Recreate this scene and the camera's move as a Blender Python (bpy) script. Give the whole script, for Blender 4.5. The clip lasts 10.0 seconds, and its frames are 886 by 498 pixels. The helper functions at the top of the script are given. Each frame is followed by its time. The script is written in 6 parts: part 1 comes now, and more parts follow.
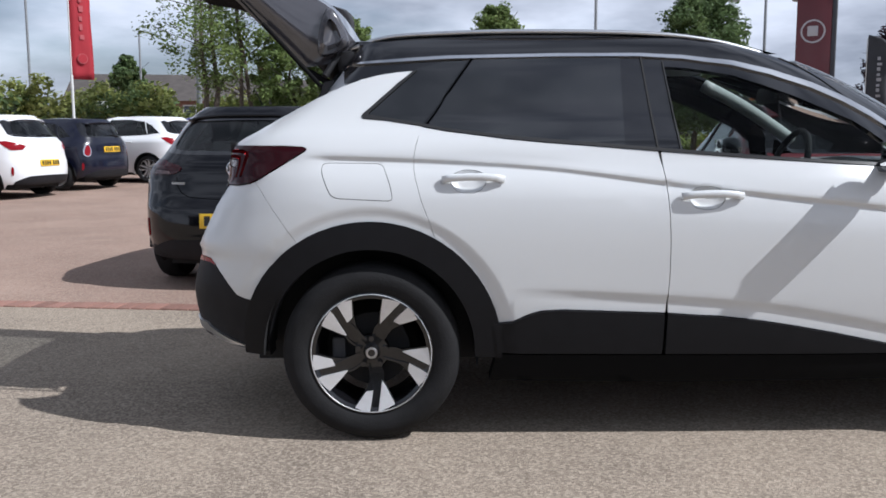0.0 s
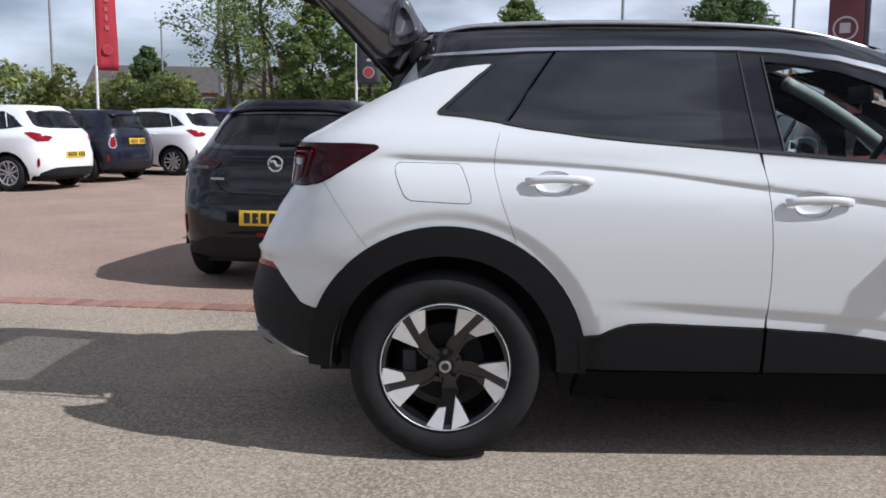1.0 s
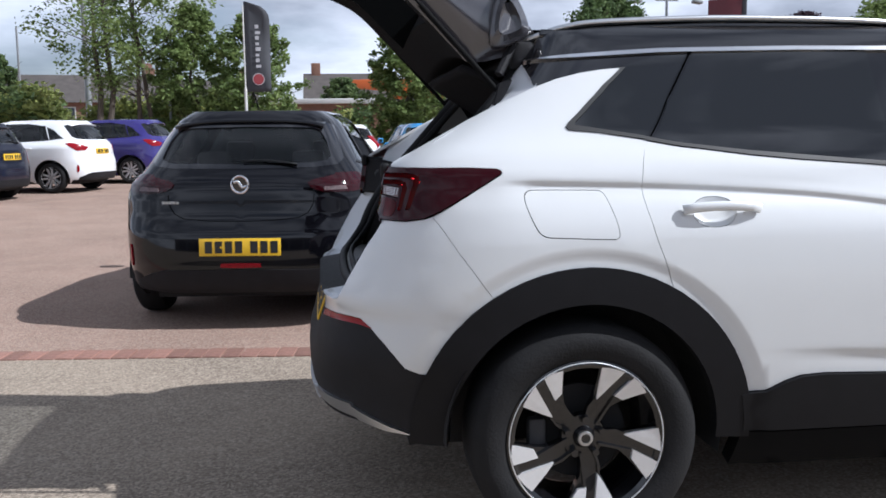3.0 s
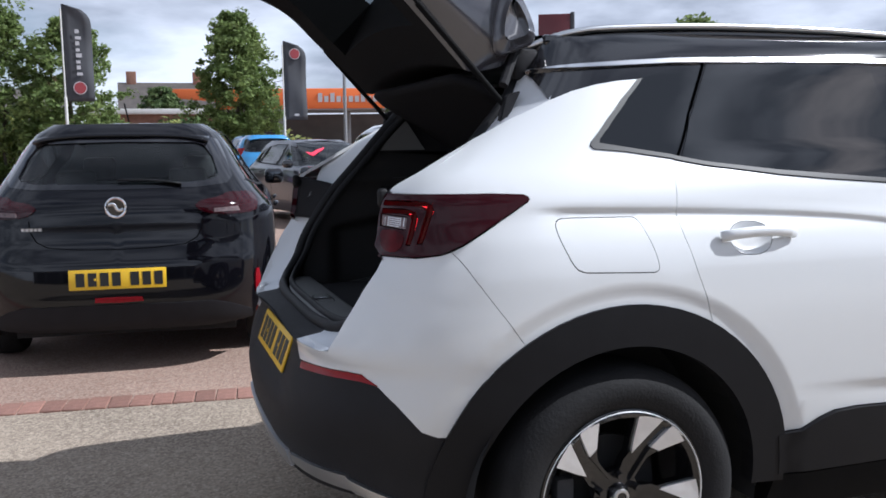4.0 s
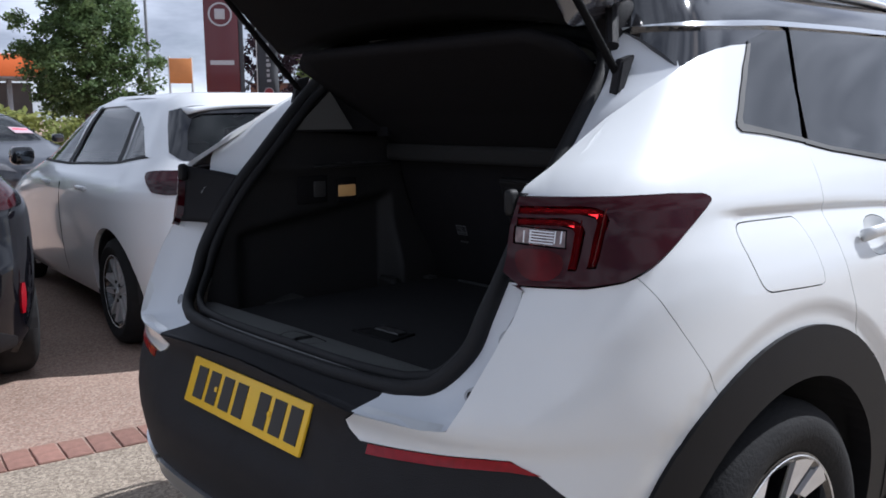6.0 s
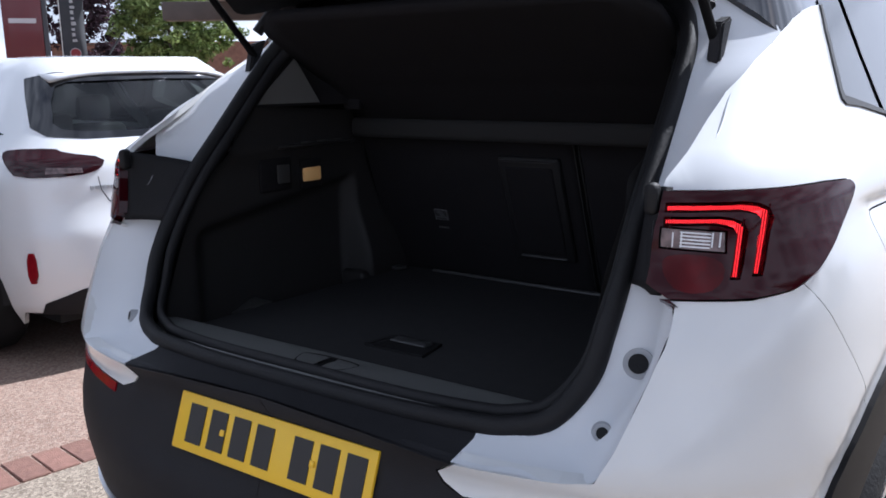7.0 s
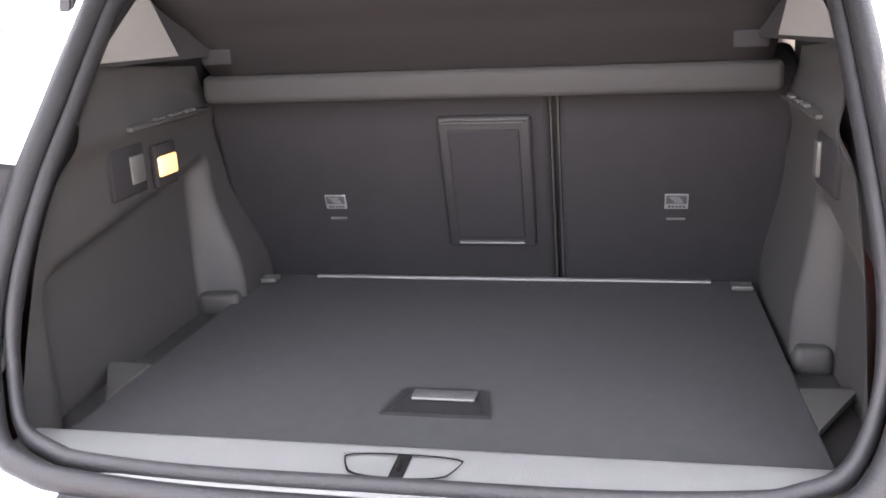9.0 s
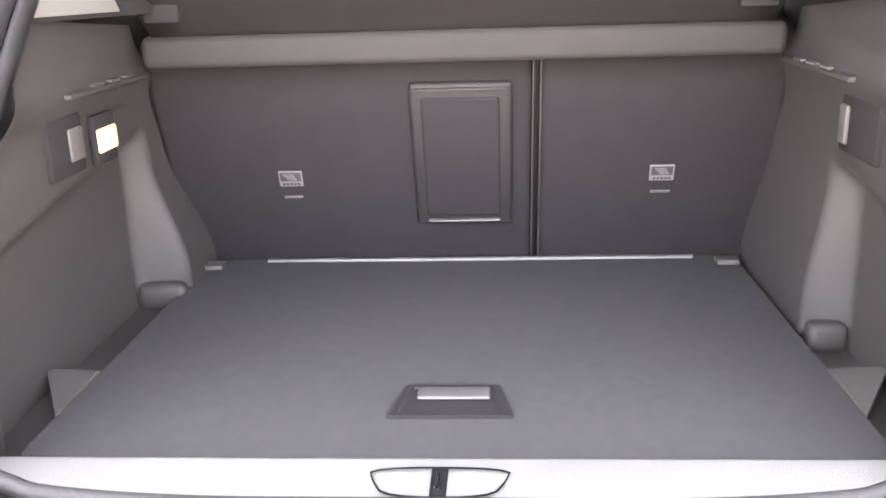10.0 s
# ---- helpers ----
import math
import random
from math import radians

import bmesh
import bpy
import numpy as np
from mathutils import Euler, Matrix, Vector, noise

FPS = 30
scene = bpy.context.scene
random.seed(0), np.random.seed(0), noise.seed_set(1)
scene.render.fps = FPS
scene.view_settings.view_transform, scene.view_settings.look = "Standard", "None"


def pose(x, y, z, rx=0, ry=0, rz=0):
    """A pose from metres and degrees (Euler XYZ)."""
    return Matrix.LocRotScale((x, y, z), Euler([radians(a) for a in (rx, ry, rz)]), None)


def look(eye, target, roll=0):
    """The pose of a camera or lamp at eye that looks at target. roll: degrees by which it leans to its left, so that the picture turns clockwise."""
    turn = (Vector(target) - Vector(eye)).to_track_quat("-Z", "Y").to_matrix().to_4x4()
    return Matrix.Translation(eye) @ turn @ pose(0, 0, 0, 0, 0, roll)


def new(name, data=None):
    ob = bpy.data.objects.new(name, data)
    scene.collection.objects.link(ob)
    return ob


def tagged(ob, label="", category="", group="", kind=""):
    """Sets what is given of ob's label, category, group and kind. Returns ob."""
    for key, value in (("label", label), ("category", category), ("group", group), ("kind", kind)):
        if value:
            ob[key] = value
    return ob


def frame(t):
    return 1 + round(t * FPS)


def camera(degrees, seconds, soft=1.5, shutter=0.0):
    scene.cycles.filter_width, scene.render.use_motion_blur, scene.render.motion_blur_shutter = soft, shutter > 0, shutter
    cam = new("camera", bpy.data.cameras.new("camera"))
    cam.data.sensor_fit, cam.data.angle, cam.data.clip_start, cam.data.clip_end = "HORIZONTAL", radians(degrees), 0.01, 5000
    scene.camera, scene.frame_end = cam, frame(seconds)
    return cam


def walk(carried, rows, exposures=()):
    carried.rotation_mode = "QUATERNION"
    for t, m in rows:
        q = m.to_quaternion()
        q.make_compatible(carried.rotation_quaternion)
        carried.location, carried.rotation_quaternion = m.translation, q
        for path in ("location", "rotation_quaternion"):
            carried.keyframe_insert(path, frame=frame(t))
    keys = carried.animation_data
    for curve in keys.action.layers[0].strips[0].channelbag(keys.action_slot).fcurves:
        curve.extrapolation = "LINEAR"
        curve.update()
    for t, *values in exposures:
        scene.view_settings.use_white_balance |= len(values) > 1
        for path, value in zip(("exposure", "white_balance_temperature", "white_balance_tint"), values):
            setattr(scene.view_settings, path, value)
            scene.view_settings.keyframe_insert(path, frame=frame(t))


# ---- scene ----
cam = camera(52.5, 10.0, 1.7)
PATH = [
    (0, (0.271, -4.338, 1.194), (0.277, -2.354, 0.945), -0.2),
    (0.5, (0.181, -4.264, 1.2), (0.168, -2.281, 0.94), -0.0),
    (1, (0.033, -4.087, 1.206), (0.006, -2.105, 0.945), 0.4),
    (1.5, (-0.124, -3.948, 1.227), (-0.129, -1.962, 0.986), 0.4),
    (2, (-0.379, -3.809, 1.228), (-0.305, -1.825, 0.991), 0.2),
    (3.5, (-0.94, -3.153, 1.269), (-0.52, -1.214, 1.015), -0.9),
    (4, (-1.165, -2.897, 1.283), (-0.526, -1.016, 1.051), -0.9),
    (4.5, (-1.328, -2.633, 1.292), (-0.511, -0.824, 1.047), -0.8),
    (5, (-1.465, -2.342, 1.303), (-0.519, -0.603, 1.02), -1.4),
    (5.5, (-1.607, -2.049, 1.296), (-0.498, -0.413, 0.996), -0.9),
    (5.7, (-1.655, -1.94, 1.3), (-0.461, -0.363, 1.0), -0.6),
    (6.8, (-1.79, -1.328, 1.332), (-0.274, -0.073, 0.973), -1.3),
    (7, (-1.792, -1.203, 1.339), (-0.231, -0.015, 0.948), -1.1),
    (7.5, (-1.795, -0.873, 1.321), (-0.084, 0.086, 0.928), -1.3),
    (8, (-1.758, -0.625, 1.325), (0.06, 0.102, 0.913), -1.6),
    (8.5, (-1.654, -0.394, 1.332), (0.223, 0.122, 0.873), -2.7),
    (9, (-1.562, -0.265, 1.331), (0.327, 0.126, 0.803), -2.6),
    (9.5, (-1.485, -0.141, 1.316), (0.415, 0.114, 0.748), -2.1),
    (10, (-1.44, -0.069, 1.305), (0.467, 0.06, 0.714), -1.8),
]
walk(cam, [(t, look(eye, target, roll)) for t, eye, target, roll in PATH],
     exposures=[(0.0, 0.10, 5820, 11), (2.2, 0.16, 5790, 11), (3.5, 0.30, 5730, 11), (5.7, 0.36, 5730, 11), (7.0, 0.72, 5650, 13), (7.5, 1.30, 5650, 14), (8.0, 2.75, 5050, 17), (8.5, 4.4, 5950, 19), (8.8, 4.76, 6350, 17), (9.0, 5.02, 6750, 16), (9.5, 5.50, 6900, 16), (10.0, 5.92, 6950, 16)])
# the sun stands over the front right of the white car; a broken, bright cloud cover
SUN = Vector((0.95, -0.30, 1.0)).normalized()
world = bpy.data.worlds.new("sky")
scene.world = world
world.use_nodes = True
wn, wl = world.node_tree.nodes, world.node_tree.links
wn.clear()
w_out, w_bg = wn.new("ShaderNodeOutputWorld"), wn.new("ShaderNodeBackground")
w_sky, w_mix = wn.new("ShaderNodeTexSky"), wn.new("ShaderNodeMix")
w_co, w_map = wn.new("ShaderNodeTexCoord"), wn.new("ShaderNodeMapping")
w_n1, w_n2 = wn.new("ShaderNodeTexNoise"), wn.new("ShaderNodeTexNoise")
w_r1, w_r2 = wn.new("ShaderNodeValToRGB"), wn.new("ShaderNodeValToRGB")
w_sky.sky_type, w_sky.sun_disc = "NISHITA", False
w_sky.sun_elevation = math.asin(SUN.z)
w_sky.sun_rotation = math.atan2(SUN.x, SUN.y)
w_sky.air_density, w_sky.dust_density = 1.0, 1.5
w_mix.data_type = "RGBA"
w_map.inputs["Location"].default_value = (3.1, 1.7, 0.4)
w_map.inputs["Scale"].default_value = (1.0, 1.0, 3.2)
w_n1.inputs["Scale"].default_value, w_n1.inputs["Detail"].default_value = 2.1, 7.0
w_n1.inputs["Roughness"].default_value = 0.55
w_n2.inputs["Scale"].default_value, w_n2.inputs["Detail"].default_value = 3.4, 6.0
w_r1.color_ramp.elements[0].position, w_r1.color_ramp.elements[1].position = 0.24, 0.46
w_r2.color_ramp.elements[0].position, w_r2.color_ramp.elements[1].position = 0.40, 0.59
w_r2.color_ramp.elements[0].color = (4.0, 4.3, 4.95, 1)
w_r2.color_ramp.elements[1].color = (10.0, 10.3, 11.1, 1)
wl.new(w_co.outputs["Generated"], w_map.inputs["Vector"])
wl.new(w_map.outputs["Vector"], w_n1.inputs["Vector"])
wl.new(w_map.outputs["Vector"], w_n2.inputs["Vector"])
wl.new(w_n1.outputs["Fac"], w_r1.inputs["Fac"])
wl.new(w_n2.outputs["Fac"], w_r2.inputs["Fac"])
wl.new(w_r1.outputs["Color"], w_mix.inputs["Factor"])
wl.new(w_sky.outputs["Color"], w_mix.inputs["A"])
wl.new(w_r2.outputs["Color"], w_mix.inputs["B"])
# haze: the low sky is paler than the zenith
w_sep, w_low, w_mul = wn.new("ShaderNodeSeparateXYZ"), wn.new("ShaderNodeMapRange"), wn.new("ShaderNodeMix")
w_mul.data_type, w_mul.blend_type = "RGBA", "MULTIPLY"
w_mul.inputs["Factor"].default_value = 1.0
w_low.inputs["From Max"].default_value = 0.7
w_low.inputs["To Min"].default_value, w_low.inputs["To Max"].default_value = 1.24, 0.78
wl.new(w_co.outputs["Generated"], w_sep.inputs["Vector"])
wl.new(w_sep.outputs["Z"], w_low.inputs["Value"])
wl.new(w_mix.outputs["Result"], w_mul.inputs["A"])
wl.new(w_low.outputs["Result"], w_mul.inputs["B"])
wl.new(w_mul.outputs["Result"], w_bg.inputs["Color"])
wl.new(w_bg.outputs["Background"], w_out.inputs["Surface"])
w_bg.inputs["Strength"].default_value = 0.068
sun = new("sun", bpy.data.lights.new("sun", "SUN"))
sun.data.energy, sun.data.angle, sun.data.color = 4.8, radians(0.6), (1.0, 0.96, 0.90)
sun.matrix_world = look(SUN * 40, (0, 0, 0))


# ---- materials ----
def material(name, color, rough=0.5, metal=0.0, coat=0.0, vary=0.0, scale=8.0, bump=0.0, bump_scale=60.0,
             second=None, mix_scale=3.0, spec=0.5, emit=None, emit_strength=0.0, mix_low=0.42, mix_high=0.62, per_object=0.0):
    m = bpy.data.materials.new(name)
    m.use_nodes = True
    nt = m.node_tree
    bsdf = nt.nodes["Principled BSDF"]
    bsdf.inputs["Base Color"].default_value = (*color, 1)
    bsdf.inputs["Roughness"].default_value = rough
    bsdf.inputs["Metallic"].default_value = metal
    bsdf.inputs["Coat Weight"].default_value = coat
    bsdf.inputs["Coat Roughness"].default_value = 0.03
    bsdf.inputs["Specular IOR Level"].default_value = spec
    if emit:
        bsdf.inputs["Emission Color"].default_value = (*emit, 1)
        bsdf.inputs["Emission Strength"].default_value = emit_strength
    co = nt.nodes.new("ShaderNodeTexCoord")
    out = None
    if second:
        n = nt.nodes.new("ShaderNodeTexNoise")
        n.inputs["Scale"].default_value, n.inputs["Detail"].default_value = mix_scale, 6.0
        nt.links.new(co.outputs["Object"], n.inputs["Vector"])
        r = nt.nodes.new("ShaderNodeValToRGB")
        r.color_ramp.elements[0].position, r.color_ramp.elements[1].position = mix_low, mix_high
        r.color_ramp.elements[0].color, r.color_ramp.elements[1].color = (*color, 1), (*second, 1)
        nt.links.new(n.outputs["Fac"], r.inputs["Fac"])
        out = r.outputs["Color"]
    if vary:
        n = nt.nodes.new("ShaderNodeTexNoise")
        n.inputs["Scale"].default_value, n.inputs["Detail"].default_value = scale, 8.0
        nt.links.new(co.outputs["Object"], n.inputs["Vector"])
        mr = nt.nodes.new("ShaderNodeMapRange")
        mr.inputs["From Min"].default_value, mr.inputs["From Max"].default_value = 0.25, 0.75
        mr.inputs["To Min"].default_value, mr.inputs["To Max"].default_value = 1 - vary, 1 + vary
        nt.links.new(n.outputs["Fac"], mr.inputs["Value"])
        mx = nt.nodes.new("ShaderNodeMix")
        mx.data_type, mx.blend_type = "RGBA", "MULTIPLY"
        mx.inputs["Factor"].default_value = 1.0
        mx.inputs["A"].default_value = (*color, 1)
        if out:
            nt.links.new(out, mx.inputs["A"])
        nt.links.new(mr.outputs["Result"], mx.inputs["B"])
        out = mx.outputs["Result"]
    if per_object:
        info = nt.nodes.new("ShaderNodeObjectInfo")
        mr = nt.nodes.new("ShaderNodeMapRange")
        mr.inputs["To Min"].default_value, mr.inputs["To Max"].default_value = 1 - per_object, 1 + per_object
        nt.links.new(info.outputs["Random"], mr.inputs["Value"])
        mx = nt.nodes.new("ShaderNodeMix")
        mx.data_type, mx.blend_type = "RGBA", "MULTIPLY"
        mx.inputs["Factor"].default_value = 1.0
        mx.inputs["A"].default_value = (*color, 1)
        if out:
            nt.links.new(out, mx.inputs["A"])
        nt.links.new(mr.outputs["Result"], mx.inputs["B"])
        out = mx.outputs["Result"]
    if out:
        nt.links.new(out, bsdf.inputs["Base Color"])
    if bump:
        n = nt.nodes.new("ShaderNodeTexNoise")
        n.inputs["Scale"].default_value, n.inputs["Detail"].default_value = bump_scale, 4.0
        nt.links.new(co.outputs["Object"], n.inputs["Vector"])
        b = nt.nodes.new("ShaderNodeBump")
        b.inputs["Strength"].default_value, b.inputs["Distance"].default_value = bump, 0.01
        nt.links.new(n.outputs["Fac"], b.inputs["Height"])
        nt.links.new(b.outputs["Normal"], bsdf.inputs["Normal"])
    return m


def glass_material(name, tint, gloss=1.0, rough=0.01):
    """A thin tinted pane: clear through, with a Fresnel sheen."""
    m = bpy.data.materials.new(name)
    m.use_nodes = True
    nt = m.node_tree
    nt.nodes.clear()
    out, mix = nt.nodes.new("ShaderNodeOutputMaterial"), nt.nodes.new("ShaderNodeMixShader")
    tr, gl, fr = nt.nodes.new("ShaderNodeBsdfTransparent"), nt.nodes.new("ShaderNodeBsdfGlossy"), nt.nodes.new("ShaderNodeFresnel")
    tr.inputs["Color"].default_value = (*tint, 1)
    gl.inputs["Roughness"].default_value = rough
    gl.inputs["Color"].default_value = (gloss, gloss, gloss, 1)
    fr.inputs["IOR"].default_value = 1.55
    nt.links.new(fr.outputs["Fac"], mix.inputs["Fac"])
    nt.links.new(tr.outputs["BSDF"], mix.inputs[1])
    nt.links.new(gl.outputs["BSDF"], mix.inputs[2])
    nt.links.new(mix.outputs["Shader"], out.inputs["Surface"])
    return m


M_WHITE = material("white car paint", (0.64, 0.652, 0.658), 0.28, coat=0.7, vary=0.015, scale=2.0)
M_JAMB = material("white jamb paint", (0.67, 0.69, 0.72), 0.4, coat=0.2, vary=0.02, scale=3.0)
M_BLACK = material("black car paint", (0.0035, 0.0035, 0.0052), 0.06, coat=0.15, vary=0.2, scale=3.0, spec=0.40)
M_GLOSSB = material("gloss black trim", (0.006, 0.006, 0.008), 0.035, coat=1.0, vary=0.1)
M_CLAD = material("grained black plastic", (0.0165, 0.0163, 0.0185), 0.6, vary=0.12, scale=14.0, bump=0.25, bump_scale=420.0, spec=0.18)
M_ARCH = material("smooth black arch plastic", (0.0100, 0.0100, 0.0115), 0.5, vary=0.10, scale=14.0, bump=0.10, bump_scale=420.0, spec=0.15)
M_TRIM = material("boot trim plastic", (0.0227, 0.0218, 0.0218), 0.55, spec=0.22, vary=0.08, scale=10.0, bump=0.2, bump_scale=500.0)
M_SILLTRIM = material("grey sill plastic", (0.0930, 0.0942, 0.0930), 0.45, vary=0.06, scale=12.0, bump=0.2, bump_scale=500.0)
M_CARPET = material("boot carpet", (0.0284, 0.0284, 0.0300), 0.95, vary=0.08, scale=40.0, bump=0.16, bump_scale=1100.0, spec=0.06)
M_SEAT = material("seat back felt", (0.0123, 0.0118, 0.0130), 0.9, vary=0.08, scale=20.0, bump=0.15, bump_scale=900.0, spec=0.08)
M_RUBBER = material("black rubber", (0.0058, 0.0058, 0.0070), 0.6, vary=0.12, scale=18.0, bump=0.15, bump_scale=200.0, spec=0.3)
M_TYRE = material("tyre rubber", (0.0133, 0.0132, 0.0140), 0.8, vary=0.25, scale=14.0, bump=0.2, bump_scale=120.0, spec=0.25)
M_CHROME = material("bright chrome", (0.80, 0.81, 0.83), 0.12, metal=1.0)
M_SATIN = material("satin aluminium", (0.62, 0.63, 0.65), 0.32, metal=1.0, vary=0.05)
M_ALLOY = material("machined alloy", (0.74, 0.74, 0.75), 0.38, metal=0.55, vary=0.06, scale=30.0)
M_RIMB = material("black wheel lacquer", (0.005, 0.005, 0.006), 0.22, coat=0.8, spec=0.4)
M_SILVERW = material("silver wheel lacquer", (0.42, 0.43, 0.44), 0.35, metal=0.7)
M_DARK = material("dark interior", (0.010, 0.010, 0.011), 0.8, vary=0.15)
M_INT = material("grey cabin fabric", (0.060, 0.060, 0.064), 0.9, vary=0.2, scale=20.0)
M_PILLAR = material("pale pillar trim", (0.0673, 0.0673, 0.0659), 0.7, vary=0.04)
M_LAMP = material("dark red lamp lens", (0.026, 0.0008, 0.0030), 0.05, vary=0.06, scale=5.0, spec=0.24)
M_LAMPR = material("bright red light guide", (0.50, 0.010, 0.014), 0.2, emit=(1.0, 0.025, 0.03), emit_strength=1.3)
M_REFL = material("red reflector", (0.22, 0.004, 0.010), 0.2, coat=0.0, spec=0.3, vary=0.2, scale=60.0)
M_MIRROR = material("dim mirror glass", (0.10, 0.11, 0.12), 0.04, metal=1.0)
M_BRIGHT = material("pale trim edge", (0.0403, 0.0403, 0.0416), 0.4, vary=0.05)
M_HEAD = material("grey headlight lens", (0.20, 0.20, 0.21), 0.1, metal=0.3, vary=0.3, scale=30.0)
M_BRAKE = material("red brake lens", (0.062, 0.0013, 0.0030), 0.10, vary=0.5, scale=24.0, spec=0.18)
M_LINING = material("black tailgate lining", (0.0027, 0.0027, 0.0031), 0.75, vary=0.15, scale=12.0, bump=0.2, bump_scale=420.0, spec=0.12)
M_SEALG = material("grey window seal", (0.0216, 0.0216, 0.0230), 0.5, vary=0.06, spec=0.3)
# lighter than the boot trim, for small fittings and corner plates
M_FOOT = material("lighter trim plastic", (0.0420, 0.0413, 0.0406), 0.5, spec=0.3, vary=0.10, scale=14.0, bump=0.2, bump_scale=500.0)
M_HATCH = material("dark moulded plastic", (0.0087, 0.0085, 0.0094), 0.6, spec=0.25, vary=0.08, scale=12.0, bump=0.15, bump_scale=500.0)
M_GAP = material("black panel gap", (0.0012, 0.0012, 0.0014), 0.95, spec=0.0)
M_FLANK = material("dark grey tailgate flank paint", (0.050, 0.048, 0.056), 0.16, coat=1.0, vary=0.06, scale=4.0, spec=0.8)
M_CLEAR = material("clear ribbed lens", (0.15, 0.11, 0.11), 0.2, metal=0.25, vary=0.6, scale=70.0)
M_PLATE = material("yellow plate", (0.80, 0.50, 0.02), 0.35, vary=0.04, scale=12.0)
M_INK = material("black plate ink", (0.012, 0.012, 0.012), 0.5)
M_GLASS = glass_material("window glass", (0.62, 0.68, 0.66))
M_PRIV = glass_material("privacy glass", (0.055, 0.057, 0.06))
M_PRIV.node_tree.nodes["Fresnel"].inputs["IOR"].default_value = 2.1
M_TINT = glass_material("tinted glass", (0.30, 0.33, 0.34))
M_CARGLASS = glass_material("car glass", (0.42, 0.46, 0.45))
M_SCREEN = glass_material("windscreen glass", (0.66, 0.71, 0.70))
M_SCREEN.node_tree.nodes["Fresnel"].inputs["IOR"].default_value = 1.22


# ---- small mesh tools ----
def thing(name, label, category, m=None, group="", kind=""):
    ob = new(name)
    ob.empty_display_size = 0.1
    if m is not None:
        ob.matrix_basis = m
    return tagged(ob, label, category, group, kind)


def mesh_object(name, verts, faces, mat, parent=None, label="", smooth=False, m=None):
    used = sorted({i for f in faces for i in f})
    if len(used) < len(verts):
        at = {i: j for j, i in enumerate(used)}
        verts, faces = [verts[i] for i in used], [tuple(at[i] for i in f) for f in faces]
    me = bpy.data.meshes.new(name)
    me.from_pydata([tuple(v) for v in verts], [], faces)
    me.materials.append(mat)
    if smooth:
        me.polygons.foreach_set("use_smooth", [True] * len(me.polygons))
    me.update()
    ob = new(name, me)
    ob.parent = parent
    if m is not None:
        ob.matrix_basis = m
    if label:
        ob["label"] = label
    return ob


def part(name, bm, mat, parent=None, label="", m=None, smooth=False):
    me = bpy.data.meshes.new(name)
    bmesh.ops.recalc_face_normals(bm, faces=bm.faces[:])
    bm.to_mesh(me)
    bm.free()
    me.materials.append(mat)
    if smooth:
        me.polygons.foreach_set("use_smooth", [True] * len(me.polygons))
        me.set_sharp_from_angle(angle=radians(38))
    ob = new(name, me)
    ob.parent = parent
    if m is not None:
        ob.matrix_basis = m
    if label:
        ob["label"] = label
    return ob


def add_box(bm, lo, hi, bevel=0.0, seg=2, m=None):
    c = [(a + b) / 2 for a, b in zip(lo, hi)]
    s = [abs(b - a) for a, b in zip(lo, hi)]
    mat = Matrix.Translation(c) @ Matrix.Diagonal((*s, 1))
    vs = bmesh.ops.create_cube(bm, size=1.0, matrix=mat)["verts"]
    if bevel:
        es = list({e for v in vs for e in v.link_edges})
        r = bmesh.ops.bevel(bm, geom=es, offset=bevel, segments=seg, affect="EDGES", profile=0.5)
        vs = list({v for f in r["faces"] for v in f.verts} | {v for v in vs if v.is_valid})
    if m is not None:
        bmesh.ops.transform(bm, matrix=m, verts=[v for v in vs if v.is_valid])
    return vs


def box(name, lo, hi, mat, parent=None, label="", bevel=0.0, m=None, seg=2):
    bm = bmesh.new()
    add_box(bm, lo, hi, bevel, seg)
    return part(name, bm, mat, parent, label, m, smooth=bevel > 0)


def add_rod(bm, a, b, r1, r2=None, seg=10):
    a, b = Vector(a), Vector(b)
    d = b - a
    mat = Matrix.Translation((a + b) / 2) @ d.to_track_quat("Z", "Y").to_matrix().to_4x4()
    bmesh.ops.create_cone(bm, cap_ends=True, segments=seg, radius1=r1, radius2=r1 if r2 is None else r2, depth=d.length, matrix=mat)


def rod(name, a, b, r, mat, parent=None, label="", r2=None, seg=12):
    bm = bmesh.new()
    add_rod(bm, a, b, r, r2, seg)
    return part(name, bm, mat, parent, label, smooth=True)


def lathe(name, profile, mat, parent=None, label="", seg=48, m=None, closed=False):
    """Turns (radius, height) points round the local y axis."""
    verts, faces = [], []
    n = len(profile)
    for i in range(seg):
        a = 2 * math.pi * i / seg
        for r, h in profile:
            verts.append((r * math.cos(a), h, r * math.sin(a)))
    for i in range(seg):
        j = (i + 1) % seg
        for k in range(n if closed else n - 1):
            l = (k + 1) % n
            faces.append((i * n + k, i * n + l, j * n + l, j * n + k))
    ob = mesh_object(name, verts, faces, mat, parent, label, True, m)
    ob.data.set_sharp_from_angle(angle=radians(35))
    return ob


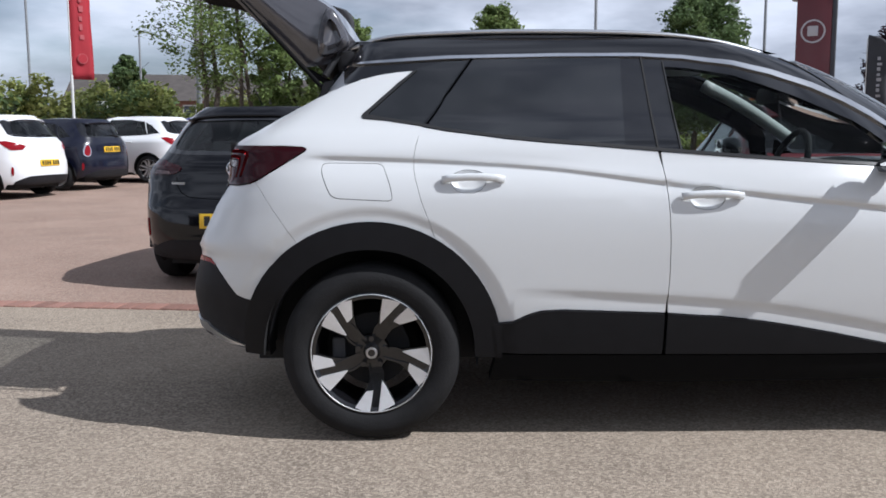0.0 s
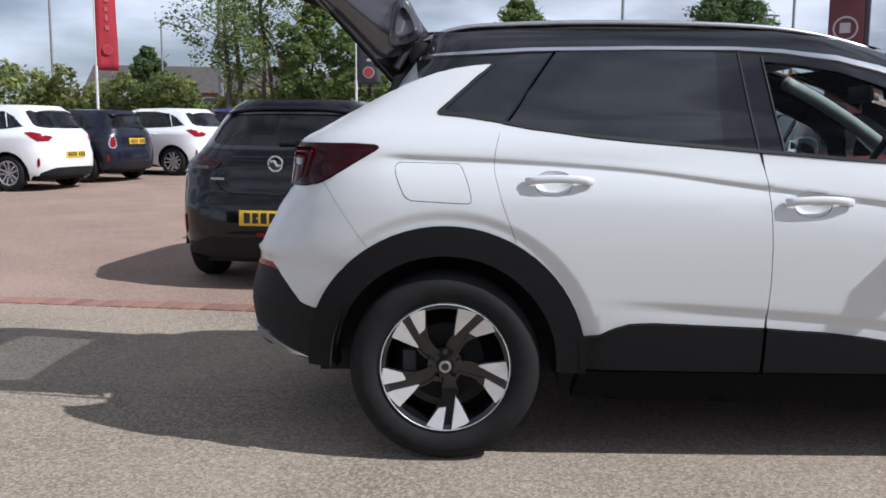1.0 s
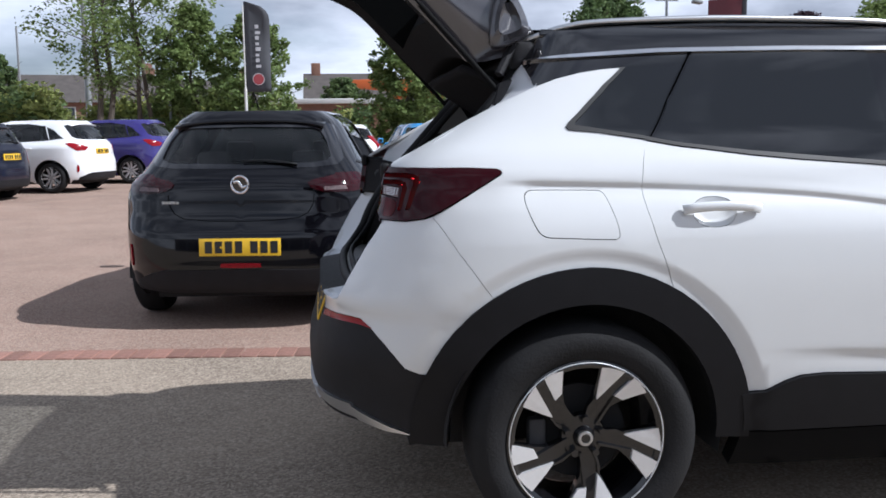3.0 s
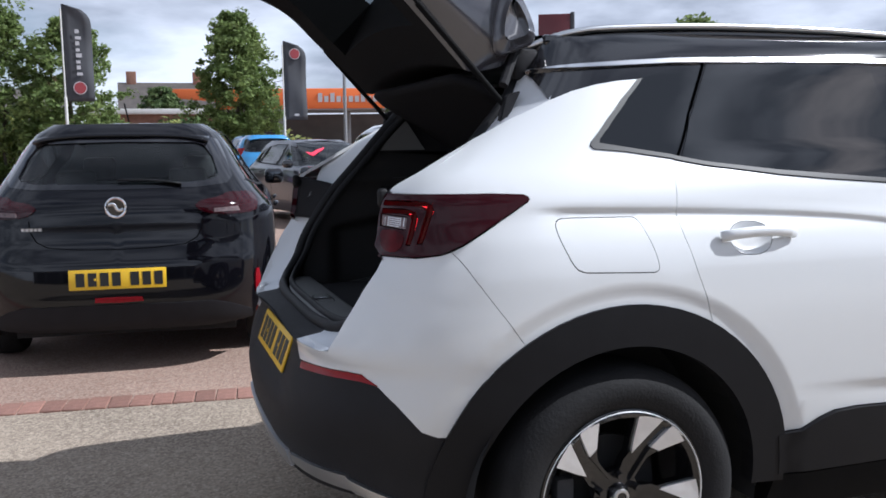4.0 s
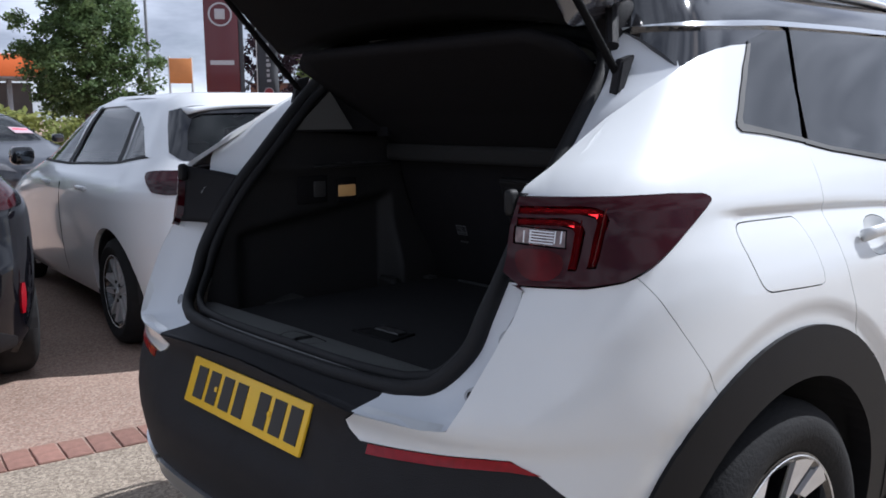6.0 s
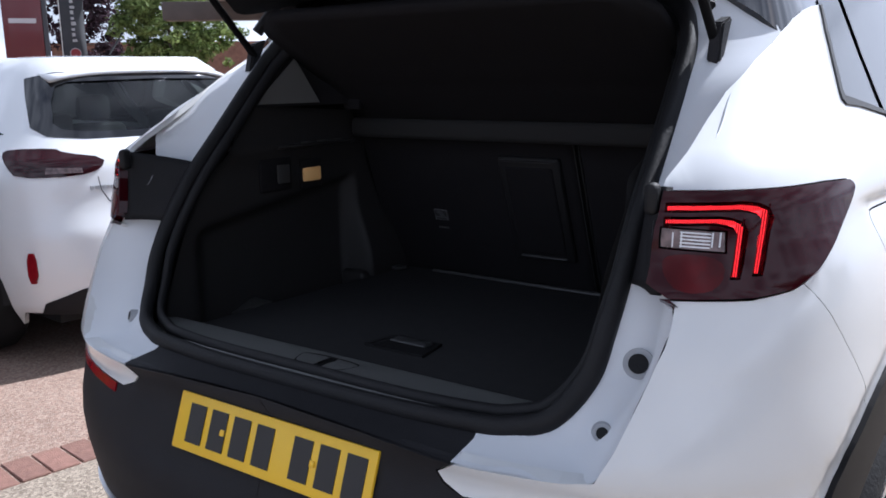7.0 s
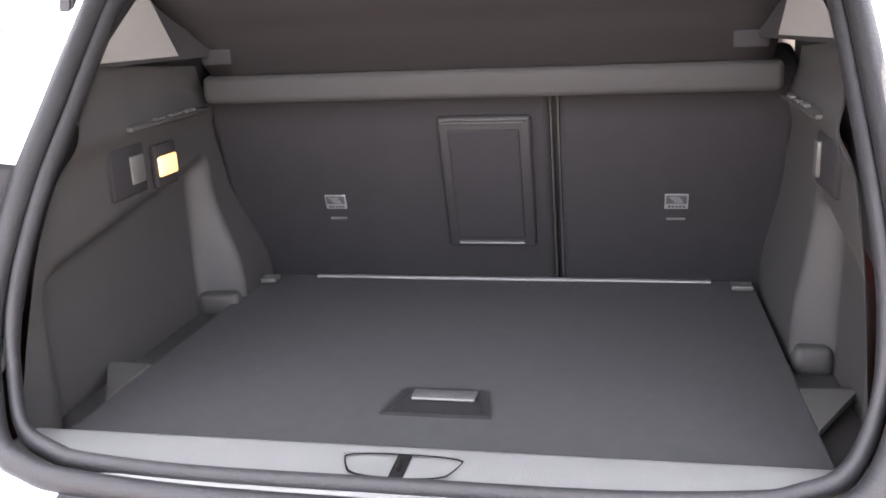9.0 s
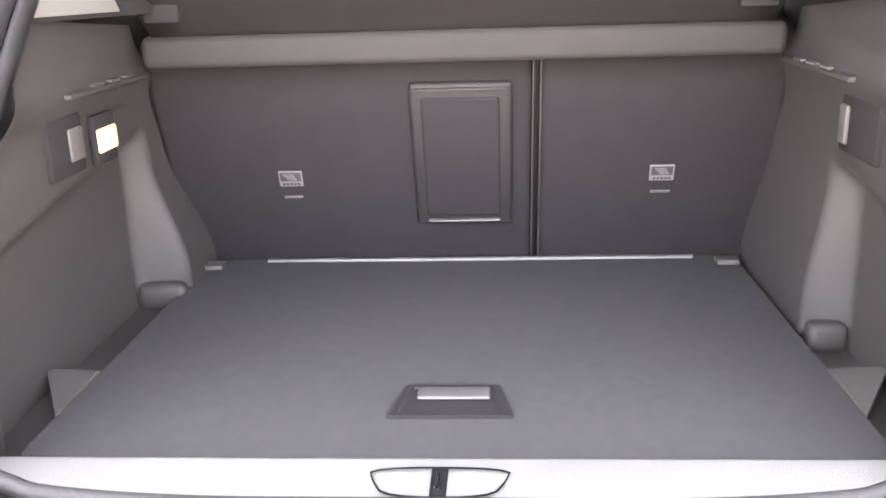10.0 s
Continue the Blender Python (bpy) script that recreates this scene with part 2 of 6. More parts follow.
def sweep(name, path, rx, rz, mat, parent=None, label="", closed=False, seg=10):
    """A tube of oval section along a path of points."""
    path = [Vector(p) for p in path]
    n = len(path)
    verts, faces = [], []
    for i, p in enumerate(path):
        a = path[(i - 1) % n] if closed or i else p
        b = path[(i + 1) % n] if closed or i < n - 1 else p
        d = (b - a).normalized()
        side = d.cross(Vector((0, 0, 1)))
        if side.length < 0.05:
            side = d.cross(Vector((1, 0, 0)))
        side.normalize()
        up = side.cross(d)
        for k in range(seg):
            t = 2 * math.pi * k / seg
            verts.append(p + side * rx * math.cos(t) + up * rz * math.sin(t))
    for i in range(n if closed else n - 1):
        j = (i + 1) % n
        for k in range(seg):
            l = (k + 1) % seg
            faces.append((i * seg + k, i * seg + l, j * seg + l, j * seg + k))
    if not closed:
        faces.append(tuple(range(seg))[::-1])
        faces.append(tuple(range((n - 1) * seg, n * seg)))
    return mesh_object(name, verts, faces, mat, parent, label, True)


def smooth_path(pts, n, closed=False):
    """A Catmull-Rom line through the points, n steps between two."""
    pts = [Vector(p) for p in pts]
    out, k = [], len(pts)
    for i in range(k if closed else k - 1):
        p1, p2 = pts[i], pts[(i + 1) % k]
        p0 = pts[(i - 1) % k] if closed or i else p1 * 2 - p2
        p3 = pts[(i + 2) % k] if closed or i + 2 < k else p2 * 2 - p1
        for j in range(n):
            t = j / n
            out.append(0.5 * ((2 * p1) + (p2 - p0) * t + (2 * p0 - 5 * p1 + 4 * p2 - p3) * t * t + (3 * p1 - p0 - 3 * p2 + p3) * t ** 3))
    if not closed:
        out.append(pts[-1])
    return out


# ---- car bodies: a skin that wraps each level in a rounded rectangle ----
from mathutils.geometry import delaunay_2d_cdt


def table(*pts):
    """A smooth curve through (z, value) pairs."""
    zs, vs = [p[0] for p in pts], [p[1] for p in pts]
    n = len(zs)
    d = [(vs[i + 1] - vs[i]) / (zs[i + 1] - zs[i]) for i in range(n - 1)]
    s = [d[0]] + [0.0 if d[i - 1] * d[i] <= 0 else 2 * d[i - 1] * d[i] / (d[i - 1] + d[i]) for i in range(1, n - 1)] + [d[-1]]

    def f(z):
        if z <= zs[0]:
            return vs[0]
        if z >= zs[-1]:
            return vs[-1]
        i = 0
        while z > zs[i + 1]:
            i += 1
        h = zs[i + 1] - zs[i]
        t = (z - zs[i]) / h
        return (vs[i] * (1 + 2 * t) * (1 - t) ** 2 + s[i] * h * t * (1 - t) ** 2
                + vs[i + 1] * t * t * (3 - 2 * t) + s[i + 1] * h * t * t * (t - 1))
    return f


class Shell:
    """Half of a car's skin. q runs from the middle of the rear (negative) along the side to the middle of the front; z is height."""

    def __init__(self, half_width, rear, front, x0, x1, n=6.8, nf=3.6, fold=None, dent=None):
        self.w, self.r, self.f, self.x0, self.x1, self.nf, self.fold, self.dent = half_width, rear, front, x0, x1, nf, fold, dent
        self.nz = n if callable(n) else (lambda z: n)
        self.lr, self.lf, self.mid = 2.0, 2.0, x1 - x0

    def pt(self, q, z, off=0.0, side=1):
        p = self.raw(q, z)
        if off:
            p = p + self.normal(q, z) * off
        return Vector((p.x, -p.y * side, p.z))

    def raw(self, q, z):
        w = self.w(z)
        if q < 0 or q > self.mid:
            rear = q < 0
            n = self.nz(z) if rear else self.nf
            a = min(1.0, (-q / self.lr) if rear else (q - self.mid) / self.lf) * math.pi / 2
            c, s = max(0.0, math.cos(a)), math.sin(a)
            k = (c ** n + s ** n) ** (-1 / n)
            x = self.x0 - (self.x0 - self.r(z)) * k * s if rear else self.x1 + (self.f(z) - self.x1) * k * s
            y = w * k * c
            if rear and self.dent:
                x += self.dent(y, z)
        else:
            x, y = self.x0 + q, w
        if self.fold:
            y -= self.fold(x, z)
        return Vector((x, y, z))

    def normal(self, q, z):
        e = 0.006
        qa, qb = max(-self.lr, q - e), min(self.mid + self.lf, q + e)
        du = self.raw(qb, z) - self.raw(qa, z)
        dv = self.raw(q, z + e) - self.raw(q, z - e)
        nn = dv.cross(du)
        return nn.normalized() if nn.length > 1e-12 else Vector((0, 1, 0))

    def x(self, x, z):
        """The skin point with that x."""
        if x > self.x1:
            u = min(1.0, (x - self.x1) / (self.f(z) - self.x1))
            return (self.mid + self.lf * math.atan2(u, max(0.0, 1 - u ** self.nf) ** (1 / self.nf)) / (math.pi / 2), z)
        if x >= self.x0:
            return (x - self.x0, z)
        u = min(1.0, (self.x0 - x) / (self.x0 - self.r(z)))
        return (-self.lr * math.atan2(u, max(0.0, 1 - u ** self.nz(z)) ** (1 / self.nz(z))) / (math.pi / 2), z)

    def y(self, y, z):
        """The skin point at the rear with that distance from the middle."""
        v = min(1.0, y / self.w(z))
        return (-self.lr * math.atan2(max(0.0, 1 - v ** self.nz(z)) ** (1 / self.nz(z)), v) / (math.pi / 2), z)

    def fy(self, y, z):
        """The same at the front."""
        v = min(1.0, y / self.w(z))
        return (self.mid + self.lf * math.atan2(max(0.0, 1 - v ** self.nf) ** (1 / self.nf), v) / (math.pi / 2), z)


def inside(p, poly):
    c, n = False, len(poly)
    x, y = p
    j = n - 1
    for i in range(n):
        xi, yi = poly[i]
        xj, yj = poly[j]
        if (yi > y) != (yj > y) and x < (xj - xi) * (y - yi) / (yj - yi) + xi:
            c = not c
        j = i
    return c


def shrink(poly, g):
    n = len(poly)
    area = sum(poly[i][0] * poly[(i + 1) % n][1] - poly[(i + 1) % n][0] * poly[i][1] for i in range(n))
    sgn = 1 if area > 0 else -1
    out = []
    for i in range(n):
        a, b, c = Vector(poly[i - 1]), Vector(poly[i]), Vector(poly[(i + 1) % n])
        n1, n2 = (b - a), (c - b)
        n1, n2 = Vector((-n1.y, n1.x)).normalized() * sgn, Vector((-n2.y, n2.x)).normalized() * sgn
        h = n1 + n2
        h = h.normalized() if h.length > 1e-6 else n1
        out.append(tuple(b + h * g / max(0.45, h.dot(n1))))
    return out


def soften(poly, times=2):
    """Rounds a closed outline by cutting its corners."""
    for _ in range(times):
        out = []
        for i in range(len(poly)):
            a, b = Vector(poly[i]), Vector(poly[(i + 1) % len(poly)])
            out += [tuple(a * 0.75 + b * 0.25), tuple(a * 0.25 + b * 0.75)]
        poly = out
    return poly


def circle(cx, cz, r, a0, a1, n=18):
    return [(cx + r * math.cos(radians(a0 + (a1 - a0) * i / n)), cz + r * math.sin(radians(a0 + (a1 - a0) * i / n))) for i in range(n + 1)]


def resample(poly, step):
    out = []
    for i in range(len(poly)):
        a, b = Vector(poly[i]), Vector(poly[(i + 1) % len(poly)])
        k = max(1, math.ceil((b - a).length / step))
        out += [tuple(a + (b - a) * j / k) for j in range(k)]
    return out


def panel(name, shell, outline, mat, parent, holes=(), gap=0.0, off=0.0, depth=0.012, step=0.05, label="", sides=(1,), m=None, skirt=True, lines=()):
    """A sheet of the skin inside an outline, less its holes, with turned-in edges. sides: 1 right, -1 left; both join in one mesh."""
    outline = resample(shrink(outline, gap) if gap else outline, 0.018 if lines else step)
    holes = [resample(shrink(h, -gap) if gap else h, step) for h in holes]
    pts, edges = [], []
    for loop in (outline, *holes):
        k = len(pts)
        pts += loop
        edges += [(k + i, k + (i + 1) % len(loop)) for i in range(len(loop))]
    qs, zs = [p[0] for p in outline], [p[1] for p in outline]
    nq, nz = max(1, math.ceil((max(qs) - min(qs)) / step)), max(1, math.ceil((max(zs) - min(zs)) / step))
    for i in range(1, nq):
        for j in range(1, nz):
            p = (min(qs) + (max(qs) - min(qs)) * i / nq, min(zs) + (max(zs) - min(zs)) * j / nz)
            if inside(p, outline) and not any(inside(p, h) for h in holes):
                x = shell.raw(*p).x if lines else 0.0
                if not any(abs(p[1] - fn(x) - dz) < 0.02 for fn, dz in lines):
                    pts.append(p)
    clear = [(Vector(a), Vector(b)) for loop in (outline, *holes) for a, b in zip(loop, loop[1:] + loop[:1])] if lines else []
    for fn, dz in lines:
        last = None
        for i in range(110):
            x = -0.40 + i * 0.024
            p = shell.x(x, fn(x) + dz)
            ok = inside(p, outline) and not any(inside(p, h) for h in holes)
            if ok:
                v = Vector(p)
                ok = all((v - a).length > 0.006 for a, b in clear)
            if ok:
                pts.append(p)
                if last is not None:
                    edges.append((last, len(pts) - 1))
                last = len(pts) - 1
            else:
                last = None
    res = delaunay_2d_cdt([Vector(p) for p in pts], edges, [], 0, 1e-5)
    vs2, tris = res[0], res[2]
    keep = []
    for t in tris:
        c = (vs2[t[0]] + vs2[t[1]] + vs2[t[2]]) / 3
        if inside(c, outline) and not any(inside(c, h) for h in holes):
            keep.append(tuple(t))
    verts, faces, normals = [], [], []
    for side in sides:
        k = len(verts)
        ns = [shell.normal(p.x, p.y) for p in vs2]
        raw = [shell.raw(p.x, p.y) + n * off for p, n in zip(vs2, ns)]
        verts += [(p.x, -p.y * side, p.z) for p in raw]
        normals += [(n.x, -n.y * side, n.z) for n in ns]
        fs = []
        for t in keep:
            a, b, c = raw[t[0]], raw[t[1]], raw[t[2]]
            up = (b - a).cross(c - a).dot(ns[t[0]]) > 0
            t = t if up else t[::-1]
            fs.append(t)
        if skirt:
            count = {}
            for t in fs:
                for i in range(3):
                    e = (t[i], t[(i + 1) % 3])
                    count[e] = 1
            for (a, b) in list(count):
                if (b, a) in count:
                    continue
                if abs(raw[a].y) < 2e-3 and abs(raw[b].y) < 2e-3:
                    continue
                i = len(verts)
                for v in (a, b):
                    p = raw[v]
                    verts.append((p.x, -p.y * side, p.z))
                    normals.append((0, 0, 0))
                for v in (b, a):
                    p = raw[v] - ns[v] * depth
                    verts.append((p.x, -p.y * side, p.z))
                    normals.append((0, 0, 0))
                face = (i, i + 3, i + 2, i + 1)
                faces.append(face if side > 0 else face[::-1])
        faces += [tuple(k + i for i in (t if side < 0 else t)) if False else tuple(k + i for i in (t[::-1] if side > 0 else t)) for t in fs]
    me = bpy.data.meshes.new(name)
    me.from_pydata(verts, [], faces)
    me.materials.append(mat)
    me.polygons.foreach_set("use_smooth", [True] * len(me.polygons))
    me.update()
    me.normals_split_custom_set_from_vertices(normals)
    ob = new(name, me)
    ob.parent = parent
    if m is not None:
        ob.matrix_basis = m
    if label:
        ob["label"] = label
    return ob

# ---- ground: one sheet, two surfaces on either side of a brick edging ----
def gz(x, y):
    """The yard's height: level by the car, rising gently away from it, and falling off beyond."""
    r = max(0.0, y - 0.9)
    z = 0.013 * r if y < 24 else 0.013 * 23.1 - 0.05 * (min(y, 70) - 24)
    return z - 0.05 * min(4.0, max(0.0, x + 2)) * min(1.0, max(0.0, (y - 6) / 5))


def band_y(x):
    return 1.575 - 0.115 * x


def ground_material(name, base, second, speck, speck_amount, big):
    m = material(name, base, 0.9, vary=0.16, scale=1.3, second=second, mix_scale=big, bump=0.5, bump_scale=150.0, spec=0.2)
    nt = m.node_tree
    bsdf = nt.nodes["Principled BSDF"]
    src = bsdf.inputs["Base Color"].links[0].from_socket
    co = nt.nodes["Texture Coordinate"]
    vo = nt.nodes.new("ShaderNodeTexVoronoi")
    vo.inputs["Scale"].default_value = 105.0
    nt.links.new(co.outputs["Object"], vo.inputs["Vector"])
    rp = nt.nodes.new("ShaderNodeValToRGB")
    rp.color_ramp.elements[0].position, rp.color_ramp.elements[1].position = 0.35, 0.75
    sep = nt.nodes.new("ShaderNodeSeparateColor")
    nt.links.new(vo.outputs["Color"], sep.inputs["Color"])
    nt.links.new(sep.outputs["Red"], rp.inputs["Fac"])
    mul = nt.nodes.new("ShaderNodeMath")
    mul.operation = "MULTIPLY"
    mul.inputs[1].default_value = speck_amount
    nt.links.new(rp.outputs["Color"], mul.inputs[0])
    mx = nt.nodes.new("ShaderNodeMix")
    mx.data_type = "RGBA"
    mx.inputs["B"].default_value = (*speck, 1)
    nt.links.new(mul.outputs["Value"], mx.inputs["Factor"])
    nt.links.new(src, mx.inputs["A"])
    # single chips, darker and lighter
    mr = nt.nodes.new("ShaderNodeMapRange")
    mr.inputs["To Min"].default_value, mr.inputs["To Max"].default_value = 0.77, 1.16
    nt.links.new(sep.outputs["Green"], mr.inputs["Value"])
    m2 = nt.nodes.new("ShaderNodeMix")
    m2.data_type, m2.blend_type = "RGBA", "MULTIPLY"
    m2.inputs["Factor"].default_value = 1.0
    nt.links.new(mx.outputs["Result"], m2.inputs["A"])
    nt.links.new(mr.outputs["Result"], m2.inputs["B"])
    nt.links.new(m2.outputs["Result"], bsdf.inputs["Base Color"])
    return m


M_TARMAC = ground_material("worn pale tarmac", (0.225, 0.184, 0.146), (0.285, 0.233, 0.182), (0.46, 0.39, 0.31), 0.55, 0.9)
M_REDTAR = ground_material("red-brown tarmac", (0.265, 0.178, 0.140), (0.315, 0.218, 0.172), (0.42, 0.34, 0.28), 0.45, 0.7)
xs = [-600, -200, -80, -40, -25, -18, -14, -10, -8, -6, -5, -4, -3, -2, -1, 0, 1, 2, 3, 4, 6, 8, 10, 14, 18, 25, 40, 80, 200, 600]
ys = [-600, -150, -60, -30, -15, -8, -5, -3, -2, -1, 0, 0.9, None, 3, 4, 6, 8, 10, 12, 15, 18, 21, 24, 30, 40, 55, 70, 150, 400, 900]
gv = [(x, band_y(x) if y is None else y, gz(x, band_y(max(-6, min(6, x))) if y is None else y) if abs(x) < 7 or y is not None else 0.0) for y in ys for x in xs]
# far from the car the seam simply runs on between its neighbouring rows
gv = [(x, (max(1.0, min(2.9, y)) if ys[i // len(xs)] is None else y), z) for i, (x, y, z) in enumerate(gv)]
kx = len(xs)
gf = [(j * kx + i, j * kx + i + 1, (j + 1) * kx + i + 1, (j + 1) * kx + i) for j in range(len(ys) - 1) for i in range(kx - 1)]
ground = tagged(mesh_object("ground", gv, gf, M_TARMAC), "pale worn tarmac and red-brown tarmac of a car park", "ground", kind="structure")
ground.data.materials.append(M_REDTAR)
seam_row = ys.index(None)
for p in ground.data.polygons:
    if p.vertices[0] // kx >= seam_row:
        p.material_index = 1

# ---- wheels ----
def number_plate(parent, m, mat=None):
    """A plate with plain bars for its characters; m: its middle, facing local -y."""
    p = box("number_plate", (-0.26, -0.004, -0.056), (0.26, 0.004, 0.056), mat or M_PLATE, parent, "yellow rear number plate with black bars", bevel=0.003, m=m)
    x = -0.222
    for i in range(7):
        if i == 4:
            x += 0.034
        w = 0.046
        box("plate_mark", (x, -0.0058, -0.038), (x + w, -0.0042, 0.038), M_INK, p)
        x += 0.064
    for sx in (-0.12, 0.12):
        box("plate_screw", (sx - 0.006, -0.0075, -0.006), (sx + 0.006, -0.0042, 0.006), M_PLATE, p, bevel=0.002)
    return p


def alloy_wheel(parent, m, r_tyre, r_rim, width, style, turn=0.0):
    """A wheel whose outer face looks along local -y."""
    hub = new("wheel")
    hub.parent, hub.matrix_basis = parent, m
    hub.empty_display_size = 0.05
    w = width / 2
    prof = [(r_rim - 0.012, -w * 0.72), (r_rim + 0.004, -w * 0.86), (r_rim + 0.022, -w * 0.98), (r_tyre * 0.5 + r_rim * 0.5, -w * 1.06),
            (r_tyre - 0.035, -w * 1.0), (r_tyre - 0.012, -w * 0.84), (r_tyre - 0.002, -w * 0.6), (r_tyre, 0), (r_tyre - 0.002, w * 0.6),
            (r_tyre - 0.02, w * 0.9), (r_rim + 0.02, w), (r_rim - 0.012, w * 0.72)]
    lathe("tyre", prof, M_TYRE, hub, seg=64, closed=True)
    lathe("rim", [(r_rim + 0.006, -w * 0.9), (r_rim - 0.006, -w * 0.93), (r_rim - 0.018, -w * 0.86), (r_rim - 0.026, -w * 0.55), (r_rim - 0.05, w * 0.2), (r_rim - 0.04, w * 0.7)],
          M_SILVERW if style == "plain" else M_RIMB, hub, seg=64)
    lathe("rim_lip", [(r_rim + 0.0008, -w * 0.935), (r_rim - 0.0012, -w * 0.946), (r_rim - 0.003, -w * 0.92)], M_ALLOY, hub, seg=64)
    lathe("brake_disc", [(0.0, -w * 0.05), (r_rim * 0.62, -w * 0.05), (r_rim * 0.62, w * 0.1)], M_SILVERW if style == "plain" else M_DARK, hub, seg=32)
    box("brake_caliper", (-r_rim * 0.68, -w * 0.3, -0.05), (-r_rim * 0.45, w * 0.1, 0.05), M_INT, hub, bevel=0.012)
    n = 5
    if style == "blade":
        dish = lambda z: -w * (.60 + .33 * (z / r_rim) ** 1.4)
        for k in range(n):
            a = radians(turn + 72 * k)
            rot = Matrix.Rotation(-a, 4, "Y")

            def slab(pl, lift, depth):
                """A plate in the wheel's dished face, standing lift proud and depth thick."""
                bm, kk = bmesh.new(), len(pl)
                top = [bm.verts.new(rot @ Vector((x, dish(z) - lift, z))) for x, z in pl]
                low = [bm.verts.new(rot @ Vector((x * .97, dish(z) - lift + depth, z))) for x, z in pl]
                bm.faces.new(top)
                for i in range(kk):
                    bm.faces.new((top[i], top[(i + 1) % kk], low[(i + 1) % kk], low[i]))
                return bm
            # dark base of the spoke with a raised rib on either side of its slot
            base = [(-.026, .040), (-.043, .085), (-.045, .109), (-.062, .140), (-.080, .175), (-.099, .212), (-.062, .228), (.0, .234), (.052, .230), (.072, .221), (.049, .186), (.027, .152), (.012, .120), (.010, .085), (.014, .040)]
            spoke = part("spoke", slab(base, -.010, .030), M_RIMB, hub)
            part("rib", slab([(-.036, .050), (-.048, .085), (-.047, .115), (-.041, .117), (-.040, .085), (-.029, .050)], .001, .012), M_RIMB, spoke)
            part("rib", slab([(.006, .050), (.002, .090), (-.003, .150), (.004, .152), (.010, .090), (.014, .050)], .001, .012), M_RIMB, spoke)
            # the machined faces: a broad one and a narrow one, both swept back
            part("blade", slab([(-.026, .2305), (-.033, .170), (-.040, .113), (-.058, .141), (-.076, .175), (-.096, .212), (-.062, .224)], .002, .012), M_ALLOY, spoke, "broad machined silver blade")
            part("blade", slab([(.008, .232), (.040, .2295), (.070, .2205), (.046, .188), (.024, .157), (-.004, .153), (.002, .195)], .002, .012), M_ALLOY, spoke, "narrow machined silver blade")
    else:
        for k in range(n):
            a = radians(turn + 72 * k)
            rot = Matrix.Rotation(-a, 4, "Y")
            bm = bmesh.new()
            for s in (-1, 1):
                vs = [bm.verts.new(rot @ Vector(p)) for p in
                      [(s * 0.004, -w * 0.74, 0.03), (s * 0.034, -w * 0.70, 0.03), (s * 0.062, -w * 0.86, r_rim - 0.012), (s * 0.030, -w * 0.88, r_rim - 0.012),
                       (s * 0.004, -w * 0.4, 0.03), (s * 0.036, -w * 0.4, 0.03), (s * 0.064, -w * 0.5, r_rim - 0.012), (s * 0.030, -w * 0.5, r_rim - 0.012)]]
                for f in ((0, 1, 2, 3), (0, 4, 5, 1), (1, 5, 6, 2), (2, 6, 7, 3), (3, 7, 4, 0)):
                    bm.faces.new([vs[i] for i in f])
            part("spoke", bm, M_ALLOY if style == "silver" else M_SILVERW, hub)
    lathe("hub_cap", [(0.0, -w * 0.80), (0.026, -w * 0.79), (0.030, -w * 0.74), (0.034, -w * 0.60), (0.066, -w * 0.56), (0.072, -w * 0.4)] if style == "blade" else [(0.0, -w * 0.80), (0.026, -w * 0.79), (0.031, -w * 0.74), (0.075, -w * 0.66), (0.085, -w * 0.4)], M_RIMB if style == "blade" else M_SILVERW, hub, seg=24)
    lathe("cap_badge", [(0.014, -w * 0.80), (0.015, -w * 0.83), (0.021, -w * 0.825), (0.023, -w * 0.79)], M_SATIN, hub, seg=24)
    for k in range(5):
        a = radians(turn + 36 + 72 * k)
        rod("wheel_nut", (0.056 * math.sin(a), -w * 0.80, 0.056 * math.cos(a)), (0.056 * math.sin(a), -w * 0.6, 0.056 * math.cos(a)), 0.011, M_RIMB if style == "blade" else M_DARK, hub, seg=6)
    return hub


def wheel_housing(parent, cx, cz, r, y_out, y_in):
    """The dark tub over a wheel: an arch and its back wall."""
    n = 24
    ring = [(cx + r * math.cos(radians(-10 + 192 * i / n)), cz + r * math.sin(radians(-10 + 192 * i / n))) for i in range(n + 1)]
    verts = [(x, y_out, z) for x, z in ring] + [(x, y_in, z) for x, z in ring]
    faces = [(i, i + 1, n + 2 + i, n + 1 + i) for i in range(n)] + [tuple(range(n + 1, 2 * n + 2))]
    return mesh_object("wheel_housing", verts, faces, M_DARK, parent)


# ---- the white car with its boot open ----
crease = table((-.6, 1.140), (-.26, 1.128), (.2, 1.111), (.65, 1.083), (1.13, 1.024), (1.6, .969), (2.1, .914))
low_line = table((0, .632), (.54, .620), (1.136, .588), (1.514, .558), (1.8, .512), (2.1, .448))


def ease(t):
    t = min(1.0, max(0.0, t))
    return t * t * (3 - 2 * t)


def fold(x, z):
    """Depth of the pressed lines along the doors."""
    d = crease(x) - z
    tuck = 0.0125 * ease((x + 0.27) / 0.16) * ease(d / 0.021) * math.exp(-max(0.0, d - 0.021) / 0.05)
    e = low_line(x) - z
    low = 0.010 * ease((x - 0.46) / 0.5) * ease(e / 0.035) * math.exp(-max(0.0, e - 0.035) / 0.07)
    step = 0.010 * ease((0.572 - math.hypot(x, z - 0.36)) / 0.046)
    return tuck + low + step


def round_arch(r):
    return lambda x: 0.36 + math.sqrt(max(0.0, r * r - x * x))


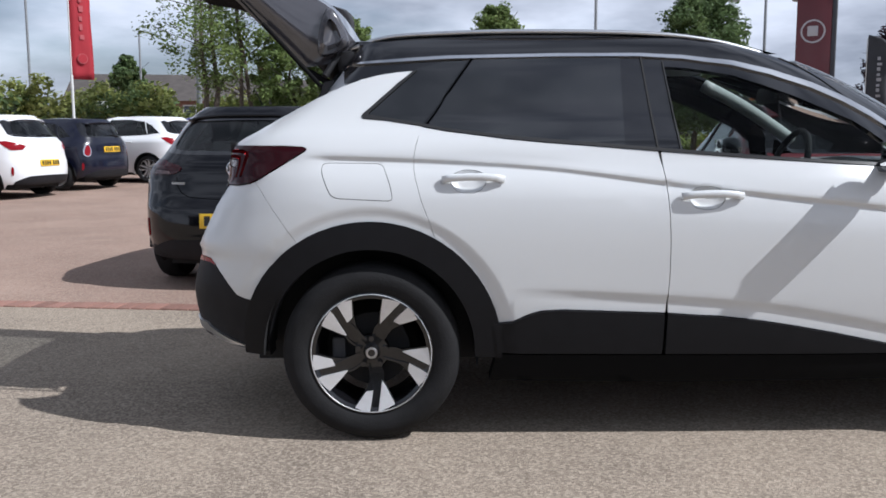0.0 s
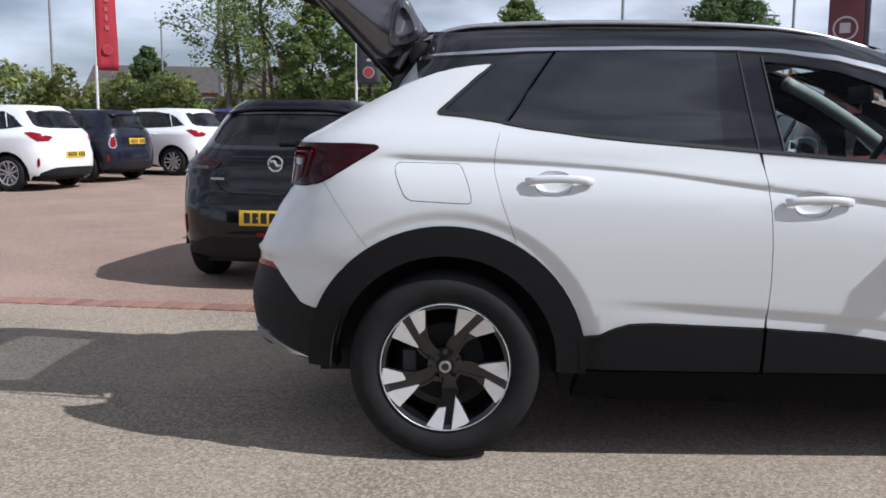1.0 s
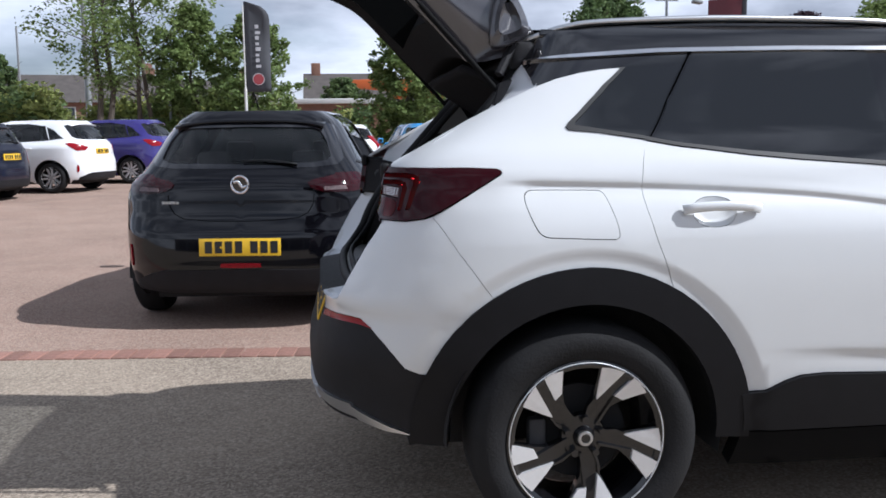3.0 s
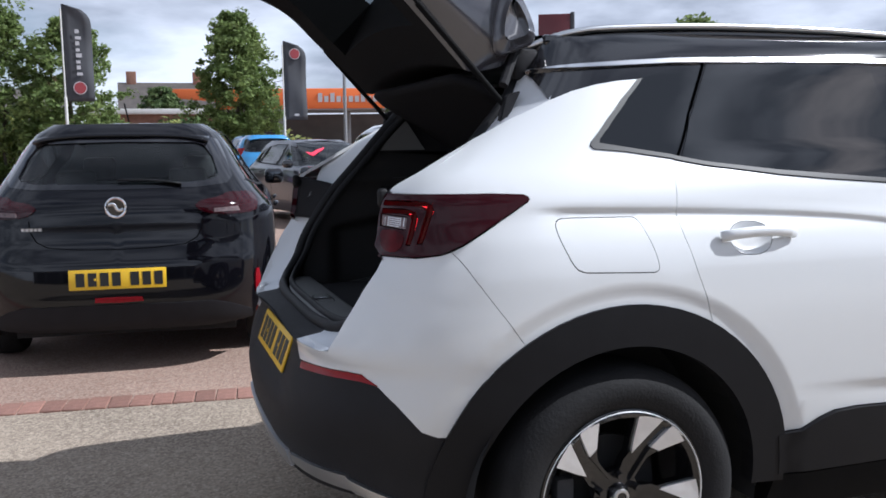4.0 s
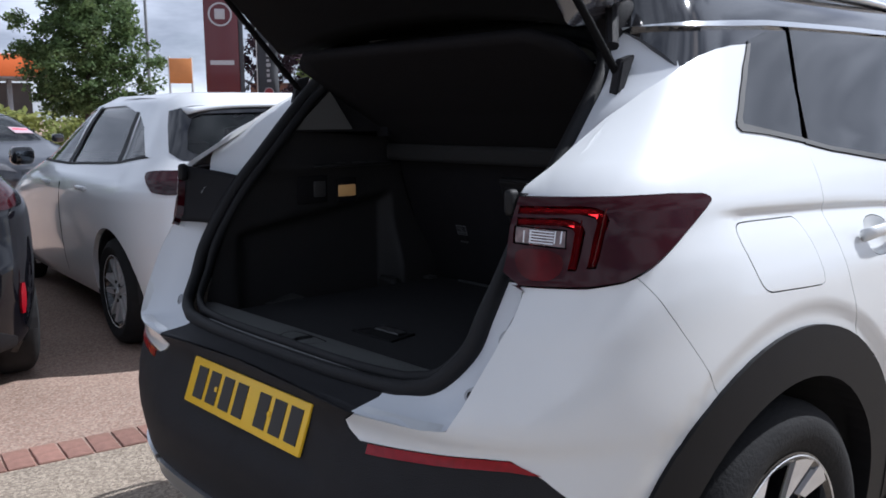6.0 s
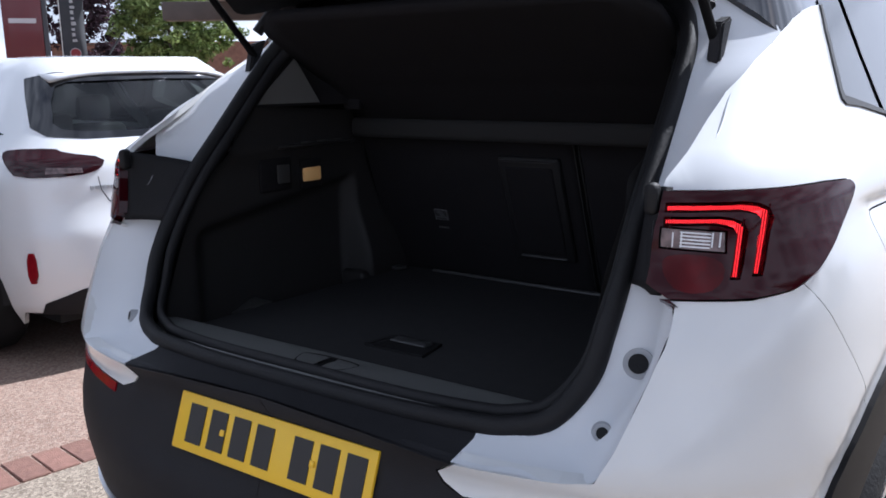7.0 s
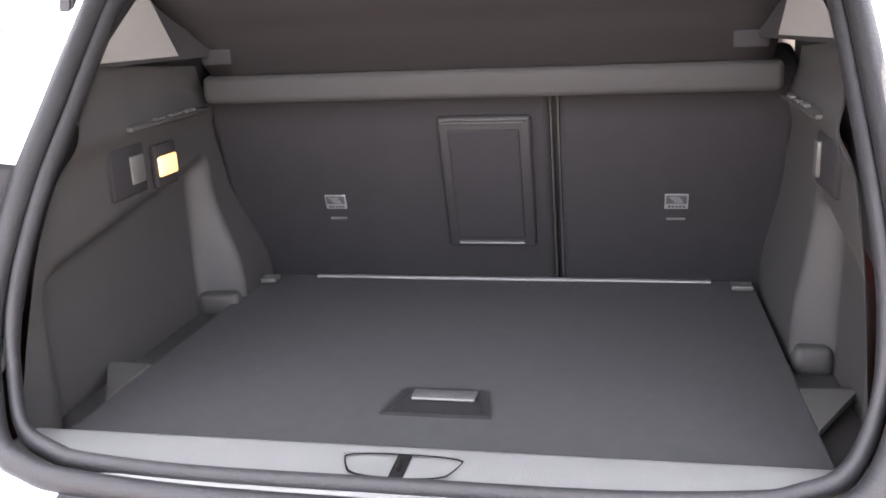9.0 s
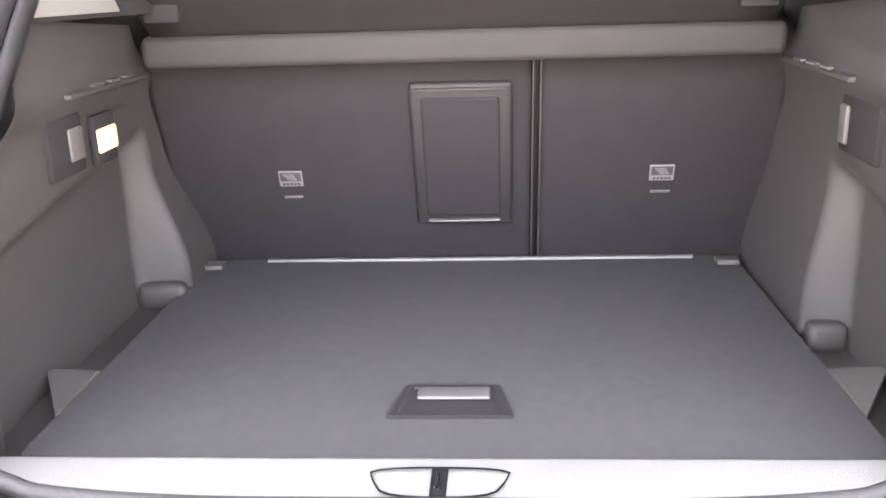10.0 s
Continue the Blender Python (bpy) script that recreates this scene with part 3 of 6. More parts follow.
LINES = [(round_arch(r), 0.0) for r in (.574, .562, .549, .536, .524)] + [(crease, d) for d in (.03, .012, 0.0, -.008, -.016, -.025, -.045, -.075)] + [(low_line, d) for d in (.02, 0.0, -.015, -.03, -.05)]
SUV = Shell(table((.2, .86), (.3, .893), (.45, .915), (.6, .93), (.8, .937), (.95, .928), (1.03, .908), (1.10, .878), (1.14, .866), (1.27, .785), (1.4, .71), (1.5, .652), (1.56, .612), (1.62, .55)),
            table((.2, -.66), (.28, -.745), (.42, -.808), (.52, -.818), (.60, -.802), (.66, -.782), (.72, -.764), (.755, -.775), (.79, -.764), (.84, -.742), (.9, -.710), (.93, -.694), (.985, -.642), (1.01, -.625), (1.06, -.613), (1.11, -.608), (1.16, -.590), (1.22, -.50), (1.3, -.37), (1.4, -.235), (1.5, -.135), (1.58, -.09), (1.62, -.07)),
            table((.2, 3.35), (.35, 3.5), (.6, 3.55), (.8, 3.50), (.92, 3.35), (1.0, 3.0), (1.05, 2.62), (1.09, 2.52), (1.2, 2.41), (1.35, 2.18), (1.47, 1.94), (1.55, 1.68), (1.62, 1.2)),
            0.3, 1.25, table((.2, 3.3), (.5, 3.7), (.62, 4.2), (.84, 4.4), (.93, 4.6), (1.0, 5.2), (1.10, 5.8), (1.2, 6.3), (1.6, 6.4)), 3.4, fold, lambda y, z: .020 * math.exp(-(y / .36) ** 6) * ease((z - .54) / .05) * ease((.755 - z) / .03))
S = SUV
suv = thing("white_suv", "white compact suv with black roof and open tailgate", "car")


def both(name, outline, mat, **kw):
    label = kw.pop("label", "")
    a = panel(name, S, outline, mat, suv, sides=(1,), label=label, **kw)
    b = panel(name, S, outline, mat, suv, sides=(-1,), label=label, **kw)
    return a, b


ARCH = 0.50
LAMP_LOW = [S.y(.658, 1.024), S.y(.703, .996), S.x(-.585, 1.002), S.x(-.52, 1.003), S.x(-.468, 1.012), S.x(-.42, 1.034), S.x(-.36, 1.070), S.x(-.30, 1.106), S.x(-.265, 1.127)]
LAMP_TOP = [S.x(-.247, 1.138), S.x(-.243, 1.144), S.x(-.246, 1.151), S.x(-.258, 1.156), S.x(-.34, 1.160), S.x(-.413, 1.160), S.x(-.50, 1.160), S.y(.70, 1.160), S.y(.668, 1.160)]
APERTURE = [S.y(.666, 1.175), S.y(.672, 1.21)]
PILLAR_TOP = [S.x(-.395, 1.255), S.x(-.32, 1.296), S.x(-.22, 1.347), S.x(-.109, 1.396), S.x(-.04, 1.421), S.x(.03, 1.438), S.x(.10, 1.449), S.x(.165, 1.454)]
BELT = [S.x(.2, 1.232), S.x(.36, 1.206), S.x(.518, 1.185), S.x(.67, 1.170), S.x(.826, 1.158), S.x(1.0, 1.144), S.x(1.11, 1.135)]
BELT_F = [S.x(1.12, 1.134), S.x(1.4, 1.112), S.x(1.7, 1.092), S.x(1.94, 1.076), S.x(2.06, 1.068)]
SEAM_R = [S.x(.203, 1.233), S.x(.184, 1.180), S.x(.170, 1.113), S.x(.170, 1.07), S.x(.176, 1.034), S.x(.193, .97), S.x(.215, .906), S.x(.236, .85), S.x(.252, .80)]
SEAM_B = [S.x(1.112, 1.13), S.x(1.126, 1.07), S.x(1.138, 1.0), S.x(1.147, .90), S.x(1.152, .80), S.x(1.153, .68), S.x(1.149, .59), S.x(1.143, .512)]
CLAD_R = [S.x(1.10, .513), S.x(.90, .521), S.x(.74, .527), S.x(.66, .523), S.x(.61, .508), S.x(.55, .480), S.x(.50, .475)]
CLAD_F = [S.x(1.15, .512), S.x(1.35, .499), S.x(1.5, .482), S.x(1.65, .458), S.x(1.8, .430), S.x(2.0, .388), S.x(2.06, .375)]
flap = soften([S.x(-.186, 1.060), S.x(-.180, 1.094), S.x(-.13, 1.094), S.x(.01, 1.091), S.x(.050, 1.090), S.x(.066, 1.05), S.x(.086, .985), S.x(.090, .950), S.x(.05, .950), S.x(-.08, .957), S.x(-.140, .960), S.x(-.165, 1.0)], 2)
arc_q = [S.x(x, z) for x, z in circle(0, .36, ARCH, 60.3, 121.5, 14)]
quarter = SEAM_R + arc_q[1:-1] + [S.x(-.278, .786), S.x(-.33, .857), S.x(-.385, .934), S.x(-.447, 1.020)] + LAMP_LOW[-4:] + LAMP_TOP + APERTURE + PILLAR_TOP + [
    S.x(.10, 1.400), S.x(.04, 1.345), S.x(-.028, 1.284), S.x(-.035, 1.272), S.x(-.028, 1.264), S.x(.06, 1.256)]
both("quarter_panel", quarter, M_WHITE, holes=[flap], gap=0.0007, lines=LINES)
both("fuel_flap", flap, M_WHITE, gap=0.0020, off=0.0005)[0]
CUPS = {hx: soften([S.x(hx + .035, hz + .012), S.x(hx + .07, hz + .044), S.x(hx + .15, hz + .042), S.x(hx + .178, hz + .006), S.x(hx + .15, hz - .040), S.x(hx + .08, hz - .044), S.x(hx + .045, hz - .026)], 2) for hx, hz in ((.275, 1.022), (1.185, .957))}
arc_d = [S.x(x, z) for x, z in circle(0, .36, ARCH, 14, 60.3, 10)]
rear_doors = both("rear_door", BELT + SEAM_B[1:] + CLAD_R[1:] + arc_d[:-1] + SEAM_R[::-1][:-1], M_WHITE, gap=0.0015, lines=LINES, holes=[CUPS[.275]])
front_doors = both("front_door", BELT_F + [S.x(2.09, .95), S.x(2.09, .6)] + CLAD_F[::-1] + SEAM_B[::-1][1:-1], M_WHITE, gap=0.0015, lines=LINES, holes=[CUPS[1.185]])
# front wing, bonnet and nose in one skin, with the front arch left out
arc_f = [S.x(x, z) for x, z in circle(2.675, .36, ARCH, 168, 12, 24)]
both("front_wing", [S.x(2.10, 1.062), S.x(2.10, .37), *[S.x(2.10, .36)]] + arc_f + [S.x(3.25, .45), S.fy(.0, .45), S.fy(.0, .99), S.fy(.55, .995), S.x(2.55, 1.04)], M_WHITE, gap=0.002)
panel("bonnet", S, [S.x(2.3, 1.070), S.x(2.57, 1.043), S.fy(.55, .998), S.fy(0, .992), S.fy(0, 1.085), S.fy(.5, 1.085)], M_WHITE, suv, gap=0.001, sides=(1, -1), depth=0.02)
panel("front_bumper", S, [S.x(3.2, .44), S.fy(0, .44), S.fy(0, .24), S.x(3.18, .24)], M_CLAD, suv, sides=(1, -1))
panel("grille", S, [S.fy(.52, .62), S.fy(0, .60), S.fy(0, .82), S.fy(.52, .80)], M_GLOSSB, suv, sides=(1, -1), off=0.004)
both("headlight", [S.fy(.58, .80), S.x(3.1, .86), S.x(3.0, .93), S.fy(.55, .88)], M_HEAD, off=0.004)
# white bumper corner and black lower bumper
LINE = [S.x(-.446, .556), S.x(-.49, .560), S.x(-.532, .578), S.x(-.56, .612), S.x(-.588, .646), S.x(-.62, .682), S.x(-.655, .712), S.y(.70, .712), S.y(.58, .704), S.y(.445, .694)]
arc_b = [S.x(x, z) for x, z in circle(0, .36, ARCH, 122, 156.5, 10)]
corner = arc_b + LINE[1:] + [S.y(.408, .708), S.y(.394, .722), S.y(.432, .745), S.y(.50, .748), S.y(.60, .750), S.y(.648, .756), S.y(.668, .80), S.y(.688, .87), S.y(.706, .942), S.y(.704, .994)] + LAMP_LOW[2:-4] + [S.x(-.447, 1.020), S.x(-.385, .934), S.x(-.33, .857), S.x(-.278, .786)]
both("bumper_corner", corner, M_WHITE, gap=0.0005, depth=.03, step=0.03)
arc_c = [S.x(x, z) for x, z in circle(0, .36, ARCH, 157, 182, 8)]
lower = LINE + [S.y(.406, .706), S.y(.391, .722), S.y(.428, .745), S.y(.25, .760), S.y(0, .768), S.y(0, .355), S.y(.5, .368), S.x(-.66, .374), S.x(-.58, .358)] + arc_c[::-1]
panel("lower_bumper", S, lower, M_CLAD, suv, gap=0.001, sides=(1, -1), label="grained black plastic lower bumper", depth=0.02)
for side in (1, -1):
    panel("reflector", S, [S.x(-.622, .688), S.x(-.655, .711), S.y(.70, .711), S.y(.58, .703), S.y(.47, .694), S.y(.47, .676), S.y(.58, .685), S.y(.70, .693), S.x(-.66, .694)], M_REFL, suv, off=0.003, sides=(side,), label="thin red reflector strip")
for side in (1, -1):
    panel("skid_strip", S, [S.x(-.50, .358), S.x(-.60, .392), S.x(-.68, .424), S.y(.68, .434), S.y(.5, .430), S.y(.43, .424), S.y(.43, .402), S.y(.5, .398), S.y(.68, .392), S.x(-.66, .384), S.x(-.58, .365)], M_SATIN, suv, off=0.008, sides=(side,), label="satin silver skid trim")
panel("skid_centre", S, [S.y(.40, .425), S.y(0, .420), S.y(0, .372), S.y(.41, .380)], M_SATIN, suv, off=0.010, sides=(1, -1))
# wheel-arch mouldings, door cladding and sills
for cx, nm in ((0, "rear"), (2.675, "front")):
    for side in (1, -1):
        ring = [S.x(x, z) for x, z in circle(cx, .36, .512, 183 if cx == 0 else 196, -3 if cx == 0 else -16, 34)] + [S.x(x, z) for x, z in circle(cx, .36, .405, -3 if cx == 0 else -14, 184 if cx == 0 else 194, 34)]
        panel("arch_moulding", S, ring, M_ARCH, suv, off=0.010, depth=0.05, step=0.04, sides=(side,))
        wheel_housing(suv, cx, .36, .42, -.90 * side, -.61 * side)
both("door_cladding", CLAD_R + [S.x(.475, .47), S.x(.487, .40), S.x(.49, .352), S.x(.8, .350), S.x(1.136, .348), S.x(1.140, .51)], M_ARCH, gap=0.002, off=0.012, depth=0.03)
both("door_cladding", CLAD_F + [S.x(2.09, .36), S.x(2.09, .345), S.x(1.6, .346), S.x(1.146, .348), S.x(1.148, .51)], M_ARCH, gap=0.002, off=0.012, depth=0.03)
both("sill_cover", [S.x(.487, .347), S.x(1.2, .344), S.x(2.19, .341), S.x(2.22, .235), S.x(1.2, .225), S.x(.46, .235)], M_LINING, gap=0.002, off=0.004, depth=0.05)
# tail lamps
GUIDES, GUIDE_RUNS = [], []
for z1, y1, zb in ((1.120, .776, 1.036), (1.139, .800, 1.040)):
    w = .0074
    outer = [(.680, z1), (y1 - .030, z1 + .001), (y1 - .014, z1 - .002), (y1 - .004, z1 - .008), (y1 + .001, z1 - .020), (y1 - .001, zb)]
    inner = [(y1 - .001 - w, zb), (y1 - w, z1 - .022), (y1 - .012, z1 - .0135), (y1 - .020, z1 - w - .0025), (y1 - .032, z1 - w + .001), (.680, z1 - w)]
    GUIDES.append([S.y(y, z) for y, z in outer + inner])
    GUIDE_RUNS.append((z1, y1, zb, w))
LENS = [S.y(.676, 1.080), S.y(.756, 1.073), S.y(.754, 1.101), S.y(.676, 1.107)]
for side in (1, -1):
    lamp = panel("tail_light", S, LAMP_LOW + LAMP_TOP, M_LAMP, suv, holes=[*GUIDES, LENS], gap=0.003, off=0.006, depth=0.02, step=0.03, sides=(side,), label="dark red wrap-round tail lamp")
    lens = panel("reverse_lens", S, LENS, M_CLEAR, lamp, off=0.003, sides=(side,), label="clear ribbed reversing lens", step=0.02)
    for k in range(5):
        z = 1.0805 + .0050 * k
        panel("lens_rib", S, [S.y(.700, z), S.y(.738, z - .003), S.y(.738, z - .0008), S.y(.700, z + .0022)], M_SATIN, lens, off=0.0042, sides=(side,), step=0.03, depth=0.002)
    for y in (.690, .701, .739, .748):
        panel("lens_rib", S, [S.y(y, 1.0795), S.y(y + .002, 1.0795), S.y(y + .002, 1.101), S.y(y, 1.101)], M_SATIN, lens, off=0.0045, sides=(side,), step=0.03, depth=0.002)
    for band, (z1, y1, zb, w) in zip(GUIDES, GUIDE_RUNS):
        guide = panel("light_guide", S, shrink(band, .0012), M_LAMPR, lamp, off=0.0015, sides=(side,), label="lit red light guide set deep in the lamp", step=0.02, depth=0.004)
        # thin fins added before the guide, no real lamp part, so that it shows from behind only
        verts, faces = [], []
        for y in [.681 + .0026 * i for i in range(int((y1 - .681) / .0026) + 1)] + [y1 + .0004]:
            z_low = zb + .001 if y > y1 - w - .002 else z1 - w - .001
            bend = max(0.0, S.raw(*S.y(y, z1)).x - S.raw(*S.y(y - .004, z1)).x) / .004
            long = .0024 + .0026 * 1.15 * bend + (.004 if y > y1 else 0.0)
            rows = [S.pt(*S.y(y, z1 + .001 + (z_low - z1 - .001) * t / 6), .0015, side) for t in range(7)]
            k = len(verts)
            for p in rows:
                verts += [p, p + Vector((-long, 0, 0)), p + Vector((-long, .0003, 0)), p + Vector((0, .0003, 0))]
            for t in range(6):
                a = k + 4 * t
                faces += [(a + b, a + (b + 1) % 4, a + 4 + (b + 1) % 4, a + 4 + b) for b in range(4)]
        mesh_object("guide_cover", verts, faces, M_BRAKE, guide, "added red fins that hide the guide from the side")
    panel("lower_lens", S, soften([S.y(.680, 1.040), S.y(.705, 1.012), S.y(.755, 1.016), S.y(.758, 1.066), S.y(.680, 1.072)], 2), M_BRAKE, lamp, off=0.0072, sides=(side,), step=0.03, depth=0.002, label="deep red brake lens")
# glazing and black surrounds
STRIP = [S.x(-.125, 1.480), S.x(0, 1.494), S.x(.16, 1.506), S.x(.41, 1.517), S.x(.75, 1.523), S.x(1.07, 1.523), S.x(1.25, 1.514), S.x(1.45, 1.491), S.x(1.6, 1.456), S.x(1.767, 1.403), S.x(1.9, 1.346), S.x(2.0, 1.288), S.x(2.08, 1.230), S.x(2.14, 1.075)]
g_quarter = [S.x(-.015, 1.276), S.x(.10, 1.255), S.x(.200, 1.238), S.x(.30, 1.375), S.x(.385, 1.497), S.x(.28, 1.490), S.x(.185, 1.465), S.x(.08, 1.372)]
g_rear = [S.x(.226, 1.236), S.x(.36, 1.214), S.x(.518, 1.192), S.x(.826, 1.165), S.x(.985, 1.152), S.x(.992, 1.34), S.x(.998, 1.505), S.x(.75, 1.512), S.x(.412, 1.506), S.x(.319, 1.375)]
g_front = [S.x(1.205, 1.135), S.x(1.5, 1.112), S.x(1.80, 1.092), S.x(2.05, 1.082), S.x(2.02, 1.17), S.x(1.91, 1.252), S.x(1.79, 1.304), S.x(1.675, 1.354), S.x(1.56, 1.396), S.x(1.445, 1.434), S.x(1.32, 1.456), S.x(1.22, 1.468), S.x(1.175, 1.470), S.x(1.185, 1.30)]
black = PILLAR_TOP[3:] + [S.x(.10, 1.402), S.x(.04, 1.347), S.x(-.026, 1.286), S.x(-.033, 1.272), S.x(-.026, 1.266), S.x(.06, 1.254)] + BELT + BELT_F[1:] + [S.x(2.14, 1.075)] + STRIP[::-1][1:] + [S.x(-.122, 1.462), S.x(-.116, 1.43)]
both("window_surround", black, M_GLOSSB, holes=[g_front], off=-0.004, depth=0.02)
for o in both("quarter_window", g_quarter, M_PRIV, off=-0.001, skirt=False) + both("rear_window", g_rear, M_PRIV, off=-0.001, skirt=False):
    o["label"] = "dark privacy glass"
both("front_window", g_front, M_SCREEN, off=-0.010, skirt=False)
both("pillar_line", [S.x(.212, 1.238), S.x(.307, 1.375), S.x(.400, 1.508), S.x(.406, 1.508), S.x(.313, 1.375), S.x(.218, 1.238)], M_GAP, off=0.002, step=.03)
both("pillar_line", [S.x(1.107, 1.138), S.x(1.078, 1.515), S.x(1.084, 1.515), S.x(1.115, 1.138)], M_DARK, off=0.001, skirt=False)
both("window_channel", [S.x(1.196, 1.140), S.x(1.165, 1.490), S.x(1.169, 1.490), S.x(1.202, 1.140)], M_SEALG, off=0.003)
both("belt_seal", [*BELT, *BELT_F[1:], S.x(2.06, 1.080), S.x(1.94, 1.088), S.x(1.4, 1.124), S.x(1.11, 1.147), S.x(.826, 1.170), S.x(.518, 1.197), S.x(.2, 1.243)], M_SEALG, off=0.004)
both("quarter_seal", [S.x(.163, 1.452), S.x(.10, 1.400), S.x(.04, 1.345), S.x(-.028, 1.284), S.x(-.036, 1.272), S.x(-.028, 1.263), S.x(.06, 1.255), S.x(.200, 1.234), S.x(.202, 1.244), S.x(.06, 1.267), S.x(-.008, 1.278), S.x(-.004, 1.288), S.x(.062, 1.348), S.x(.118, 1.400), S.x(.180, 1.455)], M_SEALG, off=0.004)
strip_out = STRIP + [S.x(2.120, 1.078), S.x(2.060, 1.216), S.x(1.985, 1.268), S.x(1.886, 1.325), S.x(1.758, 1.381), S.x(1.592, 1.435), S.x(1.445, 1.472), S.x(1.25, 1.499), S.x(1.07, 1.510), S.x(.75, 1.510), S.x(.41, 1.504), S.x(.16, 1.493), S.x(0, 1.484)]
both("chrome_strip", strip_out, M_CHROME, off=0.005, label="bright chrome roofline strip")
roof_side = STRIP[:13] + [S.x(2.09, 1.285), S.x(2.03, 1.343), S.x(1.96, 1.378), S.x(1.84, 1.436), S.x(1.72, 1.490), S.x(1.60, 1.530), S.x(1.45, 1.565), S.x(1.25, 1.588), S.x(.9, 1.600), S.x(.3, 1.592), S.x(-.02, 1.575), S.y(.53, 1.560), S.y(.56, 1.50)]
both("roof_side", roof_side, M_GLOSSB, gap=0.001)


def sheet(name, fn, nu, nv, mat, parent, label="", thick=0.0):
    """A grid sheet from a function of two parameters in 0..1, with an optional back."""
    verts = [fn(i / nu, j / nv) for i in range(nu + 1) for j in range(nv + 1)]
    k = nv + 1
    faces = [(i * k + j, (i + 1) * k + j, (i + 1) * k + j + 1, i * k + j + 1) for i in range(nu) for j in range(nv)]
    ob = mesh_object(name, verts, faces, mat, parent, label, True)
    if thick:
        md = ob.modifiers.new("thick", "SOLIDIFY")
        md.thickness = thick
    return ob


def roof(u, v):
    x = -.085 + u * 1.76
    half = min(.575, .53 + .2 * max(0, u)) if u < .85 else .575 - (u - .85) * .3
    z = 1.578 + .046 * math.sin(math.pi * min(1, .18 + u * .72)) - .02 * (2 * v - 1) ** 2
    z -= max(0, u - .72) ** 2 * .55
    return (x, half * (2 * v - 1), z)


sheet("roof_panel", roof, 24, 12, M_GLOSSB, suv, "gloss black roof")
panel("windscreen", S, [S.fy(.72, 1.10), S.fy(0, 1.10), S.fy(0, 1.53), S.fy(.565, 1.50), S.fy(.655, 1.35)], M_SCREEN, suv, sides=(1, -1), skirt=False)
for side in (1, -1):
    panel("windscreen_pillar", S, [S.x(2.16, 1.09), S.fy(.73, 1.10), S.fy(.665, 1.35), S.fy(.575, 1.51), S.x(1.66, 1.508), S.x(1.84, 1.434), S.x(1.96, 1.376), S.x(2.09, 1.283)], M_GLOSSB, suv, sides=(side,), off=0.003)
    rail = [(-.105, -.522 * side, 1.549), (-.04, -.540 * side, 1.573), (.03, -.555 * side, 1.592), (.15, -.565 * side, 1.606), (.5, -.575 * side, 1.618), (.9, -.575 * side, 1.616), (1.2, -.568 * side, 1.604), (1.38, -.562 * side, 1.582), (1.50, -.560 * side, 1.556), (1.60, -.560 * side, 1.528)]
    sweep("roof_rail", smooth_path(rail, 5), 0.013, 0.010, M_SATIN, suv, "satin silver roof rail")
    sweep("rail_base", smooth_path([(x, y * .985, z - .026) for x, y, z in rail], 5), 0.011, 0.018, M_GLOSSB, suv)
    for x0, x1, z in ((-.06, .06, 1.572), (.62, .70, 1.602), (1.40, 1.50, 1.545)):
        box("rail_foot", (x0, -.560 * side, z - .02), (x1, -.535 * side, z + .012), M_GLOSSB, suv, bevel=0.006)
# door handles with their cups
for hx, hz, d in ((.275, 1.022, rear_doors), (1.185, .957, front_doors)):
    for k, side in ((0, 1), (1, -1)):
        ring, n = CUPS[hx], 6
        cq, cz = sum(p[0] for p in ring) / len(ring), sum(p[1] for p in ring) / len(ring)
        verts = [S.pt(cq + (q - cq) * (1 - r / n), cz + (z - cz) * (1 - r / n), -.001 - .015 * math.sin(math.pi / 2 * min(1, r / 3.5)), side) for r in range(n) for q, z in ring]
        m = len(ring)
        mesh_object("handle_cup", verts, [(r * m + i, r * m + (i + 1) % m, (r + 1) * m + (i + 1) % m, (r + 1) * m + i) for r in range(n - 1) for i in range(m)] + [tuple(range((n - 1) * m, n * m))], M_WHITE, d[k], "", True)
        pts = []
        for i in range(9):
            t = i / 8
            x = hx + .005 + .235 * t
            z = hz + .004 + .004 * math.sin(math.pi * t)
            p = S.pt(*S.x(x, z), .010 + .018 * math.sin(math.pi * min(1, max(0, t))) ** .4, side)
            pts.append(p)
        sweep("door_handle", pts, .010, .0145, M_WHITE, d[k], "white pull handle", seg=14)
# door mirrors, each on its arm
for side in (1, -1):
    bm = bmesh.new()
    add_box(bm, (1.93, -1.11 * side, 1.060), (2.05, -.94 * side, 1.185), 0.045, 3)
    mr = part("door_mirror", bm, M_GLOSSB, suv, "black door mirror", smooth=True)
    box("mirror_arm", (1.96, -.95 * side, 1.05), (2.02, -.84 * side, 1.09), M_GLOSSB, mr, bevel=0.012)
    box("mirror_glass", (1.922, -1.09 * side, 1.078), (1.930, -.96 * side, 1.168), material("mirror silver", (.9, .9, .9), .02, metal=1.0) if side > 0 else bpy.data.materials["mirror silver"], mr, bevel=0.003)
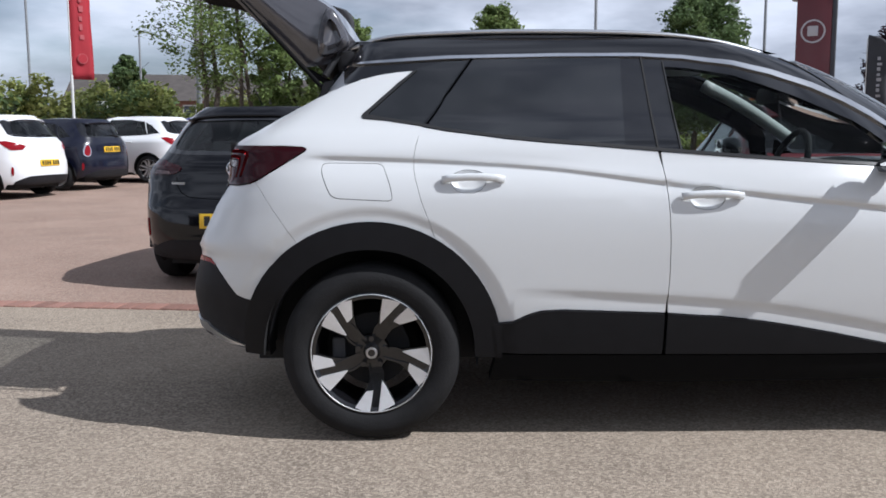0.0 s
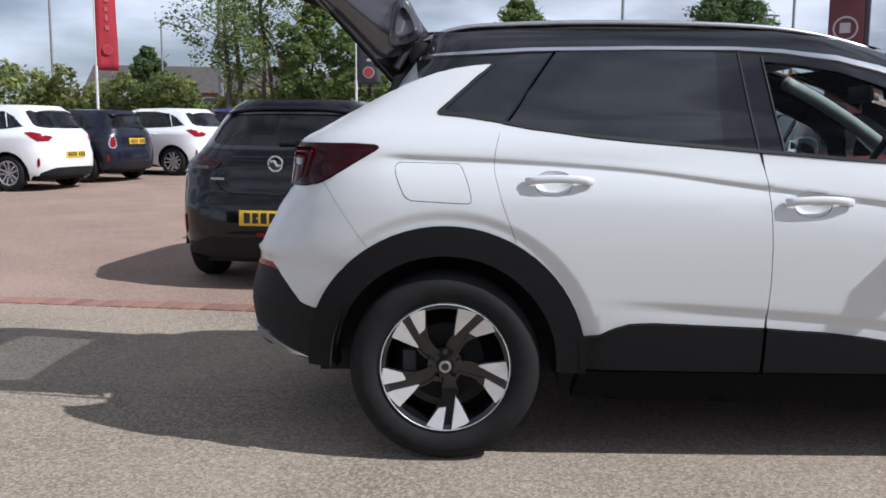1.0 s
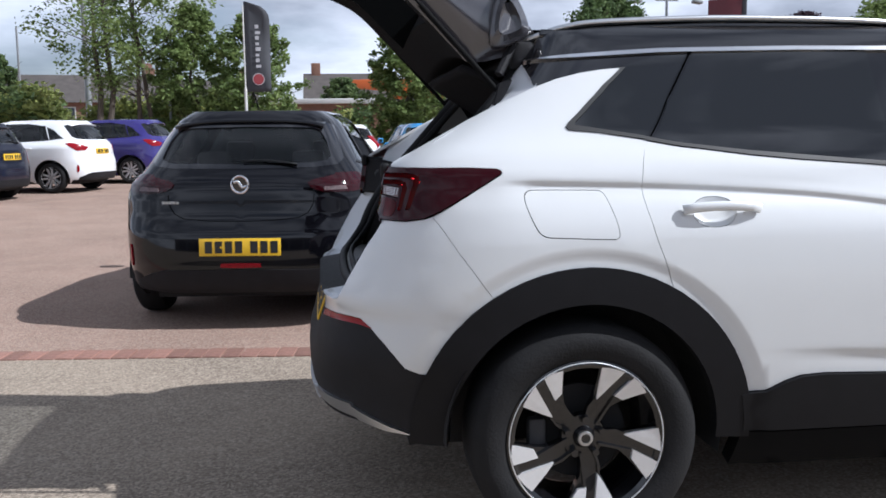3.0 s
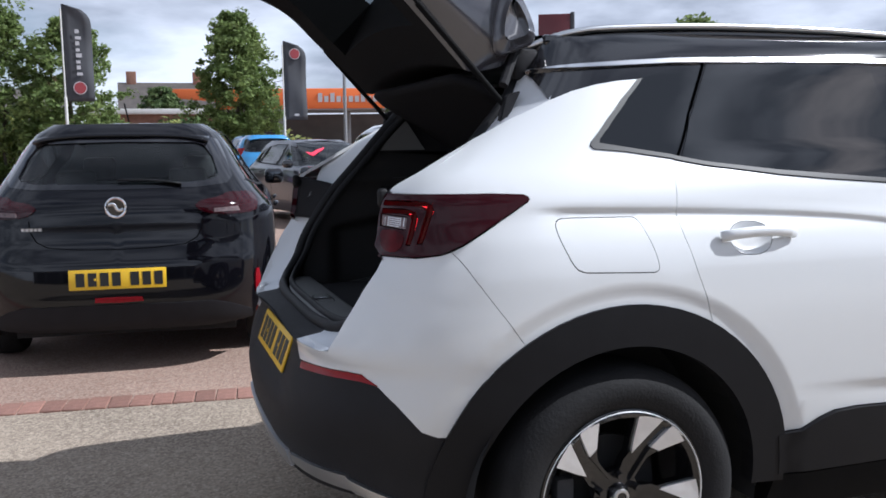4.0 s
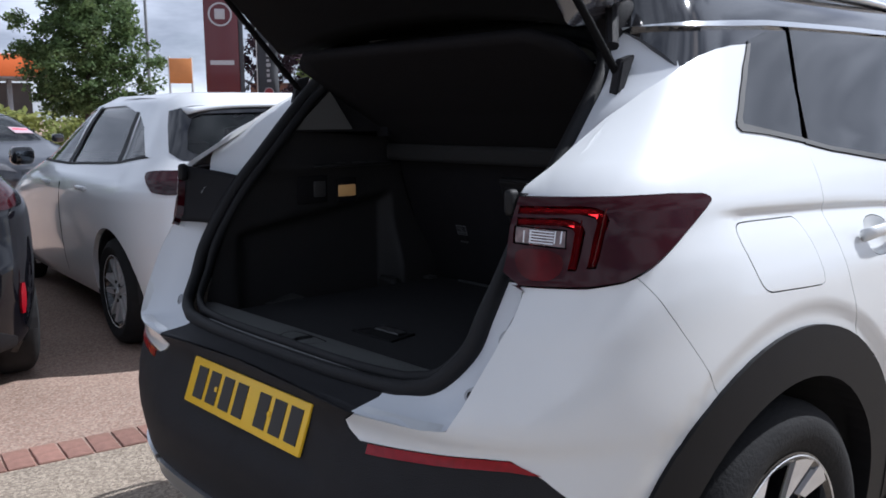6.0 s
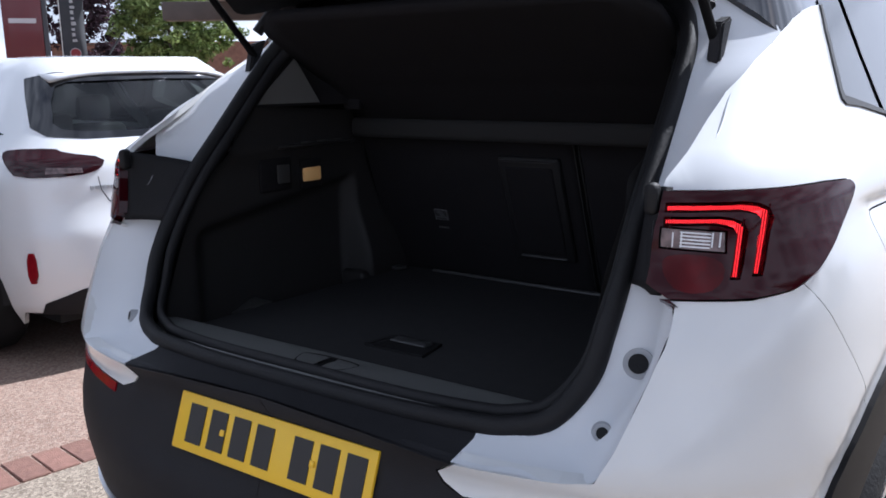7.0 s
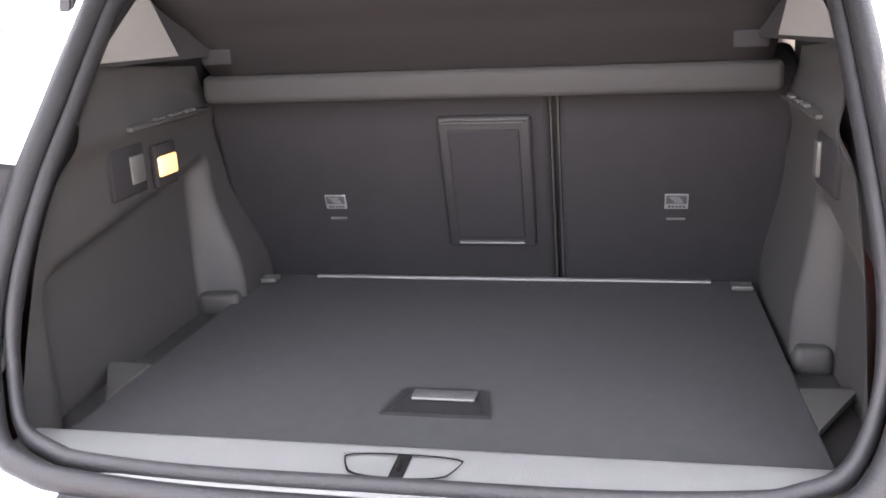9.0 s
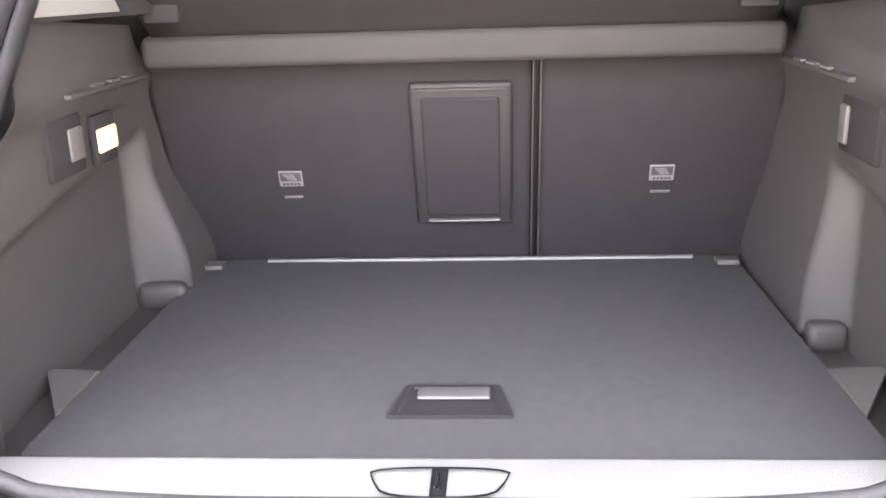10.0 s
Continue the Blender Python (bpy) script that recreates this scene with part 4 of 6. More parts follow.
# dark liner behind the outer panels
both("body_liner", [S.x(-.40, 1.10), S.x(-.40, .90), *[S.x(x, z) for x, z in circle(0, .36, .44, 150, 6, 16)], S.x(.5, .28), S.x(2.2, .28), S.x(2.2, 1.03), S.x(1.1, 1.09), S.x(.2, 1.15)], M_DARK, off=-.045, skirt=False)
both("body_liner", [S.x(-.42, .92), S.x(-.52, .62), S.x(-.54, .42), S.y(.0, .40), S.y(0, .70), S.y(.40, .70), S.y(.70, .72), S.y(.76, .90)], M_DARK, off=-.03, skirt=False)
box("underbody", (-.50, -.60, .26), (3.2, .60, .34), M_DARK, suv)
for cx in (0, 2.675):
    for side in (1, -1):
        m = pose(cx, -.805 * side, .352) if side > 0 else pose(cx, .805, .352, 0, 0, 180)
        alloy_wheel(suv, m, .352, .236, .225, "blade", turn=-36)
number_plate(suv, Matrix.Translation((-.766, -.010, .668)) @ Matrix.Rotation(radians(-90), 4, "Z") @ Matrix.Rotation(radians(-20), 4, "X"))

# ---- boot: jamb, seal, trims, seats ----
def lr(path):
    """A path from the sill's middle up the right to the roof's middle, closed by its mirror image."""
    right = [Vector(p) for p in path]
    return right + [Vector((p.x, -p.y, p.z)) for p in right[-2:0:-1]]


SEAL = lr([(-.684, 0, .767), (-.681, -.25, .768), (-.668, -.415, .773), (-.655, -.472, .779), (-.632, -.530, .799), (-.585, -.568, .86), (-.553, -.580, .93), (-.507, -.584, 1.005), (-.44, -.580, 1.10), (-.35, -.574, 1.20), (-.262, -.566, 1.30), (-.187, -.553, 1.385), (-.135, -.51, 1.452), (-.104, -.42, 1.486), (-.09, -.25, 1.500), (-.085, 0, 1.505)])
MID = lr([(-.704, 0, .764), (-.701, -.25, .763), (-.692, -.420, .760), (-.682, -.505, .760), (-.640, -.592, .766), (-.536, -.638, .86), (-.504, -.646, .935), (-.474, -.644, 1.01), (-.43, -.630, 1.10), (-.355, -.620, 1.20), (-.262, -.606, 1.30), (-.176, -.585, 1.395), (-.118, -.540, 1.475), (-.087, -.44, 1.515), (-.072, -.25, 1.532), (-.067, 0, 1.538)])
edge = lambda y, z: S.pt(*S.y(y, z), -.002)
OUT = lr([edge(0, .769), edge(.25, .762), edge(.426, .748), edge(.53, .751), edge(.648, .758), edge(.686, .865), edge(.704, .942), edge(.702, .992), edge(.636, 1.105) + Vector((.070, 0, 0)), S.pt(*S.x(-.435, 1.225), -.002), S.pt(*S.x(-.290, 1.311), -.002), S.pt(*S.x(-.106, 1.399), -.002), edge(.550, 1.50), Vector((-.085, -.45, 1.565)), Vector((-.075, -.25, 1.576)), Vector((-.07, 0, 1.58))])
seal_s, mid_s, out_s = (smooth_path(p, 6, True) for p in (SEAL, MID, OUT))
k = len(seal_s)
bottom = [abs(p.y) < .427 and p.z < .9 for p in out_s]
top_side = [p.z > 1.468 and abs(p.y) < .52 for p in mid_s]
for name, mat, flag in (("boot_jamb", M_JAMB, 0), ("boot_jamb", M_JAMB, -1), ("bumper_step", M_CLAD, 1), ("roof_channel", M_LINING, 2)):
    verts = [*seal_s, *mid_s, *out_s]
    faces = []
    for i in range(k):
        j = (i + 1) % k
        if (1 if bottom[i] and bottom[j] else 2 if top_side[i] and top_side[j] else 0 if mid_s[i].y < 0 else -1) == flag:
            faces += [(i, j, k + j, k + i), (k + i, k + j, 2 * k + j, 2 * k + i)]
    mesh_object(name, verts, faces, mat, suv, ("white painted jamb round the boot opening", "ribbed black loading step", "black roof channel over the boot")[max(0, flag)], True)
sweep("boot_seal", seal_s, .016, .020, M_RUBBER, suv, "black rubber boot seal", closed=True)
inner = [p + Vector((.018, 0, 0)) + (Vector((-.3, 0, 1.12)) - p).normalized() * .022 for p in seal_s]
sweep("seal_lip", inner, .010, .016, M_RUBBER, suv, closed=True, seg=8)
# grey puts the shade of the plug dimples into the socket colour
M_SOCKET_SHADE = material("white socket greyed for dimple shade", (.36, .37, .39), .6, vary=.05)
for side in (1, -1):
    for (x, y, z), r in (((-.534, -.627, .880), .016), ((-.618, -.609, .789), .0095)):
        c, ax = Vector((x, y * side, z)), Vector((-.84, -.46 * side, .28)).normalized()
        bm = bmesh.new()
        add_rod(bm, c + ax * .0045, c - ax * .03, r * 1.45 + .001, r * 1.8 + .002, 24)
        pl = part("jamb_socket", bm, M_SOCKET_SHADE, suv, smooth=True)
        bm = bmesh.new()
        add_rod(bm, c + ax * .0065, c - ax * .03, r, r * .8, 20)
        part("rubber_plug", bm, M_RUBBER, pl, "black rubber plug", smooth=True)
    # rain channel bracket and hinge arm high in the jamb
    bm = bmesh.new()
    vs = [bm.verts.new((x, -y * side, z)) for y in (.622, .598) for x, z in ((-.224, 1.340), (-.200, 1.345), (-.160, 1.424), (-.206, 1.412))]
    for f in ((0, 1, 2, 3), (7, 6, 5, 4), (0, 4, 5, 1), (1, 5, 6, 2), (2, 6, 7, 3), (3, 7, 4, 0)):
        bm.faces.new([vs[i] for i in f])
    bmesh.ops.bevel(bm, geom=bm.edges[:], offset=.004, segments=2, affect="EDGES")
    part("strut_bracket", bm, M_CLAD, suv, "black strut bracket", smooth=True)
    box("gate_hinge", (-.150, -.555 * side, 1.458), (-.072, -.495 * side, 1.546), M_CLAD, suv, "black tailgate hinge", bevel=.014)
    bm = bmesh.new()
    for a, b in (((-.20, -.59 * side, 1.44), (-.13, -.53 * side, 1.56)), ((-.13, -.53 * side, 1.56), (-.06, -.50 * side, 1.575))):
        add_rod(bm, a, b, .014, .014, 8)
    part("hinge_arm", bm, M_CLAD, suv, smooth=True)
# black cheeks between the seal and the tail lamps, set a little below the lamp's edge
for side in (1, -1):
    def cheek(u, v, side=side):
        a = Vector((-.500, .588, 1.000)).lerp(Vector((-.418, .580, 1.130)), u)
        b = Vector((-.578, .664, 1.006)).lerp(Vector((-.556, .668, 1.166)), u)
        p = a.lerp(b, v)
        return (p.x + .010 * math.sin(math.pi * v), -side * p.y, p.z)
    ck = sheet("lamp_cheek", cheek, 10, 8, M_CLAD, suv, "black cover between boot seal and tail lamp", .016)
    ck.modifiers["thick"].offset = 1 if side > 0 else -1
    bm = bmesh.new()
    add_box(bm, (-.580, -side * .668, 1.124), (-.552, -side * .648, 1.172), .0095, 4)
    part("rubber_buffer", bm, M_RUBBER, suv, "black rubber tailgate buffer", smooth=True)
# floor, sill cover and latch
FLOOR = .752
boot_floor = sheet("boot_floor", lambda u, v: (-.540 + u * .83, (2 * v - 1) * .526, FLOOR + .0015 * math.sin(7 * u) * math.sin(9 * v)), 16, 16, M_CARPET, suv, "dark carpeted boot floor")


def sill(u, v):
    e = abs(2 * v - 1)
    x0 = -.668 + .075 * e ** 4
    if u < .06:
        return (x0, (2 * v - 1) * .548, .772)
    t = (u - .06) / .94
    z = .7805 + .003 * math.sin(math.pi * t) if t < .97 else .750
    return (x0 + (-.545 - x0) * min(1, t / .97), (2 * v - 1) * (.548 - .012 * t), z)


sill_cover = sheet("sill_cover", sill, 34, 32, M_SILLTRIM, suv, "grey plastic boot sill cover")
outline_latch = soften([(-.079, -.571), (.079, -.571), (.073, -.600), (.056, -.634), (-.056, -.634), (-.073, -.600)], 2)
mid_l = (0.0, -.600)
verts = [(x, y, .7856) for y, x in outline_latch] + [(mid_l[1] + (x - mid_l[1]) * .86, y * .965, .7856) for y, x in outline_latch]
mesh_object("latch_outline", verts, [(i, (i + 1) % len(outline_latch), len(outline_latch) + (i + 1) % len(outline_latch), len(outline_latch) + i) for i in range(len(outline_latch))], M_LINING, sill_cover)
box("latch_slot", (-.628, -.009, .775), (-.574, .009, .7850), M_LINING, sill_cover)
# chrome rod added to make the white highlight in the slot
rod("latch_pin", (-.618, .002, .7862), (-.588, .002, .7862), .0022, M_CHROME, sill_cover)
# lifting handle of the floor
bm = bmesh.new()
low = [(-.396, -.082), (-.396, .082), (-.306, .064), (-.306, -.064)]
rim = [bm.verts.new((x, y, FLOOR - .004)) for x, y in low] + [bm.verts.new((x, y, FLOOR + .0045)) for x, y in low] \
    + [bm.verts.new((-.351 + (x + .351) * .84, y * .86, FLOOR + .0045)) for x, y in low] + [bm.verts.new((-.351 + (x + .351) * .78, y * .82, FLOOR + .0022)) for x, y in low]
for r in range(3):
    for i in range(4):
        bm.faces.new([rim[r * 4 + i], rim[r * 4 + (i + 1) % 4], rim[r * 4 + 4 + (i + 1) % 4], rim[r * 4 + 4 + i]])
bm.faces.new(rim[12:16])
handle = part("floor_handle", bm, M_HATCH, suv, "black floor handle recess with satin lever")
box("lever", (-.352, -.052, FLOOR + .003), (-.320, .046, FLOOR + .009), M_BRIGHT, handle, "satin silver lever", bevel=.003)
# rear seat backs, leaning to the rear
LEAN_X = -.345


def on_seat(y, z, out=0.0):
    return Vector((.285 + (z - .745) * LEAN_X - out, y, z - out * .33))


def seat_block(name, y0, y1, z0, z1, depth, mat, parent, label="", bevel=.018, out=0.0):
    bm = bmesh.new()
    add_box(bm, (0, y0, 0), (depth, y1, (z1 - z0) / math.cos(math.atan(.345))), bevel, 3)
    base = on_seat(0, z0, out)
    return part(name, bm, mat, parent, label, Matrix.Translation((base.x, 0, base.z)) @ Matrix.Rotation(math.atan(LEAN_X), 4, "Y"), smooth=True)


wide = seat_block("rear_seat_back", -.128, .568, .70, 1.195, .13, M_SEAT, suv, "dark felt-backed rear seat, wide part")
narrow = seat_block("rear_seat_back", -.575, -.142, .70, 1.195, .13, M_SEAT, suv, "dark felt-backed rear seat, narrow part")
seat_block("seat_divider", -.150, -.120, .70, 1.185, .08, M_HATCH, suv, "", .004, -.03)
for y in (-.129, -.143):
    seat_block("divider_edge", y - .0015, y + .0015, .72, 1.180, .02, M_TRIM, suv, "", .001, -.004)
hatch = seat_block("ski_hatch", -.092, .092, .838, 1.120, .02, M_HATCH, wide, "raised black ski hatch frame", .008, .012)
for ob in (hatch,):
    ob.parent = suv
seat_block("hatch_door", -.070, .072, .858, 1.096, .02, M_SEAT, suv, "", .006, .016)
# lighter strip paints the light on the frame's top edge
seat_block("hatch_lip", -.082, .082, 1.110, 1.114, .01, M_TRIM, suv, "", .003, .020)
seat_block("hatch_edge", -.068, .070, .847, .851, .01, M_BRIGHT, suv, "", .002, .018)
M_LABEL = material("white label print", (.070, .070, .074), .6)
for y in (.330, -.369):
    seat_block("child_seat_label", y - .0225, y + .0225, .920, .951, .004, M_LABEL, suv, "small printed child seat anchor label", .001, .003)
    seat_block("label_print", y - .020, y + .020, .931, .949, .004, M_DARK, suv, "", .001, .0036)
    for k in range(4):
        seat_block("label_mark", y - .013 + .002 * k, y + .004 + .0035 * k, .9335 + .0035 * k, .9352 + .0035 * k, .004, M_LABEL, suv, "", .0005, .0042)
    for k in range(5):
        seat_block("label_bar", y - .017 + .007 * k, y - .012 + .007 * k, .9225, .9275, .004, M_DARK, suv, "", .0005, .0036)
    seat_block("anchor_slot", y - .018, y + .018, .895, .899, .01, M_FOOT, suv, "", .001, .004)
rod("floor_rail", on_seat(.402, .757, .012), on_seat(-.444, .757, .012), .0062, M_BRIGHT, suv, "thin bright rail at the seat foot")
for y0, y1 in ((.43, .49), (-.535, -.475)):
    rod("lashing_eye", on_seat(y0, .748, .06), on_seat(y1, .748, .06), .0062, M_BRIGHT, suv)
# raised parcel shelf and its bar
M_BAR = material("grey felt edge", (0.0060, 0.0059, 0.0060), .85, vary=.08, scale=20.0, bump=.3, bump_scale=500.0)
shelf_bar = box("shelf_bar", (.072, -.535, 1.160), (.120, .535, 1.214), M_BAR, suv, "grey padded edge over the seat backs", bevel=.014, seg=4)

def shelf_at(u, v):
    w = .515 - .16 * max(0.0, u - .82) ** 2 / .0324 * .5
    return (.095 - .395 * u, (2 * v - 1) * w, 1.203 + .262 * u + .012 * math.sin(math.pi * u) + .004 * (1 if .3 < u < .36 else 0))


shelf = sheet("parcel_shelf", shelf_at, 18, 16, M_SEAT, suv, "black parcel shelf, lifted", .022)
for s in (1, -1):
    box("shelf_hook", (.010, s * .470 - .030, 1.238), (.034, s * .470 + .030, 1.275), M_SEAT, suv, "grey shelf clip", bevel=.006)
# side trims
seal_x = table((.74, -.575), (.80, -.568), (.87, -.545), (.93, -.520), (1.01, -.482), (1.10, -.415), (1.20, -.325), (1.30, -.235), (1.385, -.160), (1.452, -.110), (1.50, -.085))


def trim_wall(side):
    end, block = (.112, .512) if side < 0 else (-.100, .538)

    def f(u, v):
        top = 1.262 - .03 * u
        z = FLOOR - .05 + (top - FLOOR + .05) * v
        xs0 = seal_x(max(z, .74))
        x = xs0 + (.285 + (z - .745) * LEAN_X - xs0) * u
        up = lambda t, w: 1 / (1 + math.exp(-max(-40, min(40, t / w))))
        # below an arched edge the wall steps back into a long pocket, closed by a block before the seat
        inner = block + (.562 - block) * ease((z - FLOOR - .03) / .22)
        under = up(1.020 + .15 * (x + .05) - z, .007)
        low = .556 + (.046 * up(x + .44, .012) if x < end - .03 else .046 - (.602 - inner) * ease((x - end + .03) / .045))
        y = (.556 + .010 * u) * (1 - under) + low * under - .014 * math.exp(-u / .05)
        y -= .016 * math.exp(-((z - 1.15) / .03) ** 2)
        return (x, -side * y, z)
    return f


for side in (1, -1):
    wall = sheet("side_trim", trim_wall(side), 110, 72, M_TRIM, suv, "dark moulded plastic boot side trim")
    def pillar(u, v, sd=side):
        z = 1.262 + .112 * v
        x = seal_x(z) + .012
        return (x + u * (.172 * (1 - v) + .004), -sd * (.551 - .045 * v - .055 * u * (1 - v)), z)

    def upper(u, v, sd=side):
        z = 1.255 + .24 * v
        x = seal_x(z) + .008
        return (x + u * (.27 + .1 * v), -sd * (.556 - .05 * v - .075 * u), z)
    sheet("pillar_trim", pillar, 8, 8, M_PILLAR, suv, "pale triangle of roof pillar trim")
    sheet("upper_trim", upper, 8, 10, M_SEAT, suv)
    box("trim_backing", (-.235, -side * .590, 1.17), (.25, -side * .578, 1.31), M_LINING, suv)
    # shelf support ledge with clips
    box("shelf_ledge", (-.20, -side * .565, 1.144), (.10, -side * .532, 1.156), M_TRIM, suv, bevel=.008)
    for i in range(3):
        box("ledge_clip", (-.12 + .06 * i, -side * .542, 1.155), (-.085 + .06 * i, -side * .533, 1.159), M_FOOT, suv)
    # recess of the lamp on the left, a bag hook on the right
    if side < 0:
        pod = box("boot_lamp", (-.250, .550, 1.036), (-.142, .565, 1.124), M_SEAT, suv, "small boot lamp and switch, lit warm", bevel=.006)
        box("lamp_switch", (-.195, .546, 1.056), (-.152, .552, 1.104), M_FOOT, pod, bevel=.003)
        box("lamp_frame", (-.110, .548, 1.032), (-.034, .560, 1.110), M_SEAT, pod, bevel=.004)
        box("lamp_lens", (-.106, .543, 1.052), (-.040, .550, 1.088), material("warm lamp lens", (.5, .34, .16), .3, emit=(1.0, .52, .17), emit_strength=.050), pod, "glowing warm lens", bevel=.004)
    else:
        pod = box("bag_hook_recess", (-.270, -.565, 1.044), (-.138, -.550, 1.126), M_SEAT, suv, "recess with a pale bag hook", bevel=.006)
        box("bag_hook", (-.175, -.552, 1.058), (-.150, -.544, 1.112), M_FOOT, pod, bevel=.003)
    # corner plate and moulded foot by the floor's edge
    box("pocket_floor", (-.56, -side * .612, FLOOR - .036), (.24, -side * .505, FLOOR - .026), M_TRIM, suv)
    verts = [(x, -side * y, z) for z in (FLOOR - .006, FLOOR + .004) for x, y in ((-.393, .527), (-.255, .527), (-.250, .603), (-.262, .603))]
    mesh_object("floor_corner", verts, [(0, 1, 2, 3), (7, 6, 5, 4), (0, 4, 5, 1), (1, 5, 6, 2), (2, 6, 7, 3), (3, 7, 4, 0)], M_FOOT, suv)
    lx, ly = (.094, .511) if side < 0 else (-.118, .538)
    box("pocket_ledge", (lx - .020, -side * .600, FLOOR - .030), (lx + .018, -side * ly, FLOOR + .020), M_TRIM, suv, bevel=.014, seg=4)
    box("strap_guide", (.205, -side * .520, FLOOR + .004), (.240, -side * .478, FLOOR + .014), M_FOOT, suv, bevel=.003)
M_ROOFCLOTH = material("pale pillar cloth", (0.52, 0.54, 0.52), 0.8, vary=0.05, bump=0.2, bump_scale=400.0)
bm = bmesh.new()
add_box(bm, (-.085, -.50, 1.505), (1.60, .50, 1.52), .005)
part("headliner", bm, M_ROOFCLOTH, suv, "pale cloth headliner")
# cabin seen through the open front window
for side in (1, -1):
    seat = box("front_seat", (1.05, -side * .62, .45), (1.55, -side * .14, .66), M_INT, suv, "dark front seat", bevel=.05)
    box("backrest", (.92, -side * .62, .55), (1.09, -side * .14, 1.16), M_INT, seat, bevel=.05)
    box("headrest", (.92, -side * .50, 1.19), (1.02, -side * .26, 1.37), M_INT, seat, bevel=.04)
box("rear_bench", (.30, -.60, .45), (.72, .60, .66), M_INT, suv, bevel=.05)
for y in (-.33, .12, .40):
    box("rear_headrest", (.10, y - .10, 1.19), (.19, y + .10, 1.32), M_SEAT, suv, bevel=.03)
dash = sheet("dashboard", lambda u, v: (1.86 + .42 * u, (2 * v - 1) * (.70 - .08 * u), 1.02 + .05 * math.sin(math.pi * u) + .03 * math.exp(-((v - .27) / .1) ** 2)), 12, 24, M_CLAD, suv, "black dashboard top", .25)
dash.modifiers["thick"].offset = -1
wheel = sweep("steering_wheel", [(1.80 + .06 * math.sin(a), -.36 + .185 * math.cos(a), 1.035 + .175 * math.sin(a)) for a in [2 * math.pi * i / 32 for i in range(32)]], .014, .014, M_CLAD, suv, "black steering wheel", closed=True)
box("wheel_boss", (1.79, -.44, .97), (1.85, -.28, 1.08), M_CLAD, wheel, bevel=.03)
box("inner_mirror", (1.815, -.13, 1.342), (1.842, .11, 1.418), M_CLAD, suv, "black rear-view mirror", bevel=.02)
for side in (1, -1):
    if side < 0:
        sweep("inner_pillar", smooth_path([(2.16, -side * .515, 1.165), (1.997, -side * .512, 1.276), (1.842, -side * .508, 1.370), (1.674, -side * .503, 1.456)], 5), .034, .034, M_ROOFCLOTH, suv, "pale cloth windscreen pillar")
    box("door_card", (1.15, -side * .86, .50), (2.05, -side * .80, 1.06), M_CLAD, suv, bevel=.02)
    box("centre_pillar", (1.07, -side * .80, .5), (1.16, -side * .76, 1.12), M_INT, suv, bevel=.01)
# ---- tailgate, hinged at the roof and swung up ----
GATE = 77
HINGE = Vector((-.075, 0, 1.560))
gate_m = Matrix.Translation(HINGE) @ Matrix.Rotation(radians(GATE), 4, "Y")
tailgate = new("tailgate")
tailgate.parent, tailgate.matrix_basis = suv, gate_m
tailgate["label"] = "raised white and black tailgate"
gi = gate_m.inverted()
# the gate as it stands open: inner and outer line of its side in x and z, with the half width
GATE_IN = [(-.085, 1.535, .50), (-.16, 1.502, .53), (-.28, 1.480, .548), (-.325, 1.512, .555), (-.406, 1.594, .565), (-.489, 1.676, .575), (-.592, 1.778, .588), (-.714, 1.842, .600), (-.85, 1.880, .600), (-.95, 1.895, .580), (-.985, 1.915, .560)]
GATE_OUT = [(-.070, 1.575, .52), (-.100, 1.612, .535), (-.150, 1.690, .545), (-.20, 1.735, .555), (-.30, 1.79, .565), (-.40, 1.86, .575), (-.51, 1.93, .59), (-.62, 1.985, .60), (-.756, 2.015, .60), (-.88, 1.985, .58), (-.985, 1.915, .56)]


def along(rows, t):
    """A point of such a line, t counted in rows."""
    i = min(int(t), len(rows) - 2)
    p, q = Vector(rows[i]), Vector(rows[i + 1])
    a = Vector(rows[i - 1]) if i else p * 2 - q
    b = Vector(rows[i + 2]) if i + 2 < len(rows) else q * 2 - p
    u = t - i
    return 0.5 * (2 * p + (q - a) * u + (2 * a - 5 * p + 4 * q - b) * u * u + (3 * p - a - 3 * q + b) * u ** 3)


def gate_sheet(name, rows, t0, t1, f0, f1, mat, label="", n=14, crown=.05, thick=0.0):
    """A crowned sheet between two rows and two fractions of the half width."""
    def f(u, v):
        x, z, w = along(rows, t0 + (t1 - t0) * u)
        g = f0 + (f1 - f0) * v
        return gi @ Vector((x, w * g, z + crown * (1 - g * g) * ease(x / -.3)))
    return sheet(name, f, max(4, int((t1 - t0) * 4)), n, mat, tailgate, label, thick)


